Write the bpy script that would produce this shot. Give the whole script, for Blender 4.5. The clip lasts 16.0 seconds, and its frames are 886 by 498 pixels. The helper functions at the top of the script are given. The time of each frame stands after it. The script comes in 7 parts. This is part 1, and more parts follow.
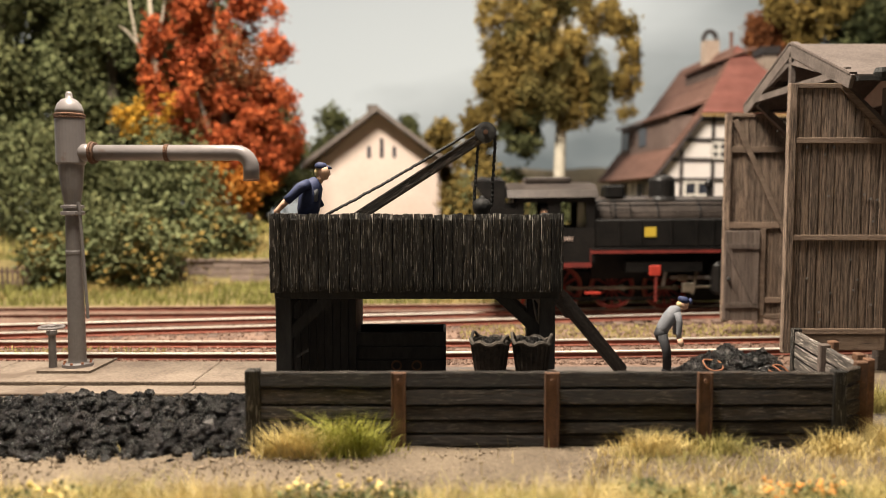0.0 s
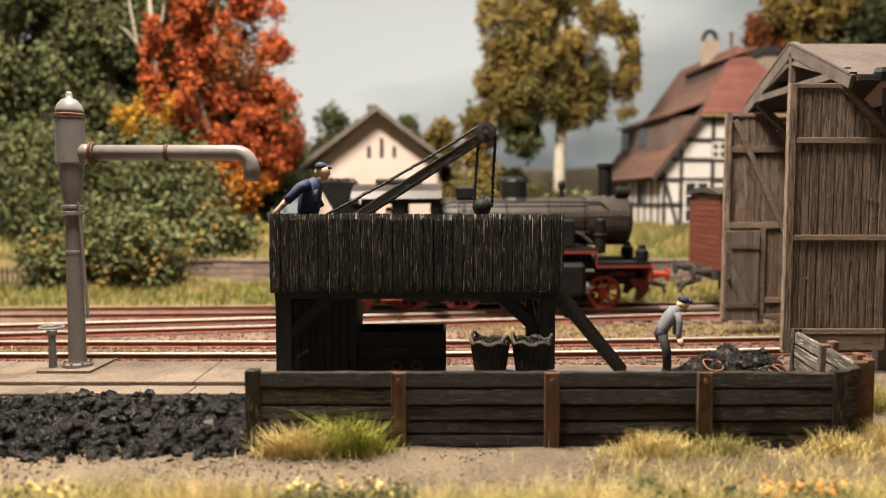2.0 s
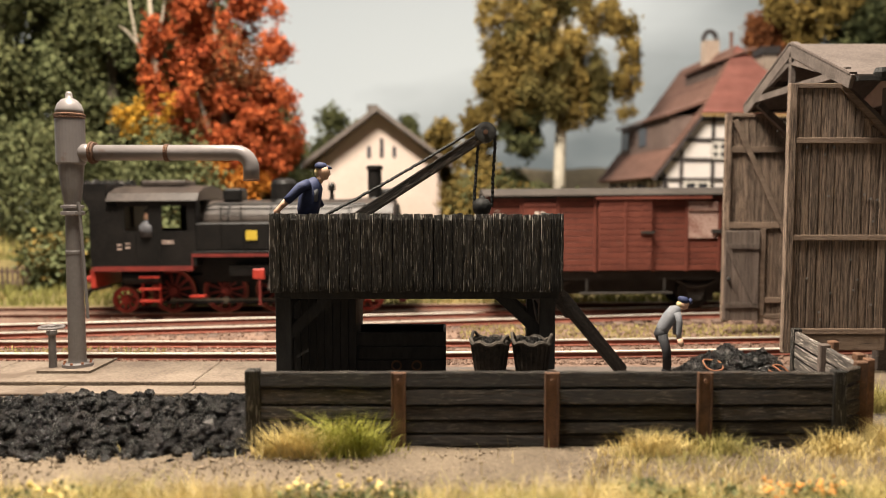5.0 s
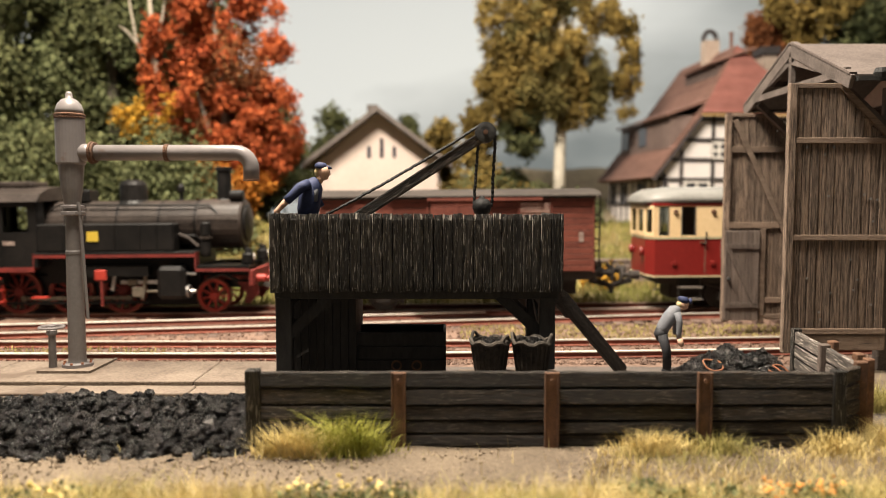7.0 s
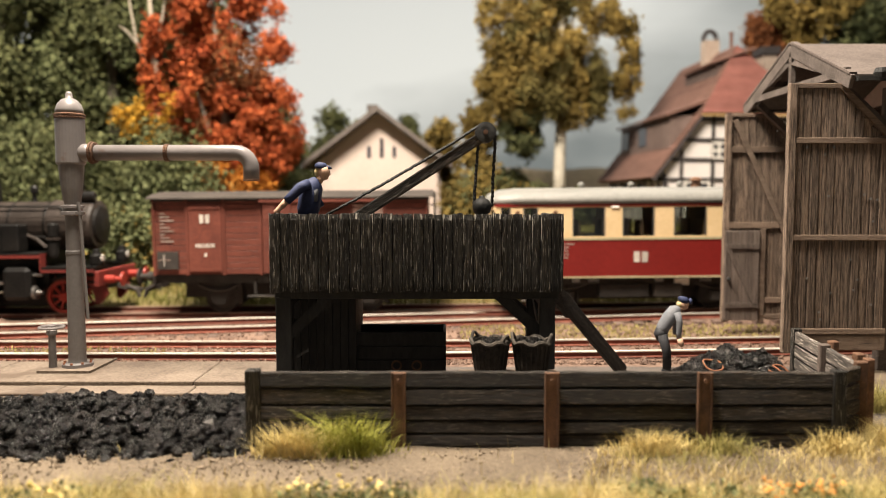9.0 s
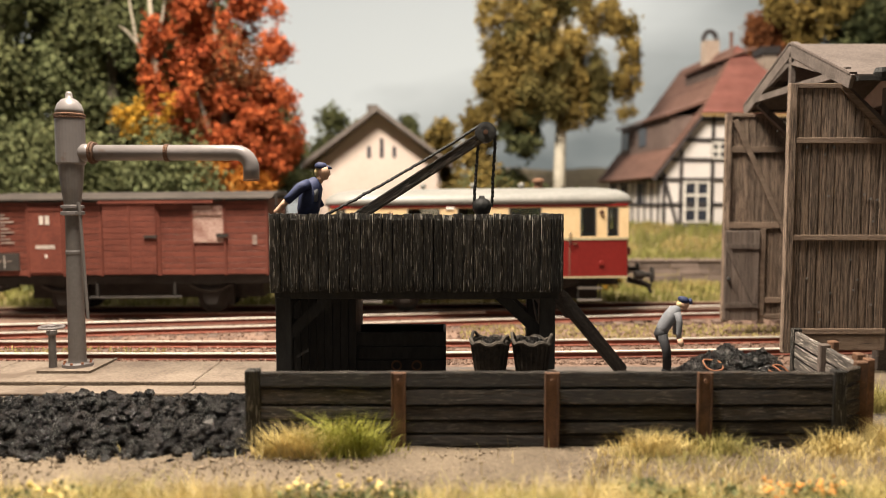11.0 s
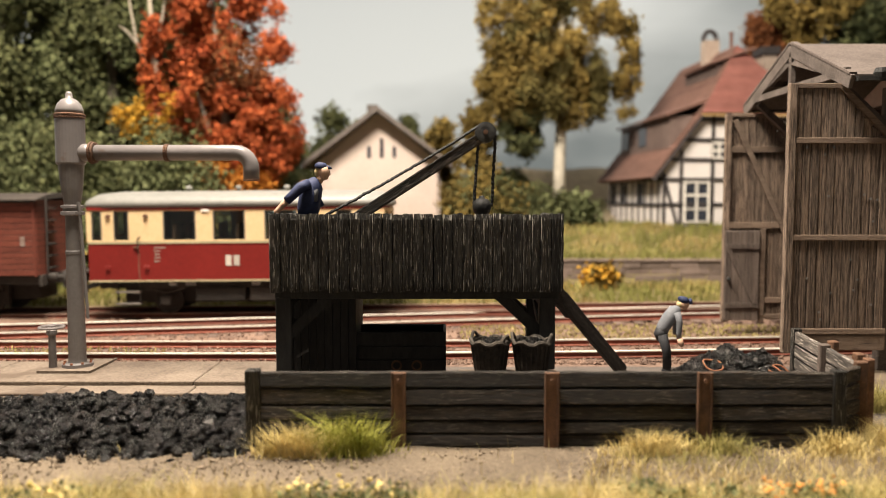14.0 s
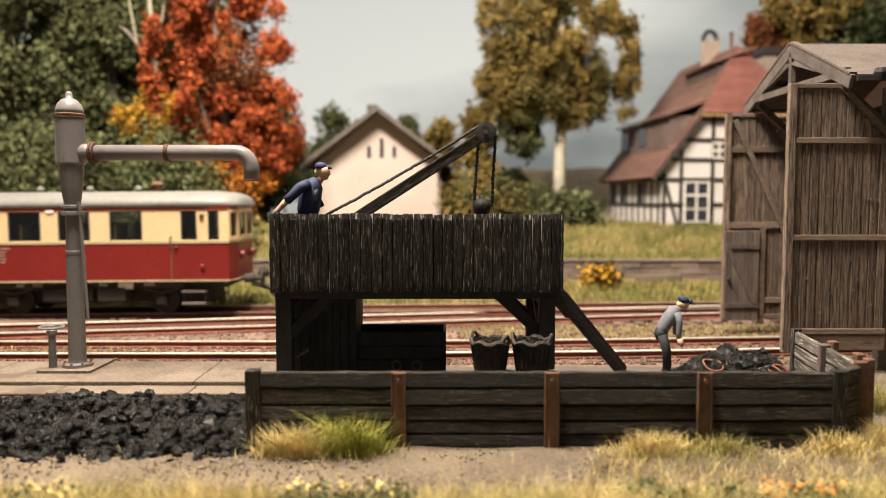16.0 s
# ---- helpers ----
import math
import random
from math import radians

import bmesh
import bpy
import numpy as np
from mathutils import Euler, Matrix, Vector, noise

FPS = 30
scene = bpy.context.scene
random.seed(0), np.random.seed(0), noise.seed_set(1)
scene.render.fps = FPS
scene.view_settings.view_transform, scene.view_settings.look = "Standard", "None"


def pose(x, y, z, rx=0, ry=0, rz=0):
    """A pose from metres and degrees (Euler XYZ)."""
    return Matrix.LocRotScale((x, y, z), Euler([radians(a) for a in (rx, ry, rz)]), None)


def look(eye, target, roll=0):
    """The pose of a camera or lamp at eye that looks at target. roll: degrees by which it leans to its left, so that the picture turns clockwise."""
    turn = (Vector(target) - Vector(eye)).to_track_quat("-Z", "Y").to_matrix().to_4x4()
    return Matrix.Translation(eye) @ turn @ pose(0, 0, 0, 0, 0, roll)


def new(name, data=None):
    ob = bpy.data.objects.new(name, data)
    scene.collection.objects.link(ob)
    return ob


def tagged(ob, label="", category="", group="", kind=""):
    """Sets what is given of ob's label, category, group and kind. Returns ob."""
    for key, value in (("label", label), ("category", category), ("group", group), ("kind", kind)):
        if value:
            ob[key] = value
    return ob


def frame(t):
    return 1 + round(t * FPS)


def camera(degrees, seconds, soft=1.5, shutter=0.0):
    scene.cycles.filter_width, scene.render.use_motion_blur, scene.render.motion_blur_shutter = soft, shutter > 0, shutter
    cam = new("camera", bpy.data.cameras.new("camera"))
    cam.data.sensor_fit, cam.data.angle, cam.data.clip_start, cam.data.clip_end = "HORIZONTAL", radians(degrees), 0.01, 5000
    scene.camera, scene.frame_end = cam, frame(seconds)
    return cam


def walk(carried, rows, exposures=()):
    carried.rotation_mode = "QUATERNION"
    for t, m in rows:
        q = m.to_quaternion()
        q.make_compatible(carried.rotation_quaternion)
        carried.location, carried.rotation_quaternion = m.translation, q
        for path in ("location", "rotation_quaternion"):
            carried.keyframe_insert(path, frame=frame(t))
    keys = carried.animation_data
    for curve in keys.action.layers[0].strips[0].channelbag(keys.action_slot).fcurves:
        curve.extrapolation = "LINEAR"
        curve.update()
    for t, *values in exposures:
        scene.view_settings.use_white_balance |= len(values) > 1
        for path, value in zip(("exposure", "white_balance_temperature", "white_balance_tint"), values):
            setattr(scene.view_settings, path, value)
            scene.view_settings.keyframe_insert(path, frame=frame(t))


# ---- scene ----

# ---- scale, camera and walk ----
S = 1 / 87                      # the place is a model layout at 1:87; numbers below are full-size metres
TILT = math.degrees(math.atan(89 / 1317))
cam = camera(61.53, 16.0, soft=0.6, shutter=0.5)
cam.data.dof.use_dof = True
cam.data.dof.focus_distance = 14.6 * S
cam.data.dof.aperture_fstop = 17.0
EYE = pose(0, 0, 3.88 * S, 90 - TILT)
walk(cam, [(0.0, EYE), (16.0, EYE)], [(0.0, 0.03), (4.2, 0.06), (6.3, 0.11), (9.2, 0.11), (11.3, 0.06), (16.0, 0.04)])

# ---- light: room ambience and the lamp panel over the layout ----
world = bpy.data.worlds.new("room")
scene.world = world
world.use_nodes = True
bg = world.node_tree.nodes["Background"]
bg.inputs[0].default_value = (1.0, 0.93, 0.84, 1)
bg.inputs[1].default_value = 0.13


def area_lamp(name, eye, target, size, watts, colour):
    data = bpy.data.lights.new(name, "AREA")
    data.shape, data.size, data.size_y = "RECTANGLE", size[0] * S, size[1] * S
    data.energy, data.color = watts, colour
    ob = new(name, data)
    ob.matrix_world = look([c * S for c in eye], [c * S for c in target])
    return ob


area_lamp("ceiling_lamp", (-7, 13, 34), (-2, 18, 0), (15, 6), 6.4, (1.0, 0.88, 0.73))
area_lamp("back_lamp", (6, 30, 30), (2, 34, 0), (50, 6), 0.75, (1.0, 0.90, 0.77))


# ---- materials ----
def material(name, c1, c2, scale=1.0, rough=0.7, metal=0.0, bump=0.02, stretch=(1, 1, 1), fine=12.0,
             contrast=0.5, vary=0.25, island=0.0, dirt=None, spec=0.4):
    """Two tones mixed by a coarse noise, a fine grain in colour and relief, and a shift from piece to piece."""
    m = bpy.data.materials.new(name)
    m.use_nodes = True
    n, l = m.node_tree.nodes, m.node_tree.links
    b = n["Principled BSDF"]
    tc, mp, oi, off = n.new("ShaderNodeTexCoord"), n.new("ShaderNodeMapping"), n.new("ShaderNodeObjectInfo"), n.new("ShaderNodeVectorMath")
    mp.inputs["Scale"].default_value = [87 * s for s in stretch]
    off.operation = "MULTIPLY_ADD"
    off.inputs[0].default_value = (31, 17, 23)
    l.new(oi.outputs["Random"], off.inputs[1])
    l.new(tc.outputs["Object"], mp.inputs["Vector"])
    l.new(mp.outputs["Vector"], off.inputs[2])
    coarse, grain = n.new("ShaderNodeTexNoise"), n.new("ShaderNodeTexNoise")
    for tex, s, d in ((coarse, scale, 4), (grain, scale * fine, 3)):
        tex.inputs["Scale"].default_value, tex.inputs["Detail"].default_value = s, d
        tex.inputs["Roughness"].default_value = 0.6
        l.new(off.outputs[0], tex.inputs["Vector"])
    both = n.new("ShaderNodeMix")
    both.inputs[0].default_value = 0.5
    l.new(coarse.outputs["Fac"], both.inputs[2])
    l.new(grain.outputs["Fac"], both.inputs[3])
    ramp = n.new("ShaderNodeValToRGB")
    ramp.color_ramp.elements[0].position, ramp.color_ramp.elements[1].position = 0.5 - 0.5 * (1 - contrast) * 0.5, 0.5 + 0.5 * (1 - contrast) * 0.5
    ramp.color_ramp.elements[0].color, ramp.color_ramp.elements[1].color = (*c1, 1), (*c2, 1)
    l.new(both.outputs[0], ramp.inputs[0])
    out = ramp.outputs[0]
    if dirt:
        spots, sr, mx = n.new("ShaderNodeTexNoise"), n.new("ShaderNodeValToRGB"), n.new("ShaderNodeMix")
        spots.inputs["Scale"].default_value, spots.inputs["Detail"].default_value = dirt[1], 6
        sr.color_ramp.elements[0].position, sr.color_ramp.elements[1].position = dirt[2], dirt[2] + (dirt[3] if len(dirt) > 3 else 0.12)
        mx.data_type = "RGBA"
        mx.inputs[7].default_value = (*dirt[0], 1)
        l.new(off.outputs[0], spots.inputs["Vector"])
        l.new(spots.outputs["Fac"], sr.inputs[0])
        l.new(sr.outputs[0], mx.inputs[0])
        l.new(out, mx.inputs[6])
        out = mx.outputs[2]
    hsv, mr = n.new("ShaderNodeHueSaturation"), n.new("ShaderNodeMapRange")
    v = island or vary
    mr.inputs[3].default_value, mr.inputs[4].default_value = 1 - v, 1 + v
    if island:
        geo = n.new("ShaderNodeNewGeometry")
        l.new(geo.outputs["Random Per Island"], mr.inputs[0])
    else:
        l.new(oi.outputs["Random"], mr.inputs[0])
    l.new(mr.outputs[0], hsv.inputs["Value"])
    l.new(out, hsv.inputs["Color"])
    l.new(hsv.outputs[0], b.inputs["Base Color"])
    b.inputs["Metallic"].default_value = metal
    b.inputs["Specular IOR Level"].default_value = spec
    rr = n.new("ShaderNodeMapRange")
    rr.inputs[3].default_value, rr.inputs[4].default_value = max(0.05, rough - 0.12), min(1, rough + 0.12)
    l.new(grain.outputs["Fac"], rr.inputs[0])
    l.new(rr.outputs[0], b.inputs["Roughness"])
    if bump:
        bp = n.new("ShaderNodeBump")
        bp.inputs["Distance"].default_value, bp.inputs["Strength"].default_value = bump * S, 1.0
        l.new(both.outputs[0], bp.inputs["Height"])
        l.new(bp.outputs[0], b.inputs["Normal"])
    return m


M = {
    "tar_wood_z": material("tarred_wood_upright", (0.006, 0.0053, 0.0046), (0.052, 0.045, 0.037), 3, 0.6, bump=0.12, stretch=(9, 9, 0.5), vary=0.4, fine=3, contrast=0.75, dirt=((0.34, 0.315, 0.28), 8.0, 0.61, 0.03)),
    "tar_edge": material("chipped_tarred_edge", (0.006, 0.0055, 0.005), (0.04, 0.035, 0.03), 3, 0.6, bump=0.1, stretch=(5, 5, 0.35), vary=0.4, fine=3, contrast=0.7, dirt=((0.40, 0.375, 0.335), 5.0, 0.505, 0.05)),
    "tar_wood_x": material("tarred_wood_lying", (0.009, 0.007, 0.0055), (0.062, 0.046, 0.034), 3, 0.65, bump=0.11, stretch=(0.7, 9, 9), vary=0.35, fine=3, contrast=0.7, dirt=((0.17, 0.145, 0.12), 7, 0.61, 0.03)),
    "black_wood": material("black_timber", (0.007, 0.0066, 0.0062), (0.028, 0.0255, 0.023), 3, 0.7, bump=0.03, stretch=(3, 3, 1)),
    "brown_wood_z": material("weathered_brown_wood", (0.075, 0.051, 0.037), (0.40, 0.288, 0.212), 4.6, 0.72, bump=0.15, stretch=(8, 8, 0.3), vary=0.2, fine=3.2, contrast=0.72, dirt=((0.32, 0.25, 0.195), 8.5, 0.63, 0.04)),
    "brown_wood_x": material("weathered_brown_batten", (0.10, 0.066, 0.046), (0.25, 0.178, 0.128), 2.2, 0.75, bump=0.04, stretch=(0.6, 6, 6), vary=0.2, dirt=((0.04, 0.03, 0.022), 4, 0.62)),
    "grey_wood": material("grey_weathered_wood", (0.085, 0.063, 0.052), (0.23, 0.178, 0.148), 3, 0.8, bump=0.06, stretch=(7, 7, 0.4), vary=0.2),
    "grey_wood_x": material("grey_weathered_plank", (0.05, 0.042, 0.037), (0.17, 0.145, 0.125), 3, 0.8, bump=0.06, stretch=(0.45, 6, 6), vary=0.2, fine=3, contrast=0.7, dirt=((0.42, 0.37, 0.32), 5, 0.58, 0.05)),
    "rust": material("rusty_steel", (0.06, 0.03, 0.018), (0.17, 0.085, 0.045), 5, 0.8, bump=0.03, vary=0.2),
    "rust_bright": material("bright_rust", (0.16, 0.06, 0.03), (0.30, 0.12, 0.06), 6, 0.85, bump=0.02),
    "crane_grey": material("grey_crane_paint", (0.175, 0.157, 0.154), (0.215, 0.195, 0.19), 1.0, 0.33, bump=0.002, vary=0.05, contrast=0.1, fine=4, dirt=((0.14, 0.085, 0.06), 2.5, 0.64)),
    "crane_dark": material("dark_grey_paint", (0.12, 0.108, 0.102), (0.17, 0.155, 0.147), 1.0, 0.45, bump=0.004, vary=0.05, contrast=0.2, dirt=((0.10, 0.06, 0.042), 2, 0.64)),
    "dirt": material("yard_dirt", (0.068, 0.050, 0.034), (0.185, 0.142, 0.096), 0.6, 0.95, bump=0.12, fine=25, vary=0),
    "pebble": material("pale_pebbles", (0.12, 0.09, 0.06), (0.26, 0.20, 0.14), 2, 0.9, bump=0.0, island=0.3),
    "ash": material("dark_ash", (0.05, 0.042, 0.037), (0.14, 0.115, 0.098), 0.8, 0.95, bump=0.07, fine=22, vary=0),
    "ballast": material("rusty_ballast", (0.085, 0.05, 0.036), (0.24, 0.155, 0.113), 1.2, 0.95, bump=0.1, fine=10, vary=0),
    "slab": material("concrete_slab", (0.095, 0.070, 0.053), (0.20, 0.157, 0.12), 0.7, 0.9, bump=0.03, fine=22, vary=0.06, dirt=((0.10, 0.072, 0.052), 1.2, 0.54)),
    "meadow": material("meadow_soil", (0.10, 0.085, 0.03), (0.22, 0.17, 0.07), 0.25, 0.95, bump=0.1, fine=20, vary=0),
    # coal's pale flecks are glints of the facets painted into the colour
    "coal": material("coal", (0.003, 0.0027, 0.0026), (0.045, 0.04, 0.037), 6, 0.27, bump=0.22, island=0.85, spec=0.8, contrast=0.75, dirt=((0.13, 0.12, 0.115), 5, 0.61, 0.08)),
    "rail_top": material("polished_rail", (0.66, 0.60, 0.52), (0.82, 0.76, 0.68), 2, 0.4, metal=0.35, bump=0.0),
    "rail_dull": material("dull_rusty_rail_head", (0.20, 0.12, 0.09), (0.36, 0.24, 0.19), 2, 0.55, metal=0.2, bump=0.0),
    "rail_side": material("rusty_rail", (0.13, 0.04, 0.026), (0.24, 0.08, 0.052), 3, 0.85, bump=0.01),
    "sleeper": material("sleeper_wood", (0.07, 0.045, 0.035), (0.17, 0.115, 0.09), 3, 0.9, bump=0.03, vary=0.3),
    "loco_black": material("sooty_black_paint", (0.004, 0.004, 0.004), (0.013, 0.0115, 0.0105), 1.2, 0.45, bump=0.004, vary=0.1, spec=0.2),
    "loco_grey": material("dusty_black_sheet", (0.022, 0.017, 0.0145), (0.060, 0.047, 0.040), 1.2, 0.42, bump=0.004, vary=0.1, spec=0.3),
    "loco_red": material("red_frame_paint", (0.24, 0.022, 0.014), (0.42, 0.042, 0.026), 2, 0.5, bump=0.004, vary=0.08),
    "steel": material("dull_steel", (0.20, 0.19, 0.18), (0.36, 0.34, 0.32), 3, 0.4, metal=0.8, bump=0.004),
    "wagon_red": material("red_brown_wagon_boards", (0.098, 0.026, 0.017), (0.178, 0.050, 0.032), 1.3, 0.6, bump=0.01, vary=0.07, dirt=((0.12, 0.05, 0.035), 2, 0.66)),
    "wagon_dark": material("sooty_underframe", (0.018, 0.015, 0.013), (0.05, 0.042, 0.036), 2, 0.8, bump=0.01),
    "wagon_roof": material("dusty_tar_roof", (0.022, 0.017, 0.014), (0.05, 0.04, 0.033), 0.8, 0.85, bump=0.01),
    "car_red": material("railcar_red", (0.150, 0.0125, 0.0105), (0.195, 0.0165, 0.0135), 0.8, 0.38, bump=0.002, vary=0.0),
    "car_cream": material("railcar_cream", (0.66, 0.48, 0.26), (0.74, 0.55, 0.32), 0.8, 0.4, bump=0.002, vary=0.0),
    "car_roof": material("silver_grey_roof", (0.165, 0.162, 0.148), (0.225, 0.218, 0.20), 0.7, 0.5, bump=0.002, vary=0.03),
    "white_mark": material("white_lettering", (0.46, 0.42, 0.37), (0.60, 0.55, 0.49), 3, 0.6, bump=0.0),
    "yellow": material("yellow_plate", (0.42, 0.30, 0.03), (0.52, 0.38, 0.05), 3, 0.5, bump=0.0),
    "interior": material("brown_interior", (0.15, 0.09, 0.06), (0.26, 0.17, 0.12), 2, 0.8, bump=0.0),
    "plaster": material("cream_plaster", (0.50, 0.405, 0.355), (0.60, 0.495, 0.44), 0.5, 0.9, bump=0.01, vary=0.03),
    "white_panel": material("white_infill", (0.64, 0.59, 0.57), (0.74, 0.69, 0.66), 0.7, 0.85, bump=0.01, vary=0.04),
    "timber": material("dark_house_timber", (0.025, 0.022, 0.024), (0.06, 0.05, 0.048), 2, 0.8, bump=0.01),
    "tile_red": material("red_roof_tiles", (0.165, 0.058, 0.045), (0.25, 0.10, 0.08), 1.0, 0.8, bump=0.02, vary=0.12),
    "tile_brown": material("mossy_brown_tiles", (0.12, 0.062, 0.046), (0.20, 0.108, 0.084), 1.0, 0.85, bump=0.02, vary=0.15),
    "dormer_wood": material("brown_dormer_boards", (0.085, 0.058, 0.05), (0.16, 0.115, 0.10), 1.5, 0.85, bump=0.02),
    "roof_grey": material("grey_roof_edge", (0.09, 0.075, 0.067), (0.16, 0.135, 0.12), 1.0, 0.8, bump=0.02),
    "shed_roof": material("tar_paper_roof", (0.055, 0.042, 0.036), (0.115, 0.092, 0.08), 0.8, 0.9, bump=0.02, fine=18),
    "shed_beam": material("grey_brown_beam", (0.055, 0.043, 0.036), (0.13, 0.105, 0.092), 2, 0.8, bump=0.03),
    "stone": material("old_wall_stone", (0.135, 0.098, 0.08), (0.235, 0.178, 0.15), 1.2, 0.9, bump=0.03, vary=0.2),
    "wicker": material("dark_wicker", (0.012, 0.010, 0.008), (0.08, 0.064, 0.048), 6, 0.8, bump=0.02, vary=0.3),
    "rope": material("black_chain", (0.008, 0.008, 0.008), (0.03, 0.028, 0.025), 8, 0.6, bump=0.02),
    "glass": material("dark_window_glass", (0.02, 0.022, 0.03), (0.05, 0.055, 0.07), 0.4, 0.12, bump=0.0),
    "sash": material("white_sash", (0.66, 0.62, 0.56), (0.76, 0.72, 0.66), 2, 0.6, bump=0.0),
    "pale_bark": material("pale_grey_bark", (0.20, 0.17, 0.13), (0.36, 0.31, 0.24), 1.2, 0.85, bump=0.03),
    "chimney_plaster": material("sooty_plaster", (0.24, 0.185, 0.15), (0.40, 0.32, 0.26), 0.8, 0.9, bump=0.01),
    "bark": material("grey_bark", (0.12, 0.10, 0.08), (0.28, 0.24, 0.19), 2, 0.9, bump=0.06, stretch=(2, 2, 0.6)),
    "birch_bark": material("pale_bark", (0.38, 0.34, 0.27), (0.62, 0.57, 0.47), 1.2, 0.85, bump=0.03, dirt=((0.16, 0.13, 0.10), 1.5, 0.6)),
    "straw_hair": material("painted_fair_hair", (0.42, 0.32, 0.15), (0.58, 0.46, 0.25), 5, 0.7, bump=0.01),
    "denim": material("blue_work_jacket", (0.012, 0.018, 0.055), (0.03, 0.042, 0.11), 5, 0.7, bump=0.01),
    "skin_paint": material("painted_flesh_tone", (0.50, 0.30, 0.20), (0.62, 0.40, 0.28), 5, 0.6, bump=0.0),
    "shirt": material("grey_blue_shirt", (0.115, 0.12, 0.135), (0.20, 0.205, 0.22), 5, 0.75, bump=0.01),
    "trousers": material("black_trousers", (0.01, 0.01, 0.012), (0.03, 0.03, 0.034), 5, 0.7, bump=0.01),
    "hill": material("hazy_hillside", (0.14, 0.11, 0.07), (0.25, 0.20, 0.13), 0.15, 0.95, bump=0.0, vary=0),
}


def leaf_material(name, c1, c2, spread=0.35):
    return material(name, c1, c2, 0.5, 0.75, bump=0.0, island=spread, fine=6, spec=0.15)


LEAF = {
    "green": leaf_material("dark_green_foliage", (0.034, 0.043, 0.018), (0.135, 0.138, 0.058), 0.5),
    "midgreen": leaf_material("green_foliage", (0.07, 0.085, 0.035), (0.17, 0.18, 0.085), 0.4),
    "red": leaf_material("orange_red_foliage", (0.20, 0.036, 0.013), (0.46, 0.115, 0.036), 0.55),
    "gold": leaf_material("golden_foliage", (0.34, 0.17, 0.015), (0.55, 0.31, 0.04), 0.4),
    "olive": leaf_material("olive_yellow_foliage", (0.10, 0.076, 0.022), (0.27, 0.185, 0.052), 0.5),
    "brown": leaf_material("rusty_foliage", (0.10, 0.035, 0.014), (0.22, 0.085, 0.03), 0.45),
    "amber": leaf_material("amber_foliage", (0.34, 0.11, 0.015), (0.52, 0.21, 0.035), 0.45),
    # darker copy of the olive leaves, with the crown's shade in its colour
    "shade_olive": leaf_material("shade_toned_olive_foliage", (0.07, 0.06, 0.018), (0.15, 0.12, 0.04), 0.4),
    "straw": leaf_material("straw_grass", (0.44, 0.34, 0.125), (0.67, 0.535, 0.245), 0.28),
    "fresh": leaf_material("fresh_green_grass", (0.20, 0.21, 0.03), (0.42, 0.41, 0.10), 0.35),
    "drygreen": leaf_material("dry_green_grass", (0.23, 0.21, 0.065), (0.43, 0.365, 0.135), 0.3),
    "meadow_straw": leaf_material("faded_meadow_straw", (0.26, 0.195, 0.07), (0.42, 0.32, 0.13), 0.3),
    "meadow_green": leaf_material("meadow_green_grass", (0.12, 0.125, 0.03), (0.25, 0.235, 0.075), 0.35),
    "blossom": leaf_material("pale_blossom", (0.50, 0.38, 0.10), (0.66, 0.52, 0.22), 0.3),
    "orange_blossom": leaf_material("orange_blossom", (0.55, 0.22, 0.05), (0.68, 0.34, 0.10), 0.3),
}


# ---- mesh helpers (full-size metres, shrunk on linking) ----
def link(name, verts, faces, mat, parent=None, label="", at=(0, 0, 0), rot=(0, 0, 0), smooth=False):
    me = bpy.data.meshes.new(name)
    me.from_pydata([tuple(c * S for c in v) for v in verts], [], faces)
    me.materials.append(mat)
    if smooth:
        for p in me.polygons:
            p.use_smooth = True
    me.update()
    return place(name, me, parent, label, at, rot)


def place(name, me, parent=None, label="", at=(0, 0, 0), rot=(0, 0, 0)):
    ob = new(name, me)
    ob.matrix_basis = pose(at[0] * S, at[1] * S, at[2] * S, *rot)
    if parent:
        ob.parent = parent
    if label:
        ob["label"] = label
    return ob


def part(name, bm, mat, parent=None, label="", at=(0, 0, 0), rot=(0, 0, 0), smooth=False):
    """Links a bmesh as one mesh object under a thing or a part."""
    bm.normal_update()
    for f in bm.faces:
        f.smooth = smooth
    bmesh.ops.scale(bm, vec=(S, S, S), verts=bm.verts)
    me = bpy.data.meshes.new(name)
    bm.to_mesh(me)
    bm.free()
    me.materials.append(mat)
    return place(name, me, parent, label, at, rot)


def thing(name, at, label, category, group="", kind="", rot=(0, 0, 0)):
    ob = new(name)
    ob.empty_display_size = 0.01
    ob.matrix_basis = pose(at[0] * S, at[1] * S, at[2] * S, *rot)
    return tagged(ob, label, category, group, kind)


def box(x0, x1, y0, y1, z0, z1, bevel=0.0, bm=None, rough=0.0):
    bm = bm or bmesh.new()
    made = bmesh.ops.create_cube(bm, size=1)["verts"]
    for v in made:
        v.co = Vector(((x0 + x1) / 2 + v.co.x * (x1 - x0), (y0 + y1) / 2 + v.co.y * (y1 - y0), (z0 + z1) / 2 + v.co.z * (z1 - z0)))
        if rough:
            v.co += Vector([random.uniform(-rough, rough) for _ in range(3)])
    if bevel:
        edges = list({e for v in made for e in v.link_edges})
        bmesh.ops.bevel(bm, geom=edges, offset=bevel, segments=1, affect="EDGES")
    return bm


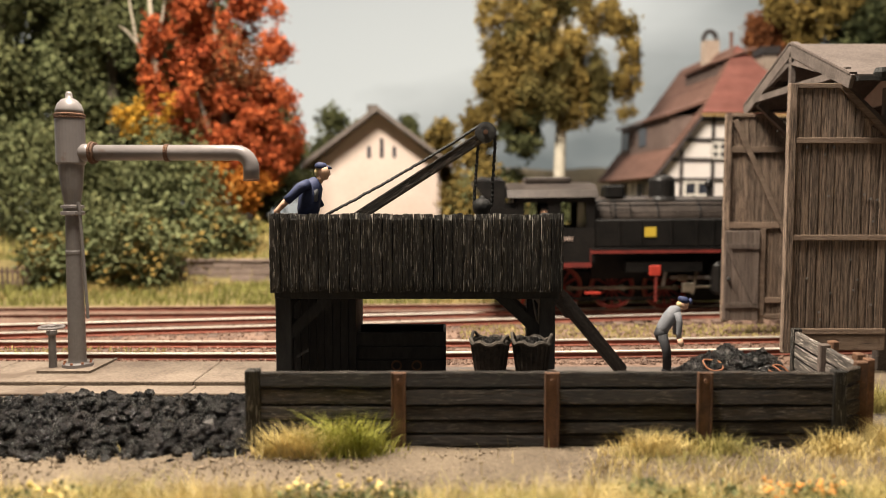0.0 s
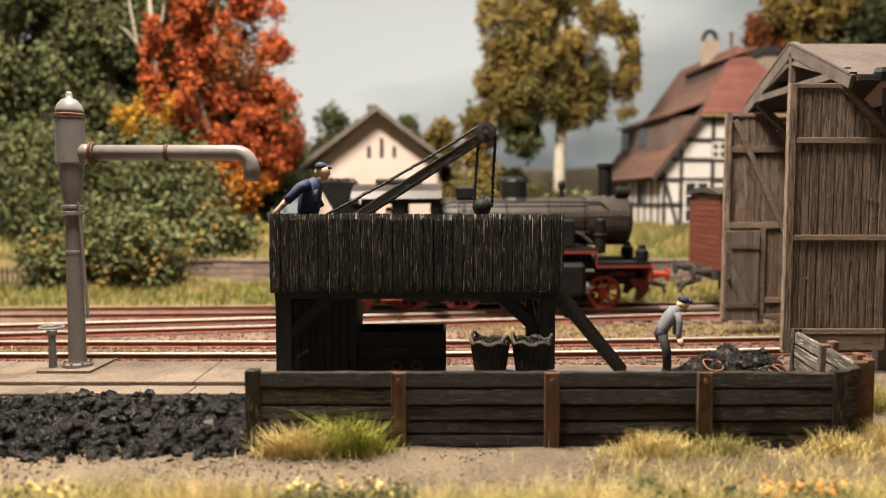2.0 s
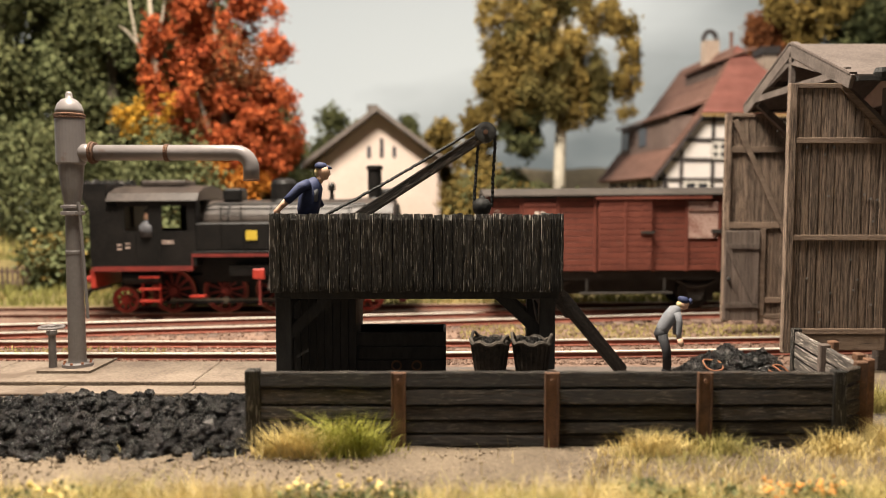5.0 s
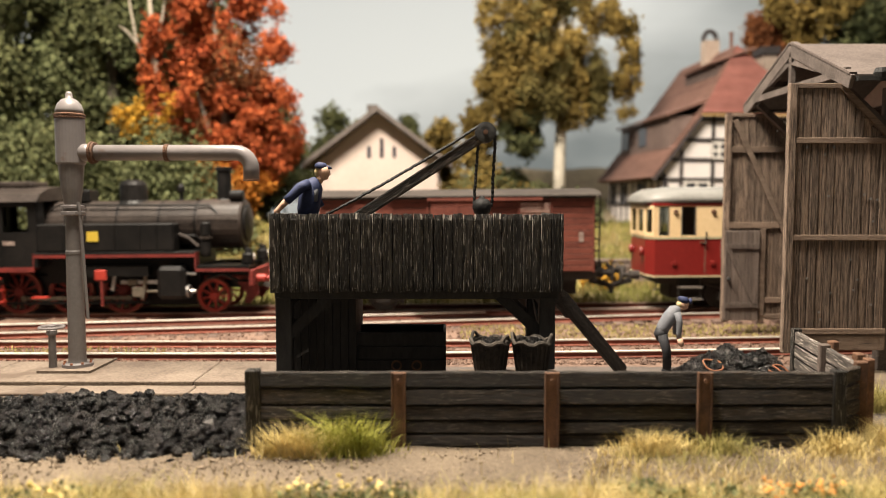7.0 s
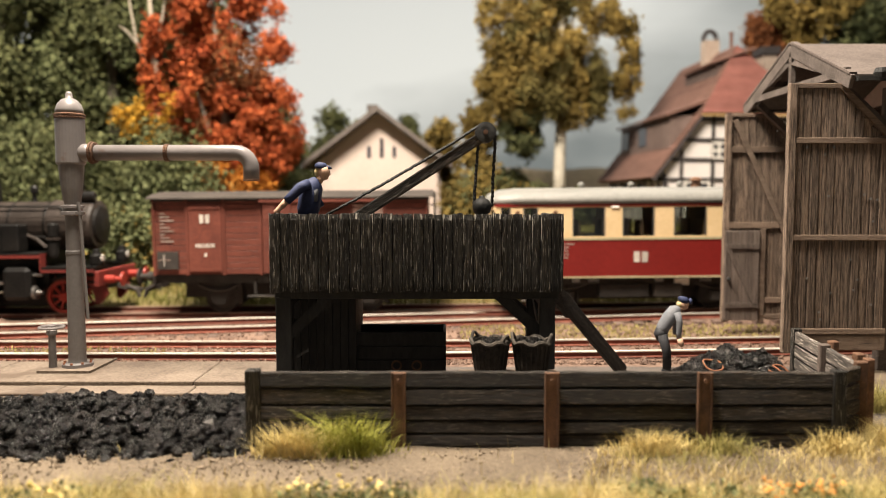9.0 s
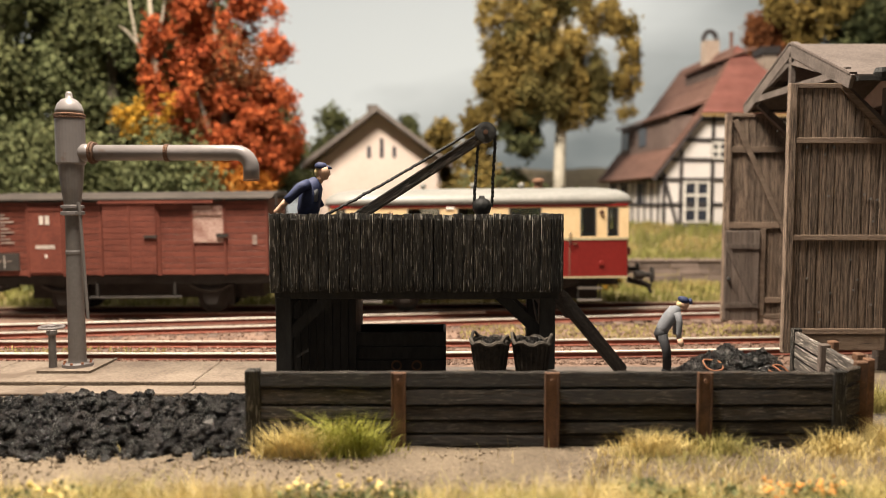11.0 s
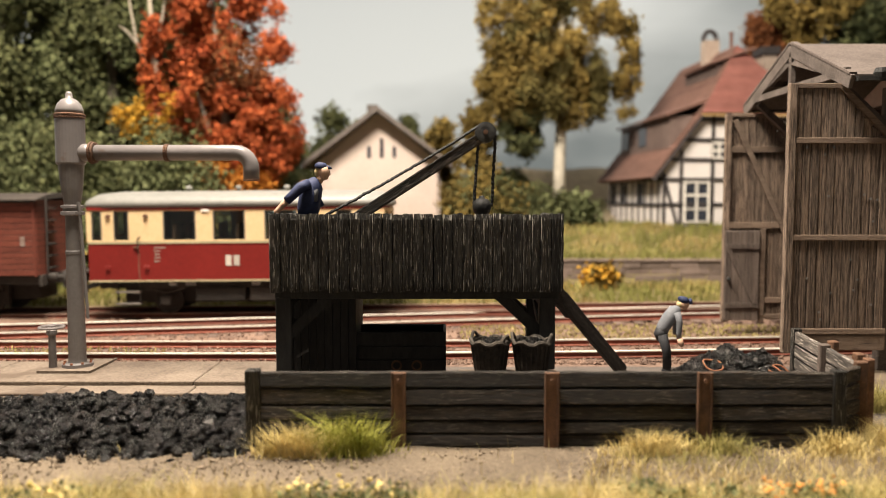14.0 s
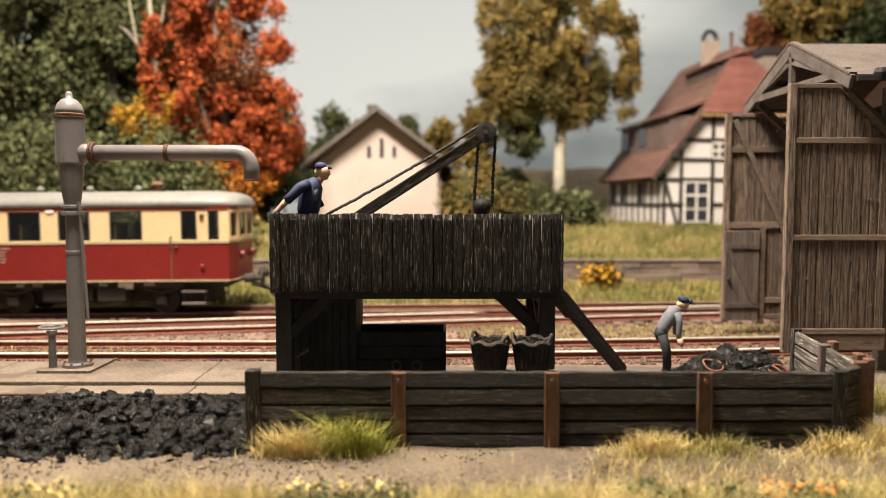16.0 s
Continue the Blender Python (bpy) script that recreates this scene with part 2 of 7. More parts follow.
def beam(a, b, w, h, bm=None, bevel=0.0):
    """A square timber from a to b."""
    bm = bm or bmesh.new()
    a, b = Vector(a), Vector(b)
    d = b - a
    made = bmesh.ops.create_cube(bm, size=1)["verts"]
    q = d.to_track_quat("X", "Z").to_matrix()
    for v in made:
        v.co = (a + b) / 2 + q @ Vector((v.co.x * d.length, v.co.y * w, v.co.z * h))
    if bevel:
        edges = list({e for v in made for e in v.link_edges})
        bmesh.ops.bevel(bm, geom=edges, offset=bevel, segments=1, affect="EDGES")
    return bm


def tube(points, radii, seg=12, bm=None, caps=True):
    """A round body swept along points, with a radius at each."""
    bm = bm or bmesh.new()
    pts = [Vector(p) for p in points]
    if isinstance(radii, (int, float)):
        radii = [radii] * len(pts)
    rings, q = [], None
    for i, (p, r) in enumerate(zip(pts, radii)):
        d = (pts[min(i + 1, len(pts) - 1)] - pts[max(i - 1, 0)]).normalized()
        q = d.to_track_quat("Z", "Y") if q is None else (q.to_matrix() @ Vector((0, 0, 1))).rotation_difference(d) @ q
        m = q.to_matrix()
        rings.append([bm.verts.new(p + m @ Vector((math.cos(2 * math.pi * k / seg) * r, math.sin(2 * math.pi * k / seg) * r, 0))) for k in range(seg)])
    for a, b in zip(rings, rings[1:]):
        for k in range(seg):
            bm.faces.new((a[k], a[(k + 1) % seg], b[(k + 1) % seg], b[k]))
    if caps:
        bm.faces.new(rings[0][::-1])
        bm.faces.new(rings[-1])
    return bm


def turned(profile, seg=20, bm=None, axis="Z", at=(0, 0, 0)):
    """A turned body: (radius, height) pairs from bottom to top."""
    ends = {"Z": lambda h: (0, 0, h), "Y": lambda h: (0, h, 0), "X": lambda h: (h, 0, 0)}[axis]
    bm = bm or bmesh.new()
    rings = []
    for r, h in profile:
        c = Vector(ends(h)) + Vector(at)
        ring = []
        for k in range(seg):
            u, v = math.cos(2 * math.pi * k / seg) * max(r, 0.001), math.sin(2 * math.pi * k / seg) * max(r, 0.001)
            ring.append(bm.verts.new(c + Vector({"Z": (u, v, 0), "Y": (v, 0, u), "X": (0, u, v)}[axis])))
        rings.append(ring)
    for a, b in zip(rings, rings[1:]):
        for k in range(seg):
            bm.faces.new((a[k], a[(k + 1) % seg], b[(k + 1) % seg], b[k]))
    bm.faces.new(rings[0][::-1])
    bm.faces.new(rings[-1])
    return bm


def prism(outline, y0, y1, bm=None):
    """An outline in x and z, given depth from y0 to y1."""
    bm = bm or bmesh.new()
    a = [bm.verts.new((x, y0, z)) for x, z in outline]
    b = [bm.verts.new((x, y1, z)) for x, z in outline]
    bm.faces.new(a)
    bm.faces.new(b[::-1])
    for i in range(len(outline)):
        j = (i + 1) % len(outline)
        bm.faces.new((a[j], a[i], b[i], b[j]))
    bmesh.ops.recalc_face_normals(bm, faces=bm.faces)
    return bm


def loft(outline, x0, x1, bm=None):
    """An outline in y and z, run along x."""
    bm = bm or bmesh.new()
    a = [bm.verts.new((x0, y, z)) for y, z in outline]
    b = [bm.verts.new((x1, y, z)) for y, z in outline]
    bm.faces.new(a)
    bm.faces.new(b[::-1])
    for i in range(len(outline)):
        j = (i + 1) % len(outline)
        bm.faces.new((a[j], a[i], b[i], b[j]))
    bmesh.ops.recalc_face_normals(bm, faces=bm.faces)
    return bm


# ---- ground and setting ----
WALL_Y = 30.4


def ground_height(x, y):
    h = 0.0
    if y > 25.6:
        h += 0.30 * min(1, (y - 25.6) / 3)
    if y > WALL_Y:
        k = min(1, (y - WALL_Y) / 6)
        h += 1.05 + 1.15 * k * k * (3 - 2 * k)
        k = min(1, max(0, (y - 42) / 9))
        h += (3.5 + 0.8 * noise.noise((x * 0.2, 0, 1))) * k * k * (3 - 2 * k) * min(1, max(0, (x + 2) / 5))
    if y < 12:
        h += 0.05 * noise.noise((x * 0.7, y * 0.7, 0))
    return h + 0.03 * noise.noise((x * 1.3, y * 1.3, 5))


def build_ground():
    xs = [-90, -60, -45, -36] + [-30 + i * 0.6 for i in range(101)] + [36, 45, 60, 90]
    ys = [-20, -6, 0, 4] + [7 + i * 0.5 for i in range(47)] + [WALL_Y - 0.1, WALL_Y + 0.02] + [31 + i for i in range(30)] + [66, 75]
    verts = [(x, y, ground_height(x, y)) for y in ys for x in xs]
    nx = len(xs)
    quads = {"dirt": [], "ash": [], "ballast": [], "meadow": [], "hill": []}
    for j in range(len(ys) - 1):
        yc = (ys[j] + ys[j + 1]) / 2
        for i in range(nx - 1):
            xc = (xs[i] + xs[i + 1]) / 2
            if yc > 42:
                k = "hill"
            elif yc > 25.8:
                k = "meadow"
            elif yc > 17.2:
                k = "ballast"
            elif 11.3 < yc and xc > -3.2 and xc < 8.2:
                k = "ash"
            else:
                k = "dirt"
            quads[k].append((j * nx + i, j * nx + i + 1, (j + 1) * nx + i + 1, (j + 1) * nx + i))
    me = bpy.data.meshes.new("ground")
    order = list(quads)
    me.from_pydata([tuple(c * S for c in v) for v in verts], [], [f for k in order for f in quads[k]])
    for k in order:
        me.materials.append(M[k])
    idx = [n for n, k in enumerate(order) for _ in quads[k]]
    me.polygons.foreach_set("material_index", idx)
    me.polygons.foreach_set("use_smooth", [True] * len(idx))
    tagged(new("ground", me), "sandy yard soil, ballast and dry meadow ground", "ground", kind="structure")


def sky_material():
    """A painted sky: pale cloud above, blue-grey haze lower down."""
    m = bpy.data.materials.new("painted_sky")
    m.use_nodes = True
    n, l = m.node_tree.nodes, m.node_tree.links
    b = n["Principled BSDF"]
    tc, mp, tx, rp = n.new("ShaderNodeTexCoord"), n.new("ShaderNodeMapping"), n.new("ShaderNodeTexNoise"), n.new("ShaderNodeValToRGB")
    mp.inputs["Scale"].default_value = (87 * 0.6, 87 * 0.6, 87 * 1.5)
    tx.inputs["Scale"].default_value, tx.inputs["Detail"].default_value = 0.06, 4
    l.new(tc.outputs["Object"], mp.inputs[0])
    l.new(mp.outputs[0], tx.inputs["Vector"])
    sep, mr, add = n.new("ShaderNodeSeparateXYZ"), n.new("ShaderNodeMapRange"), n.new("ShaderNodeMath")
    l.new(tc.outputs["Object"], sep.inputs[0])
    mul = n.new("ShaderNodeMath")
    mul.operation = "MULTIPLY_ADD"
    mul.inputs[1].default_value = -0.5
    l.new(sep.outputs["X"], mul.inputs[0])
    l.new(sep.outputs["Z"], mul.inputs[2])
    l.new(mul.outputs[0], mr.inputs[0])
    mr.inputs[1].default_value, mr.inputs[2].default_value = 3 * S, 20 * S
    mr.inputs[3].default_value, mr.inputs[4].default_value = -0.1, 0.45
    l.new(mr.outputs[0], add.inputs[0])
    l.new(tx.outputs["Fac"], add.inputs[1])
    l.new(add.outputs[0], rp.inputs[0])
    e = rp.color_ramp.elements
    e[0].position, e[0].color = 0.30, (0.13, 0.155, 0.168, 1)
    e[1].position, e[1].color = 0.80, (0.53, 0.57, 0.59, 1)
    l.new(rp.outputs[0], b.inputs["Base Color"])
    l.new(rp.outputs[0], b.inputs["Emission Color"])
    b.inputs["Emission Strength"].default_value = 0.42
    b.inputs["Roughness"].default_value = 1
    return m


def build_backdrop():
    rows, cols = 6, 40
    verts, faces = [], []
    for j in range(rows + 1):
        for i in range(cols + 1):
            a = radians(-72 + 144 * i / cols)
            verts.append((70 * math.sin(a), 10 + 56 * math.cos(a), -1 + 46 * j / rows))
    for j in range(rows):
        for i in range(cols):
            k = j * (cols + 1) + i
            faces.append((k, k + 1, k + cols + 2, k + cols + 1))
    ob = link("backdrop", verts, faces, sky_material(), smooth=True)
    tagged(ob, "painted pale grey-blue cloudy sky backdrop", "backdrop", kind="structure")


def rail_line(name, pts, label, first_sleeper=0.0, sink=0.19, running="rail_top"):
    """A track along pts (x, y, z of rail head): two rails with bright heads, and sleepers."""
    t = thing(name, (0, 0, 0), label, "railway track", "tracks", "structure")
    c = [Vector(p) for p in pts]
    for side in (-0.7525, 0.7525):
        foot, head = [], []
        for i, p in enumerate(c):
            d = (c[min(i + 1, len(c) - 1)] - c[max(i - 1, 0)]).normalized()
            nrm = Vector((-d.y, d.x, 0)).normalized()
            q = p + nrm * side
            foot.append((q, nrm))
        prof = [(-0.07, -0.17), (0.07, -0.17), (0.07, -0.15), (0.012, -0.13), (0.012, -0.05), (0.037, -0.035), (0.037, -0.006), (-0.037, -0.006), (-0.037, -0.035), (-0.012, -0.05), (-0.012, -0.13), (-0.07, -0.15)]
        cap = [(-0.044, -0.034), (0.044, -0.034), (0.044, -0.004), (0.036, 0.0), (-0.036, 0.0), (-0.044, -0.004)]
        rail_mesh = []
        for pr in (prof, cap):
            v, f = [], []
            for q, nrm in foot:
                v += [tuple(q + nrm * a + Vector((0, 0, b))) for a, b in pr]
            k = len(pr)
            for i in range(len(foot) - 1):
                for j in range(k):
                    f.append((i * k + j, i * k + (j + 1) % k, (i + 1) * k + (j + 1) % k, (i + 1) * k + j))
            rail_mesh.append((v, f))
        r = link("rail", *rail_mesh[0], M["rail_side"], t)
        link("rail_head", *rail_mesh[1], M[running], r, "worn running surface")
    # sleepers share one mesh
    sm = bpy.data.meshes.new("sleeper")
    bm = box(-0.13, 0.13, -1.3, 1.3, -0.12, 0.0, 0.015)
    bmesh.ops.scale(bm, vec=(S, S, S), verts=bm.verts)
    bm.to_mesh(sm)
    bm.free()
    sm.materials.append(M["sleeper"])
    total = 0.0
    step = 0.64
    nxt = first_sleeper
    for a, b in zip(c, c[1:]):
        d = b - a
        while nxt < total + d.length:
            p = a + d * ((nxt - total) / d.length)
            if -22 < p.x < 16:
                place("sleeper", sm, t, "", (p.x, p.y, p.z - sink), (0, 0, math.degrees(math.atan2(d.y, d.x)) + random.uniform(-0.6, 0.6)))
            nxt += step
        total += d.length
    return t


MAIN_Y = 24.8


def main_z(x):
    return 0.25 + 0.0085 * x


def build_tracks():
    rail_line("track_yard", [(-40, 18.35, 0.2), (-4, 18.35, 0.2), (2.8, 18.55, 0.2), (6, 18.75, 0.2), (9, 19.0, 0.2), (24, 19.6, 0.2)], "yard track with bright rail heads and rusty sides")
    rail_line("track_main", [(-26, MAIN_Y, main_z(-26)), (50, MAIN_Y, main_z(50))], "main line track on rusty brown ballast", 0.0, 0.218, "rail_dull")
    rail_line("track_siding", [(-40, 17.6, 0.2), (-12.3, 21.05, 0.2), (-5.0, 22.3, 0.2), (1.2, 23.3, 0.21), (8, 24.1, 0.28), (16, 24.5, 0.36)], "siding track that swings towards the main line", 0.3)
    # sleeper-level ballast shoulder under the main line
    bm = loft([(-2.1, -0.35), (-1.5, -0.03), (1.5, -0.03), (2.1, -0.35)], -60, 60)
    tagged(part("ballast_bed", bm, M["ballast"], at=(0, MAIN_Y, 0.06), rot=(0, -math.degrees(math.atan(0.0085)), 0)), "rusty brown ballast bed of the main line", "ballast", kind="structure")


def build_platform():
    """The concrete strip with the water crane: slab, joint and lower kerb."""
    t = thing("pavement", (0, 0, 0), "worn sandy concrete strip beside the yard track", "pavement", kind="structure")
    for x0, x1 in ((-24, -16.2), (-16.18, -9.9), (-9.88, -5.2), (-5.18, -3.0)):
        part("slab", box(x0, x1, 15.25, 17.15, 0.0, 0.09 + random.uniform(-0.01, 0.01), 0.02), M["slab"], t)
    x = -24
    while x < -3.1:
        w = random.uniform(2.4, 3.2)
        part("kerb_stone", box(x, min(x + w, -3.0) - 0.02, 14.45, 15.08, -0.05, 0.05, 0.02), M["slab"], t)
        x += w


def rock_mesh(rnd, r):
    phi = 1.618
    base = [(-1, phi, 0), (1, phi, 0), (-1, -phi, 0), (1, -phi, 0), (0, -1, phi), (0, 1, phi), (0, -1, -phi), (0, 1, -phi), (phi, 0, -1), (phi, 0, 1), (-phi, 0, -1), (-phi, 0, 1)]
    return [tuple(c * r / 1.9 * rnd.uniform(0.5, 1.4) for c in v) for v in base]


ICO = [(0, 11, 5), (0, 5, 1), (0, 1, 7), (0, 7, 10), (0, 10, 11), (1, 5, 9), (5, 11, 4), (11, 10, 2), (10, 7, 6), (7, 1, 8), (3, 9, 4), (3, 4, 2), (3, 2, 6), (3, 6, 8), (3, 8, 9), (4, 9, 5), (2, 4, 11), (6, 2, 10), (8, 6, 7), (9, 8, 1)]


def lumps(name, spots, mat, parent, seed, label=""):
    """Many broken lumps joined into one mesh; spots are (x, y, z, radius)."""
    rnd = random.Random(seed)
    verts, faces = [], []
    for x, y, z, r in spots:
        k = len(verts)
        sx, sy, sz, a = rnd.uniform(0.8, 1.3), rnd.uniform(0.8, 1.3), rnd.uniform(0.7, 1.1), rnd.uniform(0, 6.28)
        ca, sa = math.cos(a), math.sin(a)
        for vx, vy, vz in rock_mesh(rnd, r):
            vx, vy, vz = vx * sx, vy * sy, vz * sz
            verts.append((x + vx * ca - vy * sa, y + vx * sa + vy * ca, z + vz))
        faces += [tuple(k + i for i in f) for f in ICO]
    ob = link(name, verts, faces, mat, parent, label)
    return ob


def coal_height(x, y):
    front, back = 10.85, 14.3
    u = (y - front) / (back - front)
    if u < 0 or u > 1 or x > -3.0:
        return 0.0
    e = min(1, u * 6, (1 - u) * 2.2, (-2.9 - x) * 2)
    return max(0, e) * (0.22 + 0.10 * noise.noise((x * 1.2, y * 1.2, 3)) + 0.36 * noise.noise((x * 3.4, y * 3.4, 4)))


def build_coal_bed():
    t = thing("coal_pile", (0, 0, 0), "long bed of broken black coal on the yard ground", "coal pile", kind="stuff")
    xs, ys = [-16 + i * 0.25 for i in range(53)], [10.9 + i * 0.15 for i in range(25)]
    verts = [(x, y, coal_height(x, y) - 0.08) for y in ys for x in xs]
    n = len(xs)
    faces = [(j * n + i, j * n + i + 1, (j + 1) * n + i + 1, (j + 1) * n + i) for j in range(len(ys) - 1) for i in range(n - 1)]
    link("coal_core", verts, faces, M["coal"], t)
    rnd = random.Random(4)
    spots = []
    for _ in range(13500):
        x, y = rnd.uniform(-12.5, -2.95), rnd.uniform(10.75, 14.4)
        h = coal_height(x, y)
        if h > 0.06 or (y < 11.0 and rnd.random() < 0.003):
            r = 0.028 + 0.075 * rnd.random() ** 2.4
            spots.append((x, y, h - 0.04 + rnd.uniform(-0.05, 0.11), r))
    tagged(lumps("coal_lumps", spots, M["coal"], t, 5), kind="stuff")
    # larger single lumps lying on top along the front
    shapes = []
    for k in range(7):
        me = bpy.data.meshes.new("coal_lump")
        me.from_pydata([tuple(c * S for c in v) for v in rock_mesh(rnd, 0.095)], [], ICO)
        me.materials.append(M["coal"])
        shapes.append(me)
    for k in range(260):
        x, y = rnd.uniform(-7.5, -3.05), rnd.uniform(10.8, 13.6)
        place("coal_lump", shapes[k % 7], t, "", (x, y, coal_height(x, y) + rnd.uniform(-0.03, 0.05)), (rnd.uniform(0, 360), rnd.uniform(0, 360), rnd.uniform(0, 360)))


def build_coal_heap():
    cx, cy = 6.25, 15.75
    t = thing("coal_heap", (cx, cy, 0), "low heap of black coal with rusty hoops inside the pen", "coal heap", kind="stuff")
    rnd = random.Random(14)

    def rise(x, y):
        q = math.hypot(x / 1.3, y / 0.62)
        return 0.66 * max(0, 1 - q ** 2.2) * (0.85 + 0.25 * noise.noise((x * 2.2, y * 2.2, 9)))
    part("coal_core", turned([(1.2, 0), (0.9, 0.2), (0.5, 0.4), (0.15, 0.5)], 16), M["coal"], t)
    t.children[0].scale = (1, 0.45, 1)
    spots = []
    for _ in range(2600):
        a, q = rnd.uniform(0, 6.28), rnd.random() ** 0.6
        x, y = 1.4 * q * math.cos(a), 0.66 * q * math.sin(a)
        spots.append((x, y, rise(x, y) + rnd.uniform(-0.05, 0.06), 0.03 + 0.085 * rnd.random() ** 2))
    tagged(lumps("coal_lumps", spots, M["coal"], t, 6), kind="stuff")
    for i, (x, y, z, tip) in enumerate(((-0.62, -0.42, 0.42, 22), (0.72, -0.5, 0.26, 10), (0.80, -0.52, 0.32, 28))):
        pts = [(0.21 * math.cos(a * math.pi / 8), 0.21 * math.sin(a * math.pi / 8), 0.02 * math.sin(a)) for a in range(17)]
        tagged(part("iron_hoop", tube(pts, 0.02, 6), M["rust_bright"], None, "", (cx + x, cy + y, z), (tip, 10, 20 * i)), "small rusty iron hoop lying on the coal", "hoop", "hoops on the coal heap")


# ---- coal pen of planks ----
def plank_mesh(name, length, height, thick, mat, seed):
    """A plank along x with uneven edges and soft corners."""
    rnd = random.Random(seed)
    n = 10
    v, f = [], []
    for i in range(n + 1):
        x = -length / 2 + length * i / n
        a, b, c = rnd.uniform(-0.008, 0.008), rnd.uniform(-0.008, 0.008), rnd.uniform(-0.005, 0.005)
        h, t = height / 2, thick / 2
        e = 0.018
        v += [(x, -t + c, -h + e + a), (x, -t + c, h - e + b), (x, -t + e, h + b), (x, t - e, h + b), (x, t, h - e + b), (x, t, -h + e + a), (x, t - e, -h + a), (x, -t + e, -h + a)]
    for i in range(n):
        for j in range(8):
            f.append((i * 8 + j, (i + 1) * 8 + j, (i + 1) * 8 + (j + 1) % 8, i * 8 + (j + 1) % 8))
    f.append(tuple(range(8)))
    f.append(tuple(n * 8 + j for j in range(7, -1, -1)))
    me = bpy.data.meshes.new(name)
    me.from_pydata([tuple(c * S for c in p) for p in v], [], f)
    me.materials.append(mat)
    me.update()
    return me


def build_pen():
    t = thing("coal_pen", (0, 11.42, 0), "low coal pen of dark tarred planks with rusty steel posts", "plank fence")
    posts = [-2.95, -0.69, 1.69, 4.06, 6.17]
    rows = [(0.0, 0.2), (0.2, 0.41), (0.41, 0.66), (0.66, 0.93), (0.93, 1.2)]
    for a, b in zip(posts, posts[1:]):
        for k, (z0, z1) in enumerate(rows):
            me = plank_mesh("plank", b - a - 0.01, z1 - z0 - 0.028, 0.1, M["tar_wood_x"], k + int(a * 7))
            place("plank", me, t, "", ((a + b) / 2, 0.05 + random.uniform(-0.012, 0.012), (z0 + z1) / 2), (0, random.uniform(-0.15, 0.15), 0))
    part("lining", box(-2.9, 6.2, 0.115, 0.14, 0.0, 1.15), M["black_wood"], t)
    for i, x in enumerate(posts):
        w = 0.095
        if i == 0:
            part("post", box(x - 0.12, x + 0.1, -0.07, 0.12, 0, 1.23, 0.02, rough=0.006), M["tar_wood_z"], t)
        elif i == 4:
            part("post", box(x - 0.1, x + 0.1, -0.07, 0.12, 0, 1.22, 0.02, rough=0.006), M["tar_wood_z"], t)
        else:
            p = part("post", box(x - w, x + w, -0.085, -0.02, 0, 1.20, 0.015, rough=0.006), M["rust"], t, "rusty flat steel post")
            for s in (-1, 1):
                part("flange", box(x + s * w - 0.02, x + s * w + 0.02, -0.1, -0.02, 0.0, 1.2, 0.006), M["rust"], p)
            part("bolt", turned([(0.035, -0.12), (0.035, -0.085)], 8, axis="Y", at=(x, 0, 1.07)), M["rust"], p)
    # side wall, running away from the front
    def along(u):
        return 6.78 + 0.42 * u, 0.5 + 3.1 * u
    turn = math.degrees(math.atan2(3.1, 0.42))
    for k, (z0, z1) in enumerate(rows):
        for s, (u0, u1) in enumerate(((0.0, 0.46), (0.46, 1.0))):
            me = plank_mesh("plank", (u1 - u0) * 3.13 - 0.01, z1 - z0 - 0.028, 0.1, M["grey_wood_x"], 60 + k * 2 + s)
            x, y = along((u0 + u1) / 2)
            place("plank", me, t, "grey weathered plank", (x, y, (z0 + z1) / 2), (0, 0, turn))
    for u, mat, off in ((0.0, "rust", 0), (0.46, "grey_wood", -0.06), (1.0, "tar_wood_z", 0)):
        x, y = along(u)
        part("post", box(x - 0.09 + off, x + 0.09 + off, y - 0.07, y + 0.07, 0, 1.25, 0.015, rough=0.006), M[mat], t)
    for u, dx in ((0.02, 0.15), (0.16, 0.17), (0.5, 0.15)):
        x, y = along(u)
        part("post", box(x + dx - 0.06, x + dx + 0.07, y - 0.09, y + 0.09, 0, 1.28, 0.015, rough=0.012), M["rust"], t, "rusty steel post")
    for k, (z0, z1) in enumerate(rows):
        me = plank_mesh("plank", 0.66, z1 - z0 - 0.028, 0.09, M["tar_wood_x"], 90 + k)
        place("plank", me, t, "", (6.5, 0.3, (z0 + z1) / 2), (0, 0, 38))


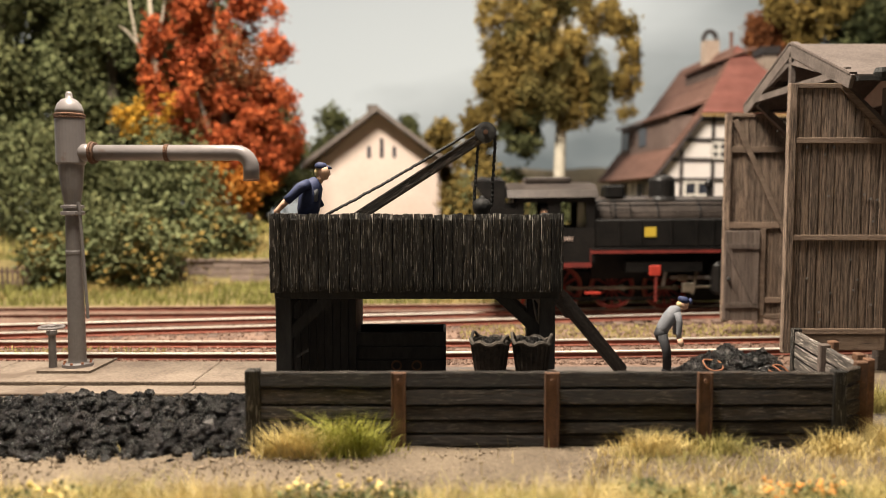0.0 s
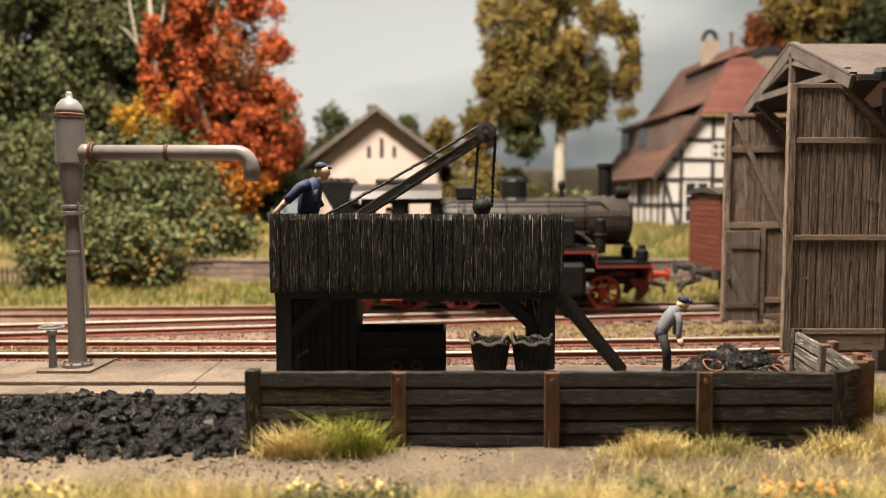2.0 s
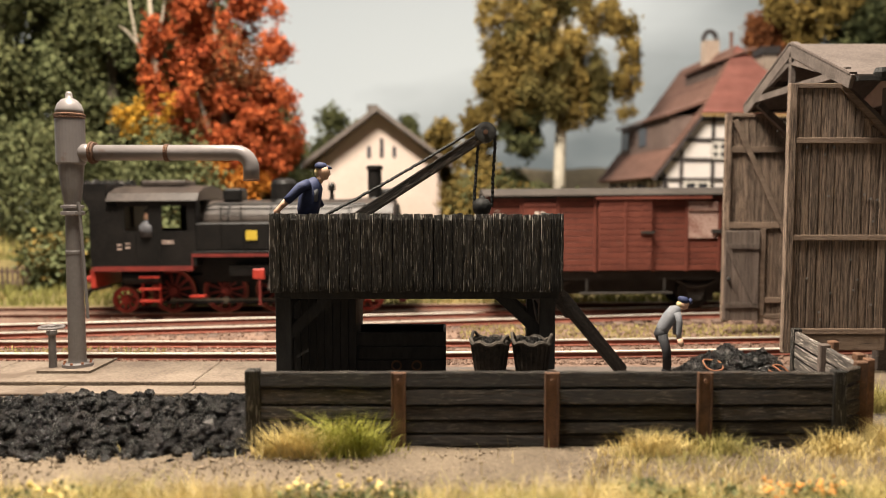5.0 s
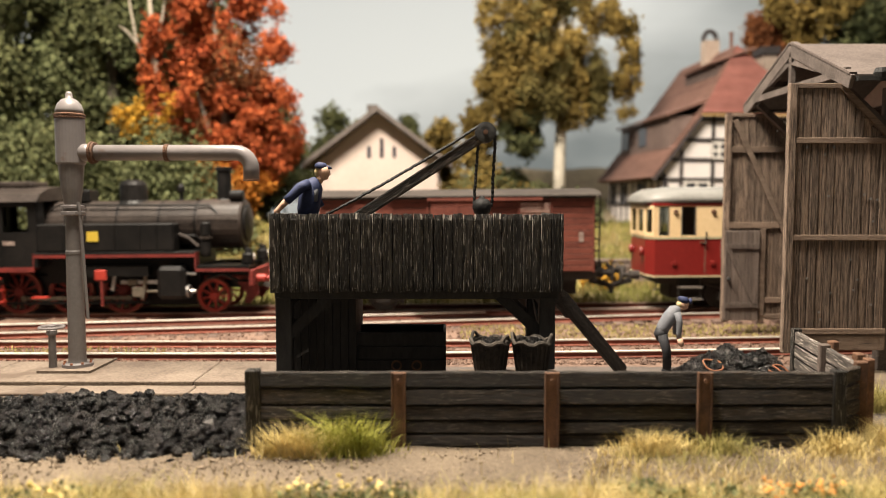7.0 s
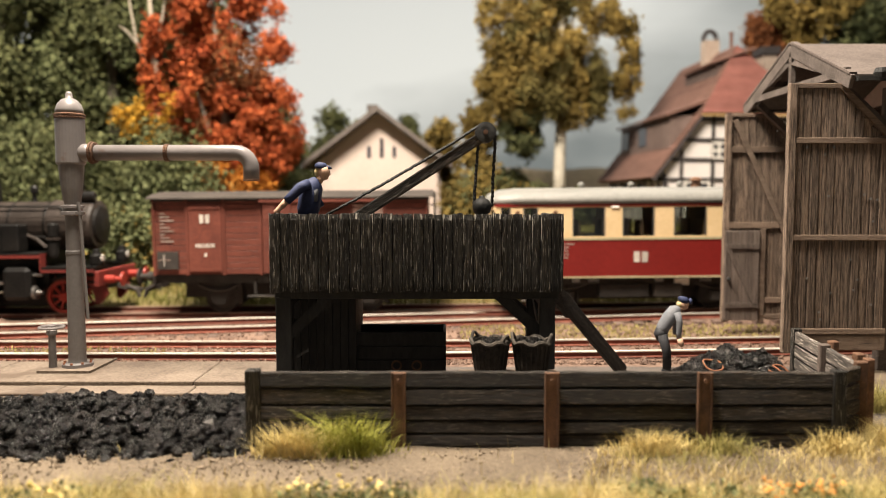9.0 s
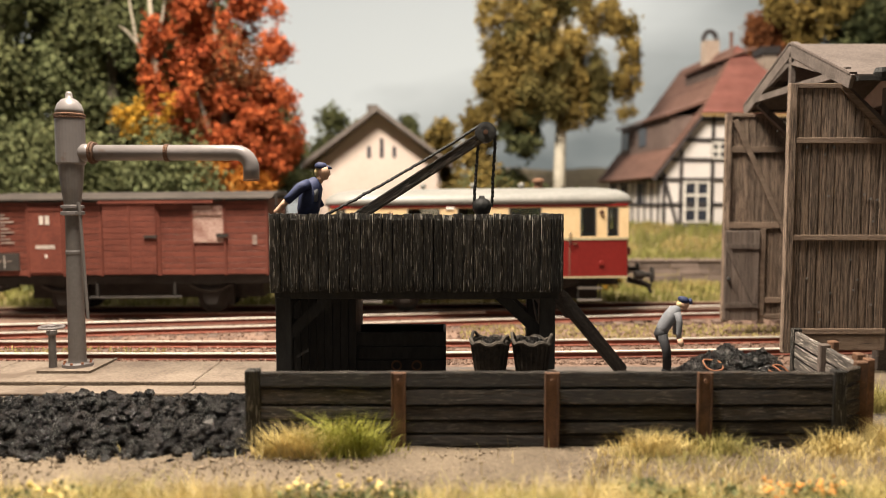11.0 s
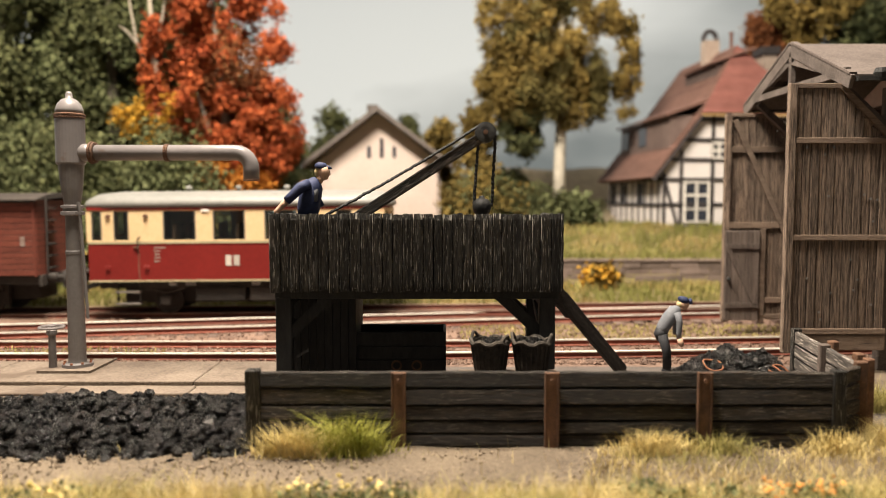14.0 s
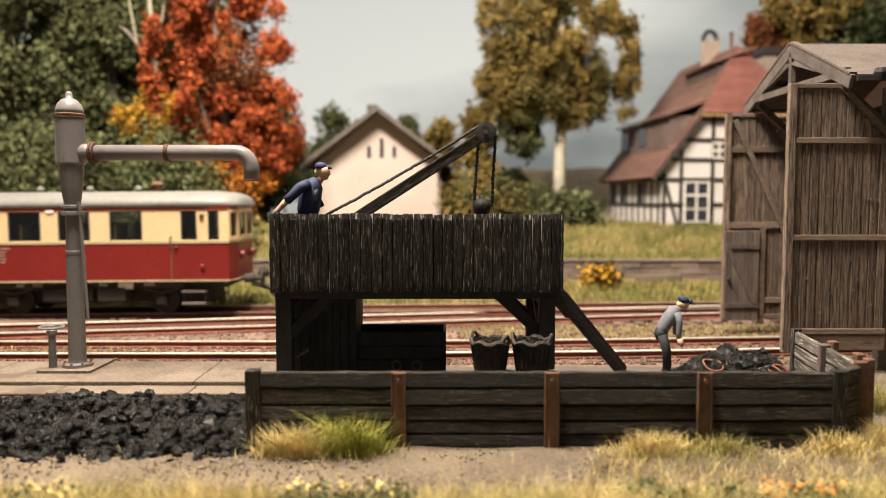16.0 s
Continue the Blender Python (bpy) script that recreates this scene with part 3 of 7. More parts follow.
# ---- coaling stage ----
def worn_board(x0, x1, y0, y1, z0, z1, rnd):
    """An upright board whose front edges wander and whose face is ridged by the grain."""
    cols, rows = 5, 14
    across = (0.0, 0.07, 0.35, 0.65, 0.94, 1.0)
    bm = bmesh.new()
    side = [rnd.uniform(-0.006, 0.006) for _ in range(rows + 1)]
    ridge = [rnd.uniform(-0.007, 0.007) for _ in range(cols + 1)]
    grid = []
    for j in range(rows + 1):
        z = z0 + (z1 - z0) * j / rows
        line = []
        for i in range(cols + 1):
            u = across[i]
            edge = 0.016 if i in (0, cols) else 0.0
            lip = 0.014 if j in (0, rows) else 0.0
            line.append(bm.verts.new((x0 + (x1 - x0) * u + side[j] * (1 if i in (0, cols) else 0.4), y0 + edge + lip + ridge[i] + rnd.uniform(-0.003, 0.003), z + (rnd.uniform(-0.014, 0.008) if j == rows else 0))))
        grid.append(line)
    for j in range(rows):
        for i in range(cols):
            f = bm.faces.new((grid[j][i], grid[j][i + 1], grid[j + 1][i + 1], grid[j + 1][i]))
            f.material_index = 1 if i == 0 or j == rows - 1 and rnd.random() < 0.2 else 0
    rim = grid[0] + [grid[j][cols] for j in range(1, rows + 1)] + grid[rows][-2::-1] + [grid[j][0] for j in range(rows - 1, 0, -1)]
    back = [bm.verts.new((v.co.x, y1, v.co.z)) for v in rim]
    for i in range(len(rim)):
        k = (i + 1) % len(rim)
        bm.faces.new((rim[k], rim[i], back[i], back[k]))
    bm.faces.new(back[::-1])
    bmesh.ops.recalc_face_normals(bm, faces=bm.faces)
    return bm


def build_stage():
    t = thing("coaling_stage", (-0.48, 13.4, 0), "tarred black timber coaling stage with a boarded parapet", "coaling stage")
    x0, x1, d = -2.66, 2.66, 2.5
    rnd = random.Random(2)
    x = x0
    i = 0
    while x < x1 - 0.05:
        w = min(rnd.uniform(0.15, 0.205), x1 - x)
        top = 3.60 + rnd.uniform(-0.012, 0.018)
        bd = part("board", worn_board(x + 0.006, x + w - 0.006, -0.02 + rnd.uniform(-0.014, 0.014), 0.09, 2.19 + rnd.uniform(-0.015, 0.02), top, rnd), M["tar_wood_z"], t)
        bd.data.materials.append(M["tar_edge"])
        x += w
        i += 1
    for sx, a in ((x0, 1), (x1, -1)):
        y = 0.1
        while y < d:
            w = min(rnd.uniform(0.15, 0.2), d - y)
            part("board", box(sx - 0.0 if a > 0 else sx - 0.1, sx + 0.1 if a > 0 else sx, y + 0.006, y + w - 0.006, 2.2, 3.58 + rnd.uniform(-0.02, 0.01), 0.015), M["tar_wood_z"], t)
            y += w
    part("lining", box(x0 + 0.11, x1 - 0.11, 0.092, 0.13, 2.24, 3.54), M["black_wood"], t)
    part("deck", box(x0 + 0.12, x1 - 0.12, 0.135, d, 2.62, 2.72), M["black_wood"], t)
    for y in (0.2, d - 0.2):
        part("bearer", box(x0 + 0.06, x1 - 0.06, y - 0.1, y + 0.1, 2.05, 2.3, 0.02), M["black_wood"], t)
    for px in (-2.44, 2.39):
        for y in (0.22, d - 0.22):
            part("leg", box(px - 0.145, px + 0.145, y - 0.13, y + 0.13, 0, 2.1, 0.02), M["black_wood"], t)
            s = 1 if px < 0 else -1
            part("brace", beam((px + s * 0.05, y, 1.35), (px + s * 0.92, y, 2.15), 0.16, 0.2), M["black_wood"], t)
        part("cross_beam", box(px - 0.11, px + 0.11, 0.2, d - 0.2, 1.9, 2.08), M["black_wood"], t)
        part("side_brace", beam((px, 0.25, 1.0), (px, d - 0.3, 2.0), 0.12, 0.16), M["black_wood"], t)
    # boarded bay under the deck
    for k in range(9):
        part("bay_board", box(-2.62 + k * 0.155, -2.62 + k * 0.155 + 0.15, 1.1, 1.18, 0, 2.15, 0.01), M["black_wood"], t)
    for k in range(8):
        part("bay_board", box(-1.32, -1.24, 1.18 + k * 0.16, 1.18 + k * 0.16 + 0.15, 0, 2.15, 0.01), M["black_wood"], t)
    part("lever", beam((-2.2, 0.12, 0.98), (-1.98, 0.05, 1.12), 0.03, 0.05), M["black_wood"], t, "worn dark wooden lever")
    # chute down to the yard
    c = part("chute", beam((2.62, 1.15, 2.12), (4.42, 2.75, 0.05), 0.30, 0.10, bevel=0.015), M["tar_wood_x"], t, "sloping black ladder board")
    part("cheek", beam((2.5, 0.95, 2.26), (3.05, 1.42, 1.62), 0.12, 0.34, bevel=0.02), M["tar_wood_x"], c)
    part("cheek", beam((2.85, 1.2, 1.94), (4.42, 2.6, 0.12), 0.07, 0.27, bevel=0.015), M["tar_wood_x"], c)

    # jib crane standing on the deck
    k = thing("jib_crane", (-0.48, 14.6, 2.72), "black timber jib crane with chain and hook ball", "hand crane")
    part("jib", beam((0, 0, 0), (3.69, 0, 0), 0.17, 0.21, bevel=0.03), M["tar_wood_x"], k, at=(-1.75, 0, 0.45), rot=(0, -32.6, 0))
    part("mast", box(-1.95, -1.65, -0.15, 0.15, 0, 0.8, 0.03), M["black_wood"], k)
    w = part("pulley", turned([(0.12, -0.16), (0.2, -0.15), (0.2, -0.05), (0.15, -0.02), (0.15, 0.02), (0.2, 0.05), (0.2, 0.15), (0.12, 0.16)], 20, axis="Y", at=(1.3, 0, 2.44)), M["rope"], k, smooth=False)
    part("axle", turned([(0.05, -0.2), (0.05, 0.2)], 8, axis="Y", at=(1.3, 0, 2.44)), M["rust"], w)
    part("bracket", beam((1.2, -0.14, 2.34), (1.5, -0.14, 2.5), 0.03, 0.1), M["rope"], k)

    def chain(a, b, sag, n, name):
        a, b = Vector(a), Vector(b)
        pts = []
        for i in range(n + 1):
            u = i / n
            p = a.lerp(b, u)
            p.z -= sag * 4 * u * (1 - u)
            pts.append(p + Vector((random.uniform(-0.008, 0.008), 0, random.uniform(-0.008, 0.008))))
        part(name, tube(pts, [0.026 + 0.012 * (i % 2) for i in range(n + 1)], 6), M["rope"], k)
    chain((-2.0, -0.1, 0.74), (1.18, -0.1, 2.56), 0.05, 70, "chain")
    chain((1.50, 0, 2.44), (1.43, 0, 1.0), 0.0, 34, "chain")
    chain((1.17, 0, 2.25), (1.08, 0, 1.05), 0.0, 30, "chain")
    part("hook_ball", turned([(0.06, -0.2), (0.15, -0.14), (0.185, -0.04), (0.18, 0.05), (0.13, 0.12), (0.06, 0.15), (0.05, 0.2)], 16, at=(1.24, 0, 1.02)), M["rope"], k, smooth=True)


def build_tipper():
    t = thing("coal_tub", (-0.92, 15.1, 0), "small black coal tub wagon under the stage", "tub wagon")
    x0, x1 = -0.98, 0.98
    for z0, z1 in ((0.42, 0.68), (0.69, 0.96), (0.97, 1.24)):
        part("side_plank", box(x0, x1, -0.5, -0.44, z0, z1, 0.01), M["black_wood"], t)
        part("side_plank", box(x0, x1, 0.44, 0.5, z0, z1, 0.01), M["black_wood"], t)
        for s in (x0, x1 - 0.06):
            part("end_plank", box(s, s + 0.06, -0.43, 0.43, z0, z1, 0.01), M["black_wood"], t)
    part("floor_board", box(x0, x1, -0.43, 0.43, 0.34, 0.41), M["black_wood"], t)
    for x in (-0.2, 0.32):
        for y in (-0.4, 0.4):
            part("wheel", turned([(0.1, -0.03), (0.17, -0.03), (0.17, 0.03), (0.1, 0.03)], 14, axis="Y", at=(x, y, 0.17)), M["rust"], t)
        part("axle", turned([(0.03, -0.42), (0.03, 0.42)], 8, axis="Y", at=(x, 0, 0.17)), M["rust"], t)
    for x in (0.0, 0.4):
        ring = [(x + 0.09 * math.cos(q * math.pi / 8), -0.54, 0.58 + 0.09 * math.sin(q * math.pi / 8)) for q in range(17)]
        part("pull_ring", tube(ring, 0.022, 6), M["rust"], t)
    part("axle_frame", box(-0.4, 0.5, -0.3, 0.3, 0.2, 0.34), M["black_wood"], t)


def build_baskets():
    board = thing("bench", (1.2, 12.95, 0), "low wooden loading bench behind the plank pen", "bench")
    part("top_board", box(-0.92, 0.85, -0.36, 0.36, 0.72, 0.80, 0.02), M["slab"], board)
    for x in (-0.8, 0.72):
        for y in (-0.28, 0.28):
            part("leg", box(x - 0.06, x + 0.06, y - 0.06, y + 0.06, 0, 0.72), M["sleeper"], board)
    for i, (x, y) in enumerate(((0.83, 12.95), (1.56, 12.95))):
        b = thing("coal_basket", (x, y, 0.80), "dark woven wicker coal basket with two handles", "basket", "coal baskets")
        prof = []
        for k in range(12):
            u = k / 11
            r = 0.25 + 0.075 * u + (0.012 if k % 2 else 0)
            prof.append((r, 0.58 * u))
        body = turned(prof + [(0.30, 0.58), (0.27, 0.45), (0.1, 0.42)], 22)
        part("woven_body", body, M["wicker"], b)
        for k in range(22):
            a = 2 * math.pi * k / 22
            part("stake", tube([(0.26 * math.cos(a), 0.26 * math.sin(a), 0.0), (0.34 * math.cos(a), 0.34 * math.sin(a), 0.58)], 0.014, 5), M["wicker"], b)
        rim = [(0.34 * math.cos(q * math.pi / 12), 0.34 * math.sin(q * math.pi / 12), 0.585 + 0.03 * math.sin(q * 1.7)) for q in range(25)]
        part("rim", tube(rim, 0.04, 6), M["wicker"], b)
        for a0 in (2.5 + i * 0.4, 5.6 + i * 0.4):
            pts = [((0.33 + 0.02 * math.sin(s * math.pi / 8)) * math.cos(a0 + (s - 4) * 0.1), 0.33 * math.sin(a0 + (s - 4) * 0.1), 0.58 + 0.13 * math.sin(s * math.pi / 8)) for s in range(9)]
            part("handle", tube(pts, 0.03, 6), M["wicker"], b)
        rnd = random.Random(30 + i)
        sp = [(rnd.uniform(-0.2, 0.2), rnd.uniform(-0.2, 0.2), 0.53 + rnd.uniform(-0.04, 0.06), rnd.uniform(0.05, 0.1)) for _ in range(50)]
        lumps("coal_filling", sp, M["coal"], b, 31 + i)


def build_water_crane():
    t = thing("water_crane", (-8.2, 16.5, 0.09), "grey weathered cast iron water crane with swivel arm", "water crane")
    part("column", turned([(0.24, 0.12), (0.195, 0.14), (0.188, 0.2), (0.17, 2.55), (0.178, 2.57), (0.178, 2.63), (0.165, 2.65), (0.155, 3.5)], 24), M["crane_dark"], t, smooth=False)
    part("flange", turned([(0.33, 0.05), (0.33, 0.12)], 24), M["crane_grey"], t)
    part("collar", turned([(0.19, 3.42), (0.25, 3.44), (0.25, 3.5), (0.2, 3.52), (0.2, 3.58), (0.24, 3.59), (0.24, 3.64), (0.17, 3.66)], 24), M["crane_grey"], t)
    part("taper", turned([(0.165, 3.64), (0.22, 4.0), (0.27, 4.56), (0.22, 4.6)], 24), M["crane_dark"], t)
    part("drum", turned([(0.29, 4.54), (0.305, 4.58), (0.305, 5.52), (0.295, 5.55)], 28), M["crane_grey"], t)
    part("rim", turned([(0.30, 5.54), (0.322, 5.555), (0.322, 5.585), (0.305, 5.59), (0.305, 5.6), (0.322, 5.605), (0.322, 5.635), (0.30, 5.65)], 28), M["rust"], t)
    part("dome", turned([(0.295, 5.64), (0.285, 5.74), (0.24, 5.86), (0.16, 5.95), (0.085, 5.985), (0.07, 5.99), (0.07, 6.08), (0.045, 6.13)], 24), M["crane_grey"], t, smooth=True)
    part("elbow", tube([(0.2, 0, 4.80), (0.27, 0, 4.80), (0.31, 0, 4.80), (0.37, 0, 4.80), (0.46, 0, 4.80)], [0.2, 0.2, 0.2, 0.195, 0.185], 20), M["crane_grey"], t, smooth=True)
    part("joint_ring", turned([(0.2, 0.44), (0.245, 0.45), (0.245, 0.49), (0.215, 0.5), (0.235, 0.51), (0.235, 0.55), (0.2, 0.56)], 20, axis="X", at=(0, 0, 4.80)), M["rust"], t)
    arm = [(0.46, 0, 4.80), (3.63, 0, 4.80)]
    for a in range(1, 8):
        q = a * math.pi / 14
        arm.append((3.63 + 0.34 * math.sin(q), 0, 4.46 + 0.34 * math.cos(q)))
    arm.append((3.97, 0, 4.2))
    part("arm", tube(arm, 0.172, 20), M["crane_grey"], t, smooth=True)
    part("joint_ring", turned([(0.17, 2.08), (0.195, 2.09), (0.195, 2.12), (0.18, 2.13), (0.195, 2.14), (0.195, 2.17), (0.17, 2.18)], 20, axis="X", at=(0, 0, 4.80)), M["rust"], t)
    part("nozzle", turned([(0.172, 4.18), (0.187, 4.19), (0.187, 4.22)], 20, at=(3.97, 0, 0)), M["rust"], t)
    part("plate", box(-0.62, 0.5, -0.52, 0.75, 0, 0.05, 0.01), M["slab"], t)
    for a in range(8):
        q = a * math.pi / 4
        part("bolt", turned([(0.03, 0.1), (0.03, 0.16)], 6, at=(0.29 * math.cos(q), 0.29 * math.sin(q), 0)), M["rust_bright"], t)
    # operating rod beside the column
    part("rod", tube([(0.2, -0.16, 3.72), (0.24, -0.16, 3.4), (0.36, -0.2, 1.15)], 0.035, 8), M["crane_dark"], t)
    part("rod_bracket", box(0.1, 0.3, -0.2, -0.1, 3.44, 3.5), M["crane_dark"], t)
    f = thing("plate_edge", (-8.2, 16.5, 0.09), "raised steel frame round the crane foot", "steel frame")
    for a, b in (((-0.62, -0.55), (0.5, -0.55)), ((0.52, -0.55), (0.52, 0.8))):
        part("bar", beam((*a, 0.035), (*b, 0.035), 0.035, 0.05), M["slab"], f)

    v = thing("valve_stand", (-8.68, 16.35, 0.09), "small grey valve post with a round handwheel", "valve stand")
    part("post", turned([(0.12, 0), (0.085, 0.05), (0.075, 0.75), (0.11, 0.8), (0.11, 0.88), (0.05, 0.92)], 14), M["crane_dark"], v)
    w = part("handwheel", tube([(0.25 * math.cos(q * math.pi / 12), 0.25 * math.sin(q * math.pi / 12), 0.95) for q in range(25)], 0.03, 6), M["crane_grey"], v)
    for q in range(4):
        a = q * math.pi / 2
        part("spoke", beam((0, 0, 0.95), (0.25 * math.cos(a), 0.25 * math.sin(a), 0.95), 0.03, 0.03), M["crane_grey"], w)
    part("hub", turned([(0.06, 0.9), (0.06, 0.98)], 10), M["crane_grey"], w)


def figure_mesh(name, at, label, pieces):
    """A painted miniature figure as one plain mesh; pieces are (points, radii, material)."""
    bm = bmesh.new()
    mats = []
    for pts, radii, mat in pieces:
        n = len(bm.faces)
        tube(pts, radii, 12, bm)
        if mat not in mats:
            mats.append(mat)
        bm.faces.ensure_lookup_table()
        for f in bm.faces[n:]:
            f.material_index = mats.index(mat)
    for f in bm.faces:
        f.smooth = True
    bmesh.ops.scale(bm, vec=(S, S, S), verts=bm.verts)
    me = bpy.data.meshes.new(name)
    bm.to_mesh(me)
    bm.free()
    for mat in mats:
        me.materials.append(M[mat])
    ob = new(name, me)
    ob.matrix_basis = pose(*[c * S for c in at])
    return tagged(ob, label, "figurine", "painted figurines")


def build_figures():
    figure_mesh("figurine", (-2.62, 14.5, 2.72), "miniature figurine in blue jacket and cap leaning on the stage", [
        ([(-0.02, -0.1, 0), (-0.02, -0.1, 0.45), (0.0, -0.08, 0.9)], [0.09, 0.09, 0.11], "denim"),
        ([(0.05, 0.12, 0), (0.02, 0.12, 0.45), (0.0, 0.08, 0.9)], [0.09, 0.09, 0.11], "denim"),
        ([(-0.03, 0, 0.8), (0.0, 0, 0.95), (0.03, 0, 1.15), (0.1, 0, 1.42), (0.17, 0, 1.5), (0.2, 0, 1.54)], [0.18, 0.22, 0.22, 0.2, 0.12, 0.07], "denim"),
        ([(0.05, -0.18, 1.45), (-0.1, -0.27, 1.37), (-0.27, -0.28, 1.2), (-0.36, -0.27, 1.12)], [0.1, 0.105, 0.09, 0.085], "denim"),
        ([(-0.34, -0.27, 1.14), (-0.45, -0.26, 1.03), (-0.53, -0.25, 0.95), (-0.56, -0.25, 0.9), (-0.58, -0.25, 0.86)], [0.068, 0.058, 0.05, 0.07, 0.03], "skin_paint"),
        ([(0.1, 0.22, 1.42), (0.1, 0.28, 1.2), (0.2, 0.25, 1.0)], [0.1, 0.09, 0.08], "denim"),
        ([(0.2, 0, 1.48), (0.25, 0, 1.58)], [0.075, 0.08], "skin_paint"),
        ([(0.25, 0, 1.54), (0.29, 0, 1.58), (0.31, 0, 1.66), (0.29, 0, 1.74), (0.27, 0, 1.76)], [0.05, 0.105, 0.125, 0.12, 0.05], "skin_paint"),
        ([(0.25, 0, 1.74), (0.255, 0, 1.76), (0.27, 0, 1.82), (0.275, 0, 1.86)], [0.12, 0.13, 0.122, 0.07], "denim"),
        ([(0.36, -0.02, 1.765), (0.43, -0.02, 1.755), (0.47, -0.02, 1.745)], [0.05, 0.03, 0.012], "denim"),
        ([(0.39, -0.02, 1.66), (0.425, -0.02, 1.63), (0.43, -0.02, 1.61)], [0.018, 0.022, 0.01], "skin_paint"),
        ([(0.19, 0, 1.60), (0.2, 0, 1.66), (0.215, 0, 1.74)], [0.05, 0.085, 0.07], "straw_hair"),
        ([(0.19, -0.08, 1.44), (0.17, -0.14, 1.3), (0.16, -0.15, 1.1)], [0.03, 0.055, 0.04], "shirt"),
    ])
    figure_mesh("figurine", (5.0, 16.55, 0), "miniature figurine in grey shirt and blue cap stooping beside coal", [
        ([(-0.07, -0.08, 0.0), (0.0, -0.08, 0.06), (0.1, -0.08, 0.05)], [0.06, 0.08, 0.04], "trousers"),
        ([(0.0, -0.08, 0.03), (0.0, -0.08, 0.45), (-0.1, -0.07, 0.85)], [0.075, 0.085, 0.115], "trousers"),
        ([(0.1, 0.1, 0.03), (0.08, 0.1, 0.45), (-0.06, 0.07, 0.85)], [0.075, 0.085, 0.115], "trousers"),
        ([(-0.07, 0, 0.72), (-0.12, 0, 0.86), (-0.08, 0, 0.95)], [0.12, 0.15, 0.14], "trousers"),
        ([(-0.11, 0, 0.85), (-0.06, 0, 1.0), (0.08, 0, 1.22), (0.2, 0, 1.38), (0.3, 0, 1.44)], [0.135, 0.15, 0.165, 0.15, 0.07], "shirt"),
        ([(0.2, -0.16, 1.36), (0.25, -0.19, 1.15), (0.24, -0.18, 0.9), (0.25, -0.17, 0.76)], [0.075, 0.07, 0.06, 0.055], "shirt"),
        ([(0.25, -0.2, 0.78), (0.29, -0.2, 0.66), (0.31, -0.2, 0.6)], [0.06, 0.065, 0.03], "skin_paint"),
        ([(0.22, 0.2, 1.36), (0.3, 0.24, 1.15), (0.3, 0.22, 0.8)], [0.09, 0.085, 0.07], "shirt"),
        ([(0.28, 0, 1.4), (0.34, 0, 1.46)], [0.07, 0.07], "skin_paint"),
        ([(0.34, 0, 1.42), (0.38, 0, 1.46), (0.4, 0, 1.53), (0.38, 0, 1.6)], [0.05, 0.1, 0.12, 0.1], "skin_paint"),
        ([(0.29, 0, 1.44), (0.31, 0, 1.5), (0.33, 0, 1.57)], [0.05, 0.085, 0.08], "straw_hair"),
        ([(0.33, 0, 1.56), (0.37, 0, 1.6), (0.4, 0, 1.65), (0.41, 0, 1.69)], [0.09, 0.135, 0.13, 0.06], "denim"),
        ([(0.5, 0, 1.6), (0.54, 0, 1.57), (0.58, 0, 1.55)], [0.08, 0.07, 0.02], "denim"),
    ])


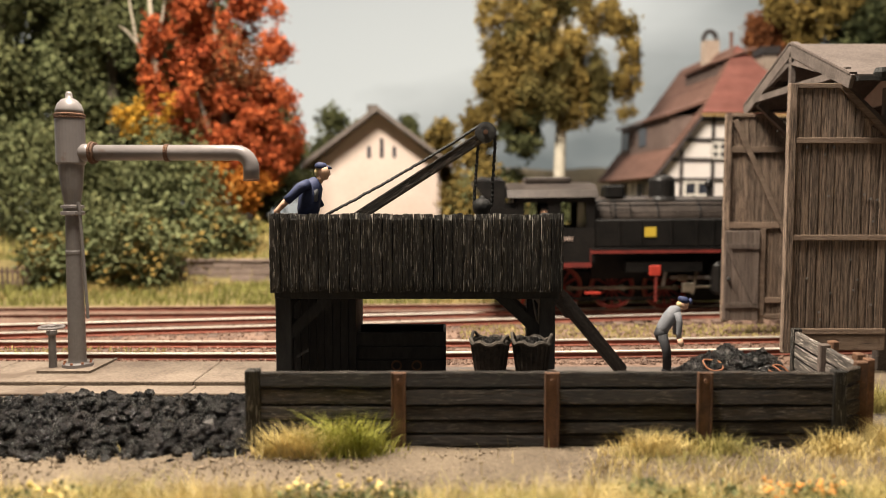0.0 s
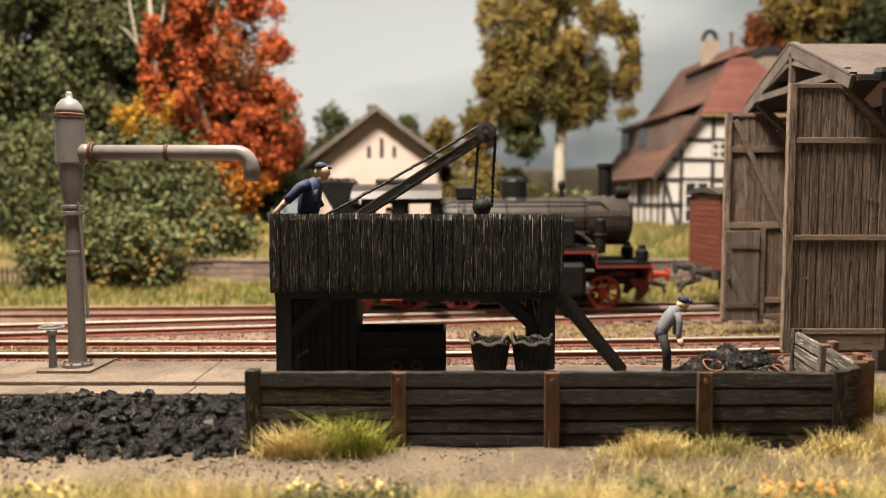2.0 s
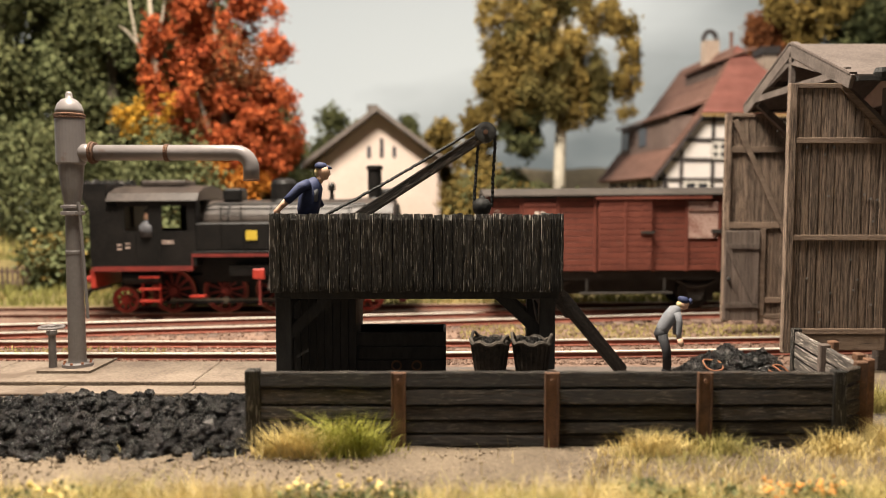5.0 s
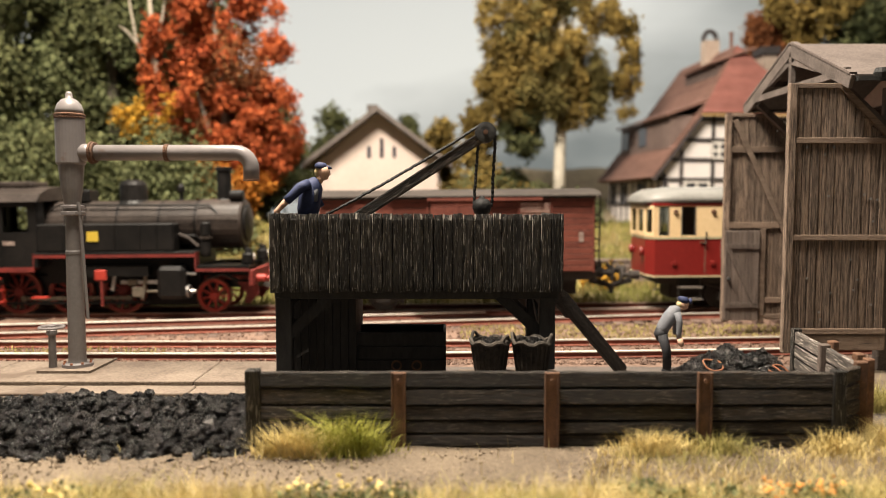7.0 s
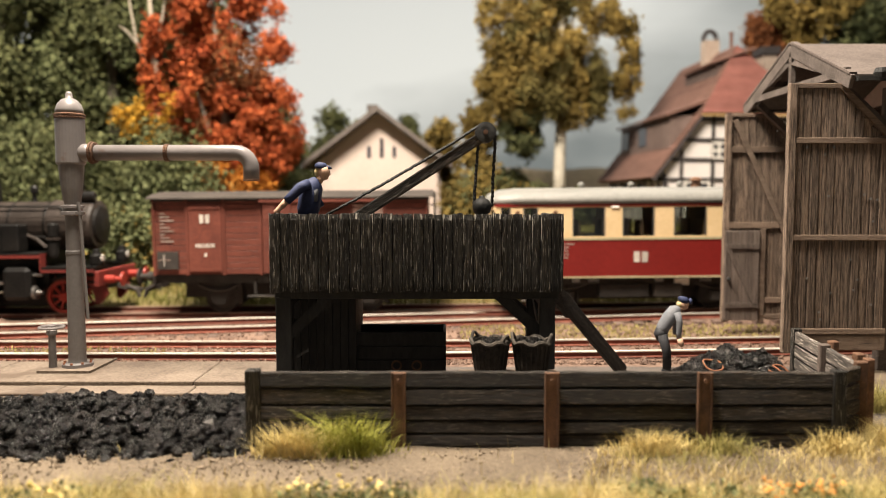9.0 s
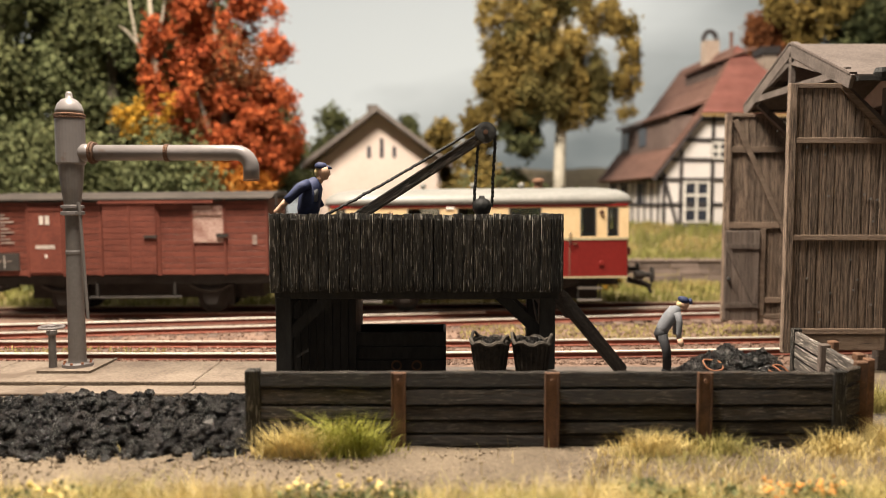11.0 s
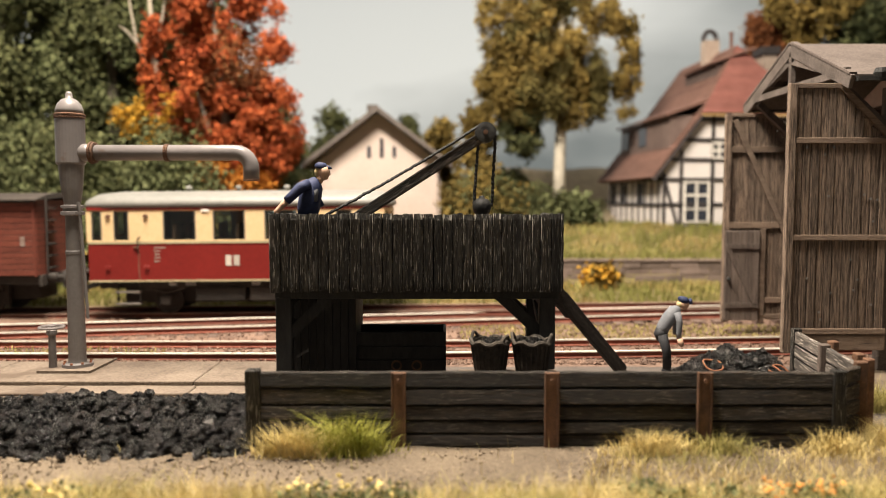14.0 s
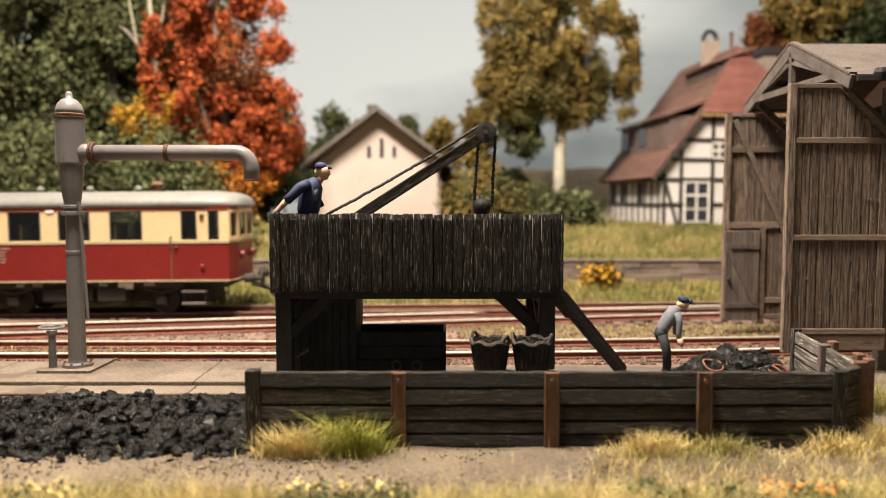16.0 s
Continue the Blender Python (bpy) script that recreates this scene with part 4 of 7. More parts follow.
# ---- engine shed ----
def door_leaf(name, at, hand, label, wicket=False):
    """A tall plank door leaf in the x-z plane; its free edge is at x = 0, its hinge at x = 2.25."""
    t = thing(name, at, label, "shed door", "open shed doors")
    rnd = random.Random(hand)
    W, H, cut = 2.28, 5.92, 1.05
    x = 0.17
    i = 0
    while x < W - 0.06:
        w = min(rnd.uniform(0.165, 0.21), W - 0.04 - x)
        top = H - 0.1 if x < 1.12 else H - 0.1 - (x + w / 2 - 1.12) * 1.0
        z0 = 0.06
        bm = box(x + 0.007, x + w - 0.007, -0.03 + rnd.uniform(-0.014, 0.01), 0.03, z0, top, 0.014, rough=0.006)
        part("plank", bm, M["brown_wood_z"], t)
        x += w
        i += 1
    f = M["brown_wood_x"]
    part("lining", prism([(0.1, 0.08), (W - 0.05, 0.08), (W - 0.05, H - 1.25), (1.15, H - 0.15), (0.1, H - 0.15)], 0.031, 0.05), M["black_wood"], t)
    part("stile", box(0, 0.17, -0.1, 0.06, 0, H, 0.015), M["brown_wood_z"], t)
    part("top_rail", box(0.17, 1.2, -0.075, 0.05, H - 0.11, H, 0.012), f, t)
    part("slanted_rail", beam((1.13, -0.03, H - 0.05), (W, -0.03, H - 0.05 - (W - 1.13)), 0.08, 0.13), f, t)
    if wicket:
        for z in (2.68, 4.82):
            part("rail", box(0.17, W, -0.09, -0.03, z, z + 0.17, 0.012), f, t)
        part("diagonal", beam((0.25, -0.11, H - 0.2), (W - 0.1, -0.11, 1.6), 0.05, 0.15, bevel=0.01), f, t)
        d = part("wicket_door", box(0.03, 1.02, -0.13, -0.06, 0.05, 2.62, 0.012), M["grey_wood"], t, "small grey wicket door let into the leaf")
        for k in range(5):
            part("plank", box(0.04 + k * 0.196, 0.04 + k * 0.196 + 0.185, -0.15, -0.12, 0.06, 2.6, 0.008), M["grey_wood"], d)
        for z in (0.42, 2.1):
            part("ledge", box(0.06, 1.0, -0.19, -0.15, z, z + 0.14, 0.01), M["grey_wood"], d)
        part("brace", beam((0.12, -0.17, 2.1), (0.92, -0.17, 0.5), 0.04, 0.12), M["grey_wood"], d)
        part("knob", turned([(0.03, -0.24), (0.06, -0.2), (0.03, -0.15)], 10, axis="Y", at=(0.13, 0, 1.25)), M["rope"], d)
        part("rail", box(1.2, W, -0.09, -0.03, 0.1, 0.22, 0.012), f, t)
        part("rail", box(1.2, W, -0.09, -0.03, 0.55, 0.7, 0.012), f, t)
        part("stile", box(1.05, 1.2, -0.1, -0.03, 0.0, 2.68, 0.012), f, t)
    else:
        for z in (0.42, 2.50, 4.62):
            part("rail", box(0.10, W, -0.09, -0.03, z, z + 0.13, 0.015), f, t)
        part("kick_board", box(0.17, W, -0.07, -0.03, 0.06, 0.4, 0.012), M["brown_wood_x"], t)
        for k in range(26):
            xx, zz = rnd.uniform(0.25, W - 0.1), rnd.uniform(0.6, H - 0.4)
            if xx > 1.1 and zz > H - 1.3:
                continue
            part("nail", turned([(0.03, -0.06), (0.02, -0.035)], 6, axis="Y", at=(xx, 0, zz)), M["steel"], t)
    return t


def build_shed():
    door_leaf("shed_door", (7.52, 16.4, 0.46), 3, "tall weathered brown plank shed door standing open")
    door_leaf("shed_door", (7.97, 21.2, 0.36), 8, "weathered brown shed door with wicket and diagonal brace", True)
    t = thing("engine_shed", (0, 0, 0), "small timber model engine shed with grey tar-paper roof", "engine shed")
    xa, xb = 9.95, 26.0
    for y in (16.75, 20.85):
        w = part("wall", box(xa, xb, y - 0.08, y + 0.08, 0, 6.35), M["brown_wood_z"], t)
        part("corner_post", box(xa - 0.12, xa + 0.12, y - 0.12, y + 0.12, 0, 6.35, 0.02), M["shed_beam"], w)
    part("back_wall", box(xb, xb + 0.15, 16.6, 21.0, 0, 7.4), M["brown_wood_z"], t)
    part("infill", prism([(16.75, 6.3), (20.85, 6.3), (18.8, 7.25)], 0, 0.1), M["plaster"], t, "pale boarded gable panel", at=(xa + 1.5, 0, 0), rot=(0, 0, 90))
    # roof slopes with overhang, gable boards and truss
    ridge = 7.72
    for s in (-1, 1):
        y_e = 18.8 + s * 2.8
        a, b = (18.8, ridge), (y_e, 6.52)
        th = 0.1
        bm = loft([(a[0], a[1]), (b[0], b[1]), (b[0], b[1] - th), (a[0], a[1] - th)], 8.72, 27)
        r = part("roof", bm, M["shed_roof"], t)
        part("barge_board", beam((8.68, a[0], a[1] - 0.16), (8.68, b[0], b[1] - 0.16), 0.09, 0.3, bevel=0.01), M["shed_beam"], r)
        part("gutter", beam((8.75, b[0] + s * 0.06, b[1] - 0.1), (27, b[0] + s * 0.06, b[1] - 0.1), 0.12, 0.1), M["rope"], r)
        part("roof_seam", beam((8.7, a[0] + s * 0.05, a[1] + 0.02), (8.7, b[0], b[1] + 0.02), 0.16, 0.05), M["shed_roof"], r)
        part("purlin", beam((8.72, 18.8 + s * 1.5, 6.95), (10.2, 18.8 + s * 1.5, 6.95), 0.16, 0.16), M["shed_beam"], t)
    part("tie_beam", beam((8.7, 16.2, 6.62), (8.7, 21.4, 6.62), 0.12, 0.16), M["shed_beam"], t)
    part("king_post", beam((8.7, 18.8, 6.6), (8.7, 18.8, 7.5), 0.12, 0.12), M["shed_beam"], t)
    for s in (-1, 1):
        part("strut", beam((8.7, 18.8 + s * 2.4, 6.55), (8.7, 18.8 - s * 0.2, 7.35), 0.1, 0.14), M["shed_beam"], t)
        part("bracket", beam((8.75, 18.8 + s * 2.05, 6.5), (9.95, 18.8 + s * 2.05, 5.4), 0.14, 0.16), M["shed_beam"], t)
    lamp = part("hook", turned([(0.1, 0), (0.14, 0.12), (0.1, 0.22)], 10, at=(9.25, 15.95, 6.42)), M["rope"], t)


# ---- houses ----
def casement(parent, x, y, z, w, h, rows=3, cols=2):
    """A window in a wall facing -y, lower corner at x, z."""
    g = part("window", box(x, x + w, y - 0.03, y + 0.05, z, z + h), M["glass"], parent, "small-paned window")
    fr = 0.09
    for a in (x, x + w - fr):
        part("frame", box(a, a + fr, y - 0.09, y - 0.03, z, z + h), M["sash"], g)
    for a in (z, z + h - fr):
        part("frame", box(x + fr, x + w - fr, y - 0.09, y - 0.03, a, a + fr), M["sash"], g)
    for c in range(1, cols):
        a = x + w * c / cols
        part("glazing_bar", box(a - 0.06, a + 0.06, y - 0.085, y - 0.03, z + fr, z + h - fr), M["sash"], g)
    for r in range(1, rows):
        a = z + h * r / rows
        part("glazing_bar", box(x + fr, x + w - fr, y - 0.08, y - 0.03, a - 0.05, a + 0.05), M["sash"], g)


def tile_rows(parent, a, b, c, d, n, mat, name="tile_course"):
    """Tile courses from the eave a-b up to the top edge d-c, each a little proud of the next."""
    a, b, c, d = (Vector(v) for v in (a, b, c, d))
    nrm = (b - a).cross(d - a).normalized()
    if nrm.z < 0:
        nrm = -nrm
    for i in range(n):
        u0, u1 = i / n, (i + 1.12) / n
        p = [a.lerp(d, u0), b.lerp(c, u0), b.lerp(c, min(u1, 1)), a.lerp(d, min(u1, 1))]
        lo, hi = nrm * 0.09, nrm * 0.03
        v = [p[0] + lo, p[1] + lo, p[2] + hi, p[3] + hi, p[0] - nrm * 0.02, p[1] - nrm * 0.02, p[2] - nrm * 0.02, p[3] - nrm * 0.02]
        link(name, v, [(0, 1, 2, 3), (7, 6, 5, 4), (0, 4, 5, 1), (1, 5, 6, 2), (2, 6, 7, 3), (3, 7, 4, 0)], mat, parent)


def build_timber_house():
    t = thing("timber_frame_house", (0.026, 35.26, 2.3), "half-timbered model house with white panels and red tiled roof", "house", rot=(0, 0, 4))
    x0, x1, cx, L, eave, hip, ridge = 10.55, 19.4, 15.0, 8.6, 2.78, 5.75, 9.3
    k = (ridge - eave) / (cx - (x0 - 0.3))
    xh0 = cx - (ridge - hip) / k
    xh1 = cx + (ridge - hip) / k
    g = part("gable_wall", prism([(x0, -0.8), (x1, -0.8), (x1, eave), (xh1, hip), (xh0, hip), (x0, eave)], 0, 0.25), M["white_panel"], t)
    part("side_wall", box(x0, x0 + 0.25, 0.25, L, -0.8, eave), M["white_panel"], t)
    part("side_wall", box(x1 - 0.25, x1, 0.25, L, -0.8, eave), M["white_panel"], t)
    part("back_wall", prism([(x0, -0.8), (x1, -0.8), (x1, eave), (xh1, hip), (xh0, hip), (x0, eave)], L, L + 0.2), M["white_panel"], t)
    tm = M["timber"]
    for z in (0.12, 1.22, 2.42, 3.38, 4.32, 5.3):
        ins = max(0, (z - eave) / k)
        part("timber_beam", box(x0 + ins, x1 - ins, -0.06, 0, z, z + 0.17), tm, g)
    for x in (x0 + 0.02, 11.4, 12.95, 13.9, 14.7, 15.5, 16.9):
        top = min(hip, eave + max(0, (min(x, 2 * cx - x) - x0)) * k)
        part("timber_post", box(x, x + 0.16, -0.05, 0, 0, top), tm, g)
    part("timber_brace", beam((10.7, -0.03, 2.4), (11.35, -0.03, 0.2), 0.05, 0.16), tm, g)
    casement(g, 11.62, 0, 0.42, 1.28, 2.0)
    casement(g, 12.95, 0, 3.5, 0.75, 0.8, 2, 2)
    casement(g, 14.1, 0, 0.3, 1.22, 2.0)
    # side wall timbering
    for i in range(9):
        part("timber_post", box(x0 - 0.05, x0, 0.3 + i * 0.98, 0.46 + i * 0.98, 0, eave), tm, t)
    for z in (0.1, 1.2, 2.45):
        part("timber_beam", box(x0 - 0.06, x0, 0, L, z, z + 0.17), tm, t)
    for y in (2.7, 5.6, 7.2):
        part("window", box(x0 - 0.08, x0, y, y + 0.8, 1.3, 2.35), M["glass"], t)
    # roof
    ex0, ex1 = x0 - 0.6, x1 + 0.6
    ez = eave - 0.2
    rf = part("roof", prism([(ex0, ez), (cx, ridge), (ex1, ez), (ex1 - 0.25, ez - 0.1), (cx, ridge - 0.25), (ex0 + 0.25, ez - 0.1)], 1.9, L + 0.4), M["tile_brown"], t)
    tile_rows(rf, (ex0, -0.35, ez), (ex0, L + 0.4, ez), (xh0, L + 0.4, hip), (xh0, -0.35, hip), 14, M["tile_brown"])
    tile_rows(rf, (xh0, -0.35, hip), (xh0, L + 0.4, hip), (cx, L + 0.4, ridge), (cx, 1.9, ridge), 12, M["tile_brown"])
    tile_rows(rf, (ex1, -0.35, ez), (ex1, L + 0.4, ez), (xh1, L + 0.4, hip), (xh1, -0.35, hip), 10, M["tile_red"])
    tile_rows(rf, (xh1, -0.35, hip), (xh1, L + 0.4, hip), (cx, L + 0.4, ridge), (cx, 1.9, ridge), 10, M["tile_red"])
    tile_rows(rf, (xh0 - 0.15, -0.4, hip - 0.1), (xh1 + 0.15, -0.4, hip - 0.1), (cx, 1.9, ridge), (cx, 1.9, ridge), 16, M["tile_red"])
    part("eave_board", box(xh0 - 0.1, xh1 + 0.1, -0.4, -0.3, hip - 0.22, hip - 0.1), M["yellow_wood"], rf)
    for s, xe in ((1, ex0), (-1, ex1)):
        xt = xh0 if s > 0 else xh1
        part("verge_board", beam((xe + 0.05 * s, -0.3, ez - 0.08), (xt, -0.3, hip - 0.1), 0.08, 0.22), tm, rf)
    # shed dormers on the long slope
    for y0, y1, zb, zt, lab in ((0.3, 7.9, 3.6, 5.6, "low"), (1.5, 5.4, 7.4, 8.35, "high")):
        xf = x0 - 0.3 + (zb - eave) / k + 0.15
        d = part("dormer", box(xf, xf + 1.8, y0, y1, zb, zt), M["dormer_wood"], rf, "brown boarded dormer")
        part("dormer_roof", beam((xf - 0.25, (y0 + y1) / 2, zt + 0.0), (xf + 1.9, (y0 + y1) / 2, zt + 0.75), y1 - y0 + 0.4, 0.1), M["tile_brown"], d)
        if lab == "low":
            for y in (3.6, 6.5):
                part("window", box(xf - 0.05, xf, y, y + 1.1, zb + 0.75, zt - 0.3), M["glass"], d)
            for y in [y0 + i * 0.42 for i in range(1, 18)]:
                part("cover_strip", box(xf - 0.03, xf, y - 0.03, y + 0.03, zb, zt), M["dormer_wood"], d)
    ch = part("chimney", box(cx - 0.62, cx + 0.12, 4.2, 4.9, ridge - 1.0, ridge + 0.75), M["chimney_plaster"], t, "pale plastered chimney with arched cap")
    pts = [(cx - 0.25 + 0.36 * math.cos(q * math.pi / 10), 4.6, ridge + 0.8 + 0.5 * math.sin(q * math.pi / 10)) for q in range(11)]
    part("chimney_cap", tube(pts, 0.13, 8), M["timber"], ch)
    part("stove_pipe", turned([(0.09, ridge - 0.6), (0.09, ridge + 0.75), (0.12, ridge + 0.77), (0.12, ridge + 0.9)], 10, at=(cx + 0.2, 3.0, 0)), M["tile_brown"], t)
    ch2 = part("chimney", box(16.5, 17.2, 2.0, 3.0, 6.5, 8.9), M["chimney_plaster"], t)
    part("chimney_cap", box(16.4, 17.3, 1.9, 3.1, 8.9, 9.3), M["timber"], ch2)


def build_white_house():
    t = thing("white_house", (-3.45, 40, 2.2), "plain cream plastered model house with grey gable roof", "house")
    w, eave, ridge, L = 3.15, 3.7, 6.5, 8
    part("gable_wall", prism([(-w, -1), (w, -1), (w, eave), (0, ridge - 0.25), (-w, eave)], 0, 0.3), M["plaster"], t)
    for s in (-1, 1):
        part("side_wall", box(s * w - 0.15, s * w + 0.15, 0.3, L, -1, eave), M["plaster"], t)
        a, b = (0, ridge), (s * 3.9, 3.55)
        r = part("roof", prism([a, b, (b[0], b[1] - 0.28), (0, ridge - 0.3)], -0.9, L + 0.5), M["roof_grey"], t)
        part("fascia", prism([(0, ridge + 0.02), (s * 3.95, 3.54), (s * 3.95, 3.3), (0, ridge - 0.26)], -0.98, -0.9), M["roof_grey"], r)
    part("back_wall", prism([(-w, -1), (w, -1), (w, eave), (0, ridge - 0.25), (-w, eave)], L - 0.3, L), M["plaster"], t)
    for x, z, h in ((-0.5, 3.85, 0.62), (0.18, 3.85, 1.05), (0.85, 3.85, 0.62)):
        part("window", box(x - 0.1, x + 0.1, -0.03, 0.1, z, z + h), M["glass"], t)
    ch = part("chimney", box(-0.9, -0.3, 3, 3.6, ridge - 0.6, ridge + 0.55), M["roof_grey"], t)


def build_retaining_wall():
    t = thing("wall_retaining", (0, WALL_Y, 0.25), "low retaining wall of weathered brown stone blocks", "retaining wall", kind="structure")
    part("core", box(-11.4, 30, 0.0, 0.3, -0.3, 1.05), M["stone"], t)
    rnd = random.Random(8)
    for r in range(4):
        x = -11.4 - rnd.uniform(0, 0.5)
        while x < 16:
            w = rnd.uniform(0.7, 1.3)
            part("stone", box(x + 0.015, x + w - 0.015, -0.07 + rnd.uniform(-0.025, 0.025), 0.0, r * 0.27 - 0.02, r * 0.27 + 0.235, 0.02), M["stone"], t)
            x += w
    x = -11.4
    while x < 16:
        part("coping", box(x, x + 1.35, -0.12, 0.34, 1.06, 1.16, 0.02), M["stone"], t)
        x += 1.37


# ---- plants ----
def leaves(centres, sizes, n, size, seed, shell=0.25):
    """Small bent leaf clumps spread through ellipsoids; returns vertices and faces."""
    rs = np.random.RandomState(seed)
    centres, sizes = np.array(centres, float), np.array(sizes, float)
    vol = sizes.prod(axis=1) ** 0.75
    which = rs.choice(len(centres), n, p=vol / vol.sum())
    d = rs.normal(size=(n, 3))
    d /= np.linalg.norm(d, axis=1)[:, None]
    r = shell + (1.05 - shell) * rs.rand(n) ** 0.6
    p = centres[which] + d * sizes[which] * r[:, None] + rs.normal(size=(n, 3)) * (size * 0.9 + sizes[which] * 0.2)
    a = rs.normal(size=(n, 3))
    a /= np.linalg.norm(a, axis=1)[:, None]
    b = np.cross(a, rs.normal(size=(n, 3)))
    b /= np.linalg.norm(b, axis=1)[:, None]
    c = np.cross(a, b)
    s = size * (0.5 + rs.rand(n))[:, None]
    quad = np.stack([p - a * s - b * s * 0.6, p + a * s - b * s * 0.6 + c * s * 0.3, p + a * s * 0.8 + b * s * 0.7, p - a * s * 0.9 + b * s * 0.6 + c * s * 0.4], 1).reshape(-1, 3)
    faces = np.arange(n * 4).reshape(-1, 4)
    return quad.tolist(), faces.tolist()


def tree(name, at, label, crowns, trunk, bark, seed, limbs=(), size=0.16):
    """crowns: (leaf material, blob centres, blob radii, count); trunk: points and radii."""
    t = thing(name, at, label, "tree")
    part("trunk", tube(trunk[0], trunk[1], 10), M[bark], t, smooth=True)
    for pts, radii in limbs:
        part("limb", tube(pts, radii, 7), M[bark], t, smooth=True)
    for i, (mat, centres, sizes, n) in enumerate(crowns):
        v, f = leaves(centres, sizes, n, size, seed + i)
        tagged(link("crown", v, f, LEAF[mat], t), kind="stuff")
    return t


def egg(rnd, cx, cz, w, h, depth, n, r, lean=0.0, taper=0.5):
    c, s = [], []
    while len(c) < n:
        x, y, z = rnd.uniform(-1, 1), rnd.uniform(-1, 1), rnd.uniform(-1, 1)
        k = 1 - taper * max(0, z) ** 1.5
        if x * x + y * y + z * z < 1 and abs(x) < k:
            q = rnd.uniform(*r)
            c.append((cx + x * w + lean * z, y * depth, cz + z * h))
            s.append((q * 0.9, q * 0.9, q * rnd.uniform(0.7, 1.4)))
    return c, s


def build_trees():
    rnd = random.Random(77)
    # dark green wood
    for i, (x, y, h, w) in enumerate(((-21.5, 37, 15, 3.6), (-17.2, 39, 17, 3.4), (-25.5, 40, 18, 4.2), (-14.0, 42, 15, 3.0), (-19.0, 44, 20, 4.0), (-11.0, 45, 8.0, 2.4))):
        c, s = egg(rnd, 0, h * 0.52, w, h * 0.46, w * 0.8, 90, (0.45, 0.95))
        c2, s2 = egg(rnd, 0, h * 0.45, w * 0.9, h * 0.36, w * 0.9, 40, (0.45, 0.9))
        tree("broadleaf_tree", (x, y, ground_height(x, y) - 0.05), "tall dark green broadleaf tree behind the meadow", [("green", c, s, 28000), ("midgreen", c2, s2, 6000)],
             ([(0, 0, -0.2), (0.1, 0, h * 0.3), (0.0, 0, h * 0.7)], [0.45, 0.32, 0.12]), "bark", 10 + i, size=0.1)
    # autumn tree
    c, s = egg(rnd, -0.75, 8.6, 3.5, 5.2, 2.0, 125, (0.22, 0.58), lean=-0.2, taper=0.15)
    c1, s1 = egg(rnd, 1.2, 5.0, 2.1, 2.4, 1.8, 36, (0.35, 0.7))
    c2, s2 = egg(rnd, -3.8, 5.6, 2.0, 1.9, 1.2, 40, (0.25, 0.5))
    c3, s3 = egg(rnd, -0.8, 2.6, 2.7, 1.9, 1.6, 34, (0.35, 0.65))
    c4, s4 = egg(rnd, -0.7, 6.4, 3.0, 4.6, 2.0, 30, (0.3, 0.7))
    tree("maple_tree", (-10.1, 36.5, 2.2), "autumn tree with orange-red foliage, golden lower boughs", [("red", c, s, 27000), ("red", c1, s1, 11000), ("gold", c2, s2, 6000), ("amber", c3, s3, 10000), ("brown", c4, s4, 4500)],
         ([(0, 0, -0.2), (-0.1, 0, 3), (-0.8, 0, 8), (-1, 0, 12)], [0.3, 0.24, 0.16, 0.05]), "bark", 40,
         [([(-0.1, 0, 3), (-1.2, -0.2, 5), (-1.8, -0.3, 7)], [0.14, 0.1, 0.04]), ([(-0.2, 0, 4), (1.2, 0, 5.5), (2.2, 0.2, 6.6)], [0.14, 0.09, 0.04])], size=0.075)
    # bare pale stems beside it
    t = thing("bare_tree", (-13.9, 36.0, 2.2), "pale bare forked stem among the green trees", "tree")
    part("trunk", tube([(0.3, 0, -0.2), (0.35, 0, 4), (0.2, 0, 7.5), (-0.1, 0, 12.5)], [0.2, 0.17, 0.14, 0.07], 9), M["pale_bark"], t, smooth=True)
    for pts in ([(0.2, 0, 7.0), (-0.7, 0, 9.2), (-1.2, 0, 12.5)], [(0.15, 0, 8.6), (0.6, 0, 10.4), (0.9, 0, 12.8)], [(-0.5, 0, 8.8), (-1.1, 0, 9.6), (-1.5, 0, 9.9)]):
        part("limb", tube(pts, [0.08, 0.06, 0.025], 7), M["pale_bark"], t, smooth=True)
    # tall olive tree
    c, s = egg(rnd, -1.4, 10.2, 3.1, 4.7, 2.0, 170, (0.22, 0.55), taper=0.0)
    c1, s1 = egg(rnd, -3.0, 7.6, 1.5, 2.6, 1.2, 60, (0.25, 0.55))
    c2, s2 = egg(rnd, 3.55, 8.4, 0.6, 3.0, 0.8, 44, (0.16, 0.34))
    c3, s3 = egg(rnd, -2.1, 5.6, 0.9, 2.2, 0.9, 30, (0.25, 0.5))
    c4, s4 = egg(rnd, 0.3, 7.2, 1.0, 1.9, 0.9, 26, (0.25, 0.5))
    # c6 and c5: darker leaf clumps that paint shade into the crown
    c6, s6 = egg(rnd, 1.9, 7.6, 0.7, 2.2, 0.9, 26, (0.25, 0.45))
    c7, s7 = egg(rnd, 2.6, 11.0, 1.3, 0.9, 0.8, 30, (0.18, 0.36))
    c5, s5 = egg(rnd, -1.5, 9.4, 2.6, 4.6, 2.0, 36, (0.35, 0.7))
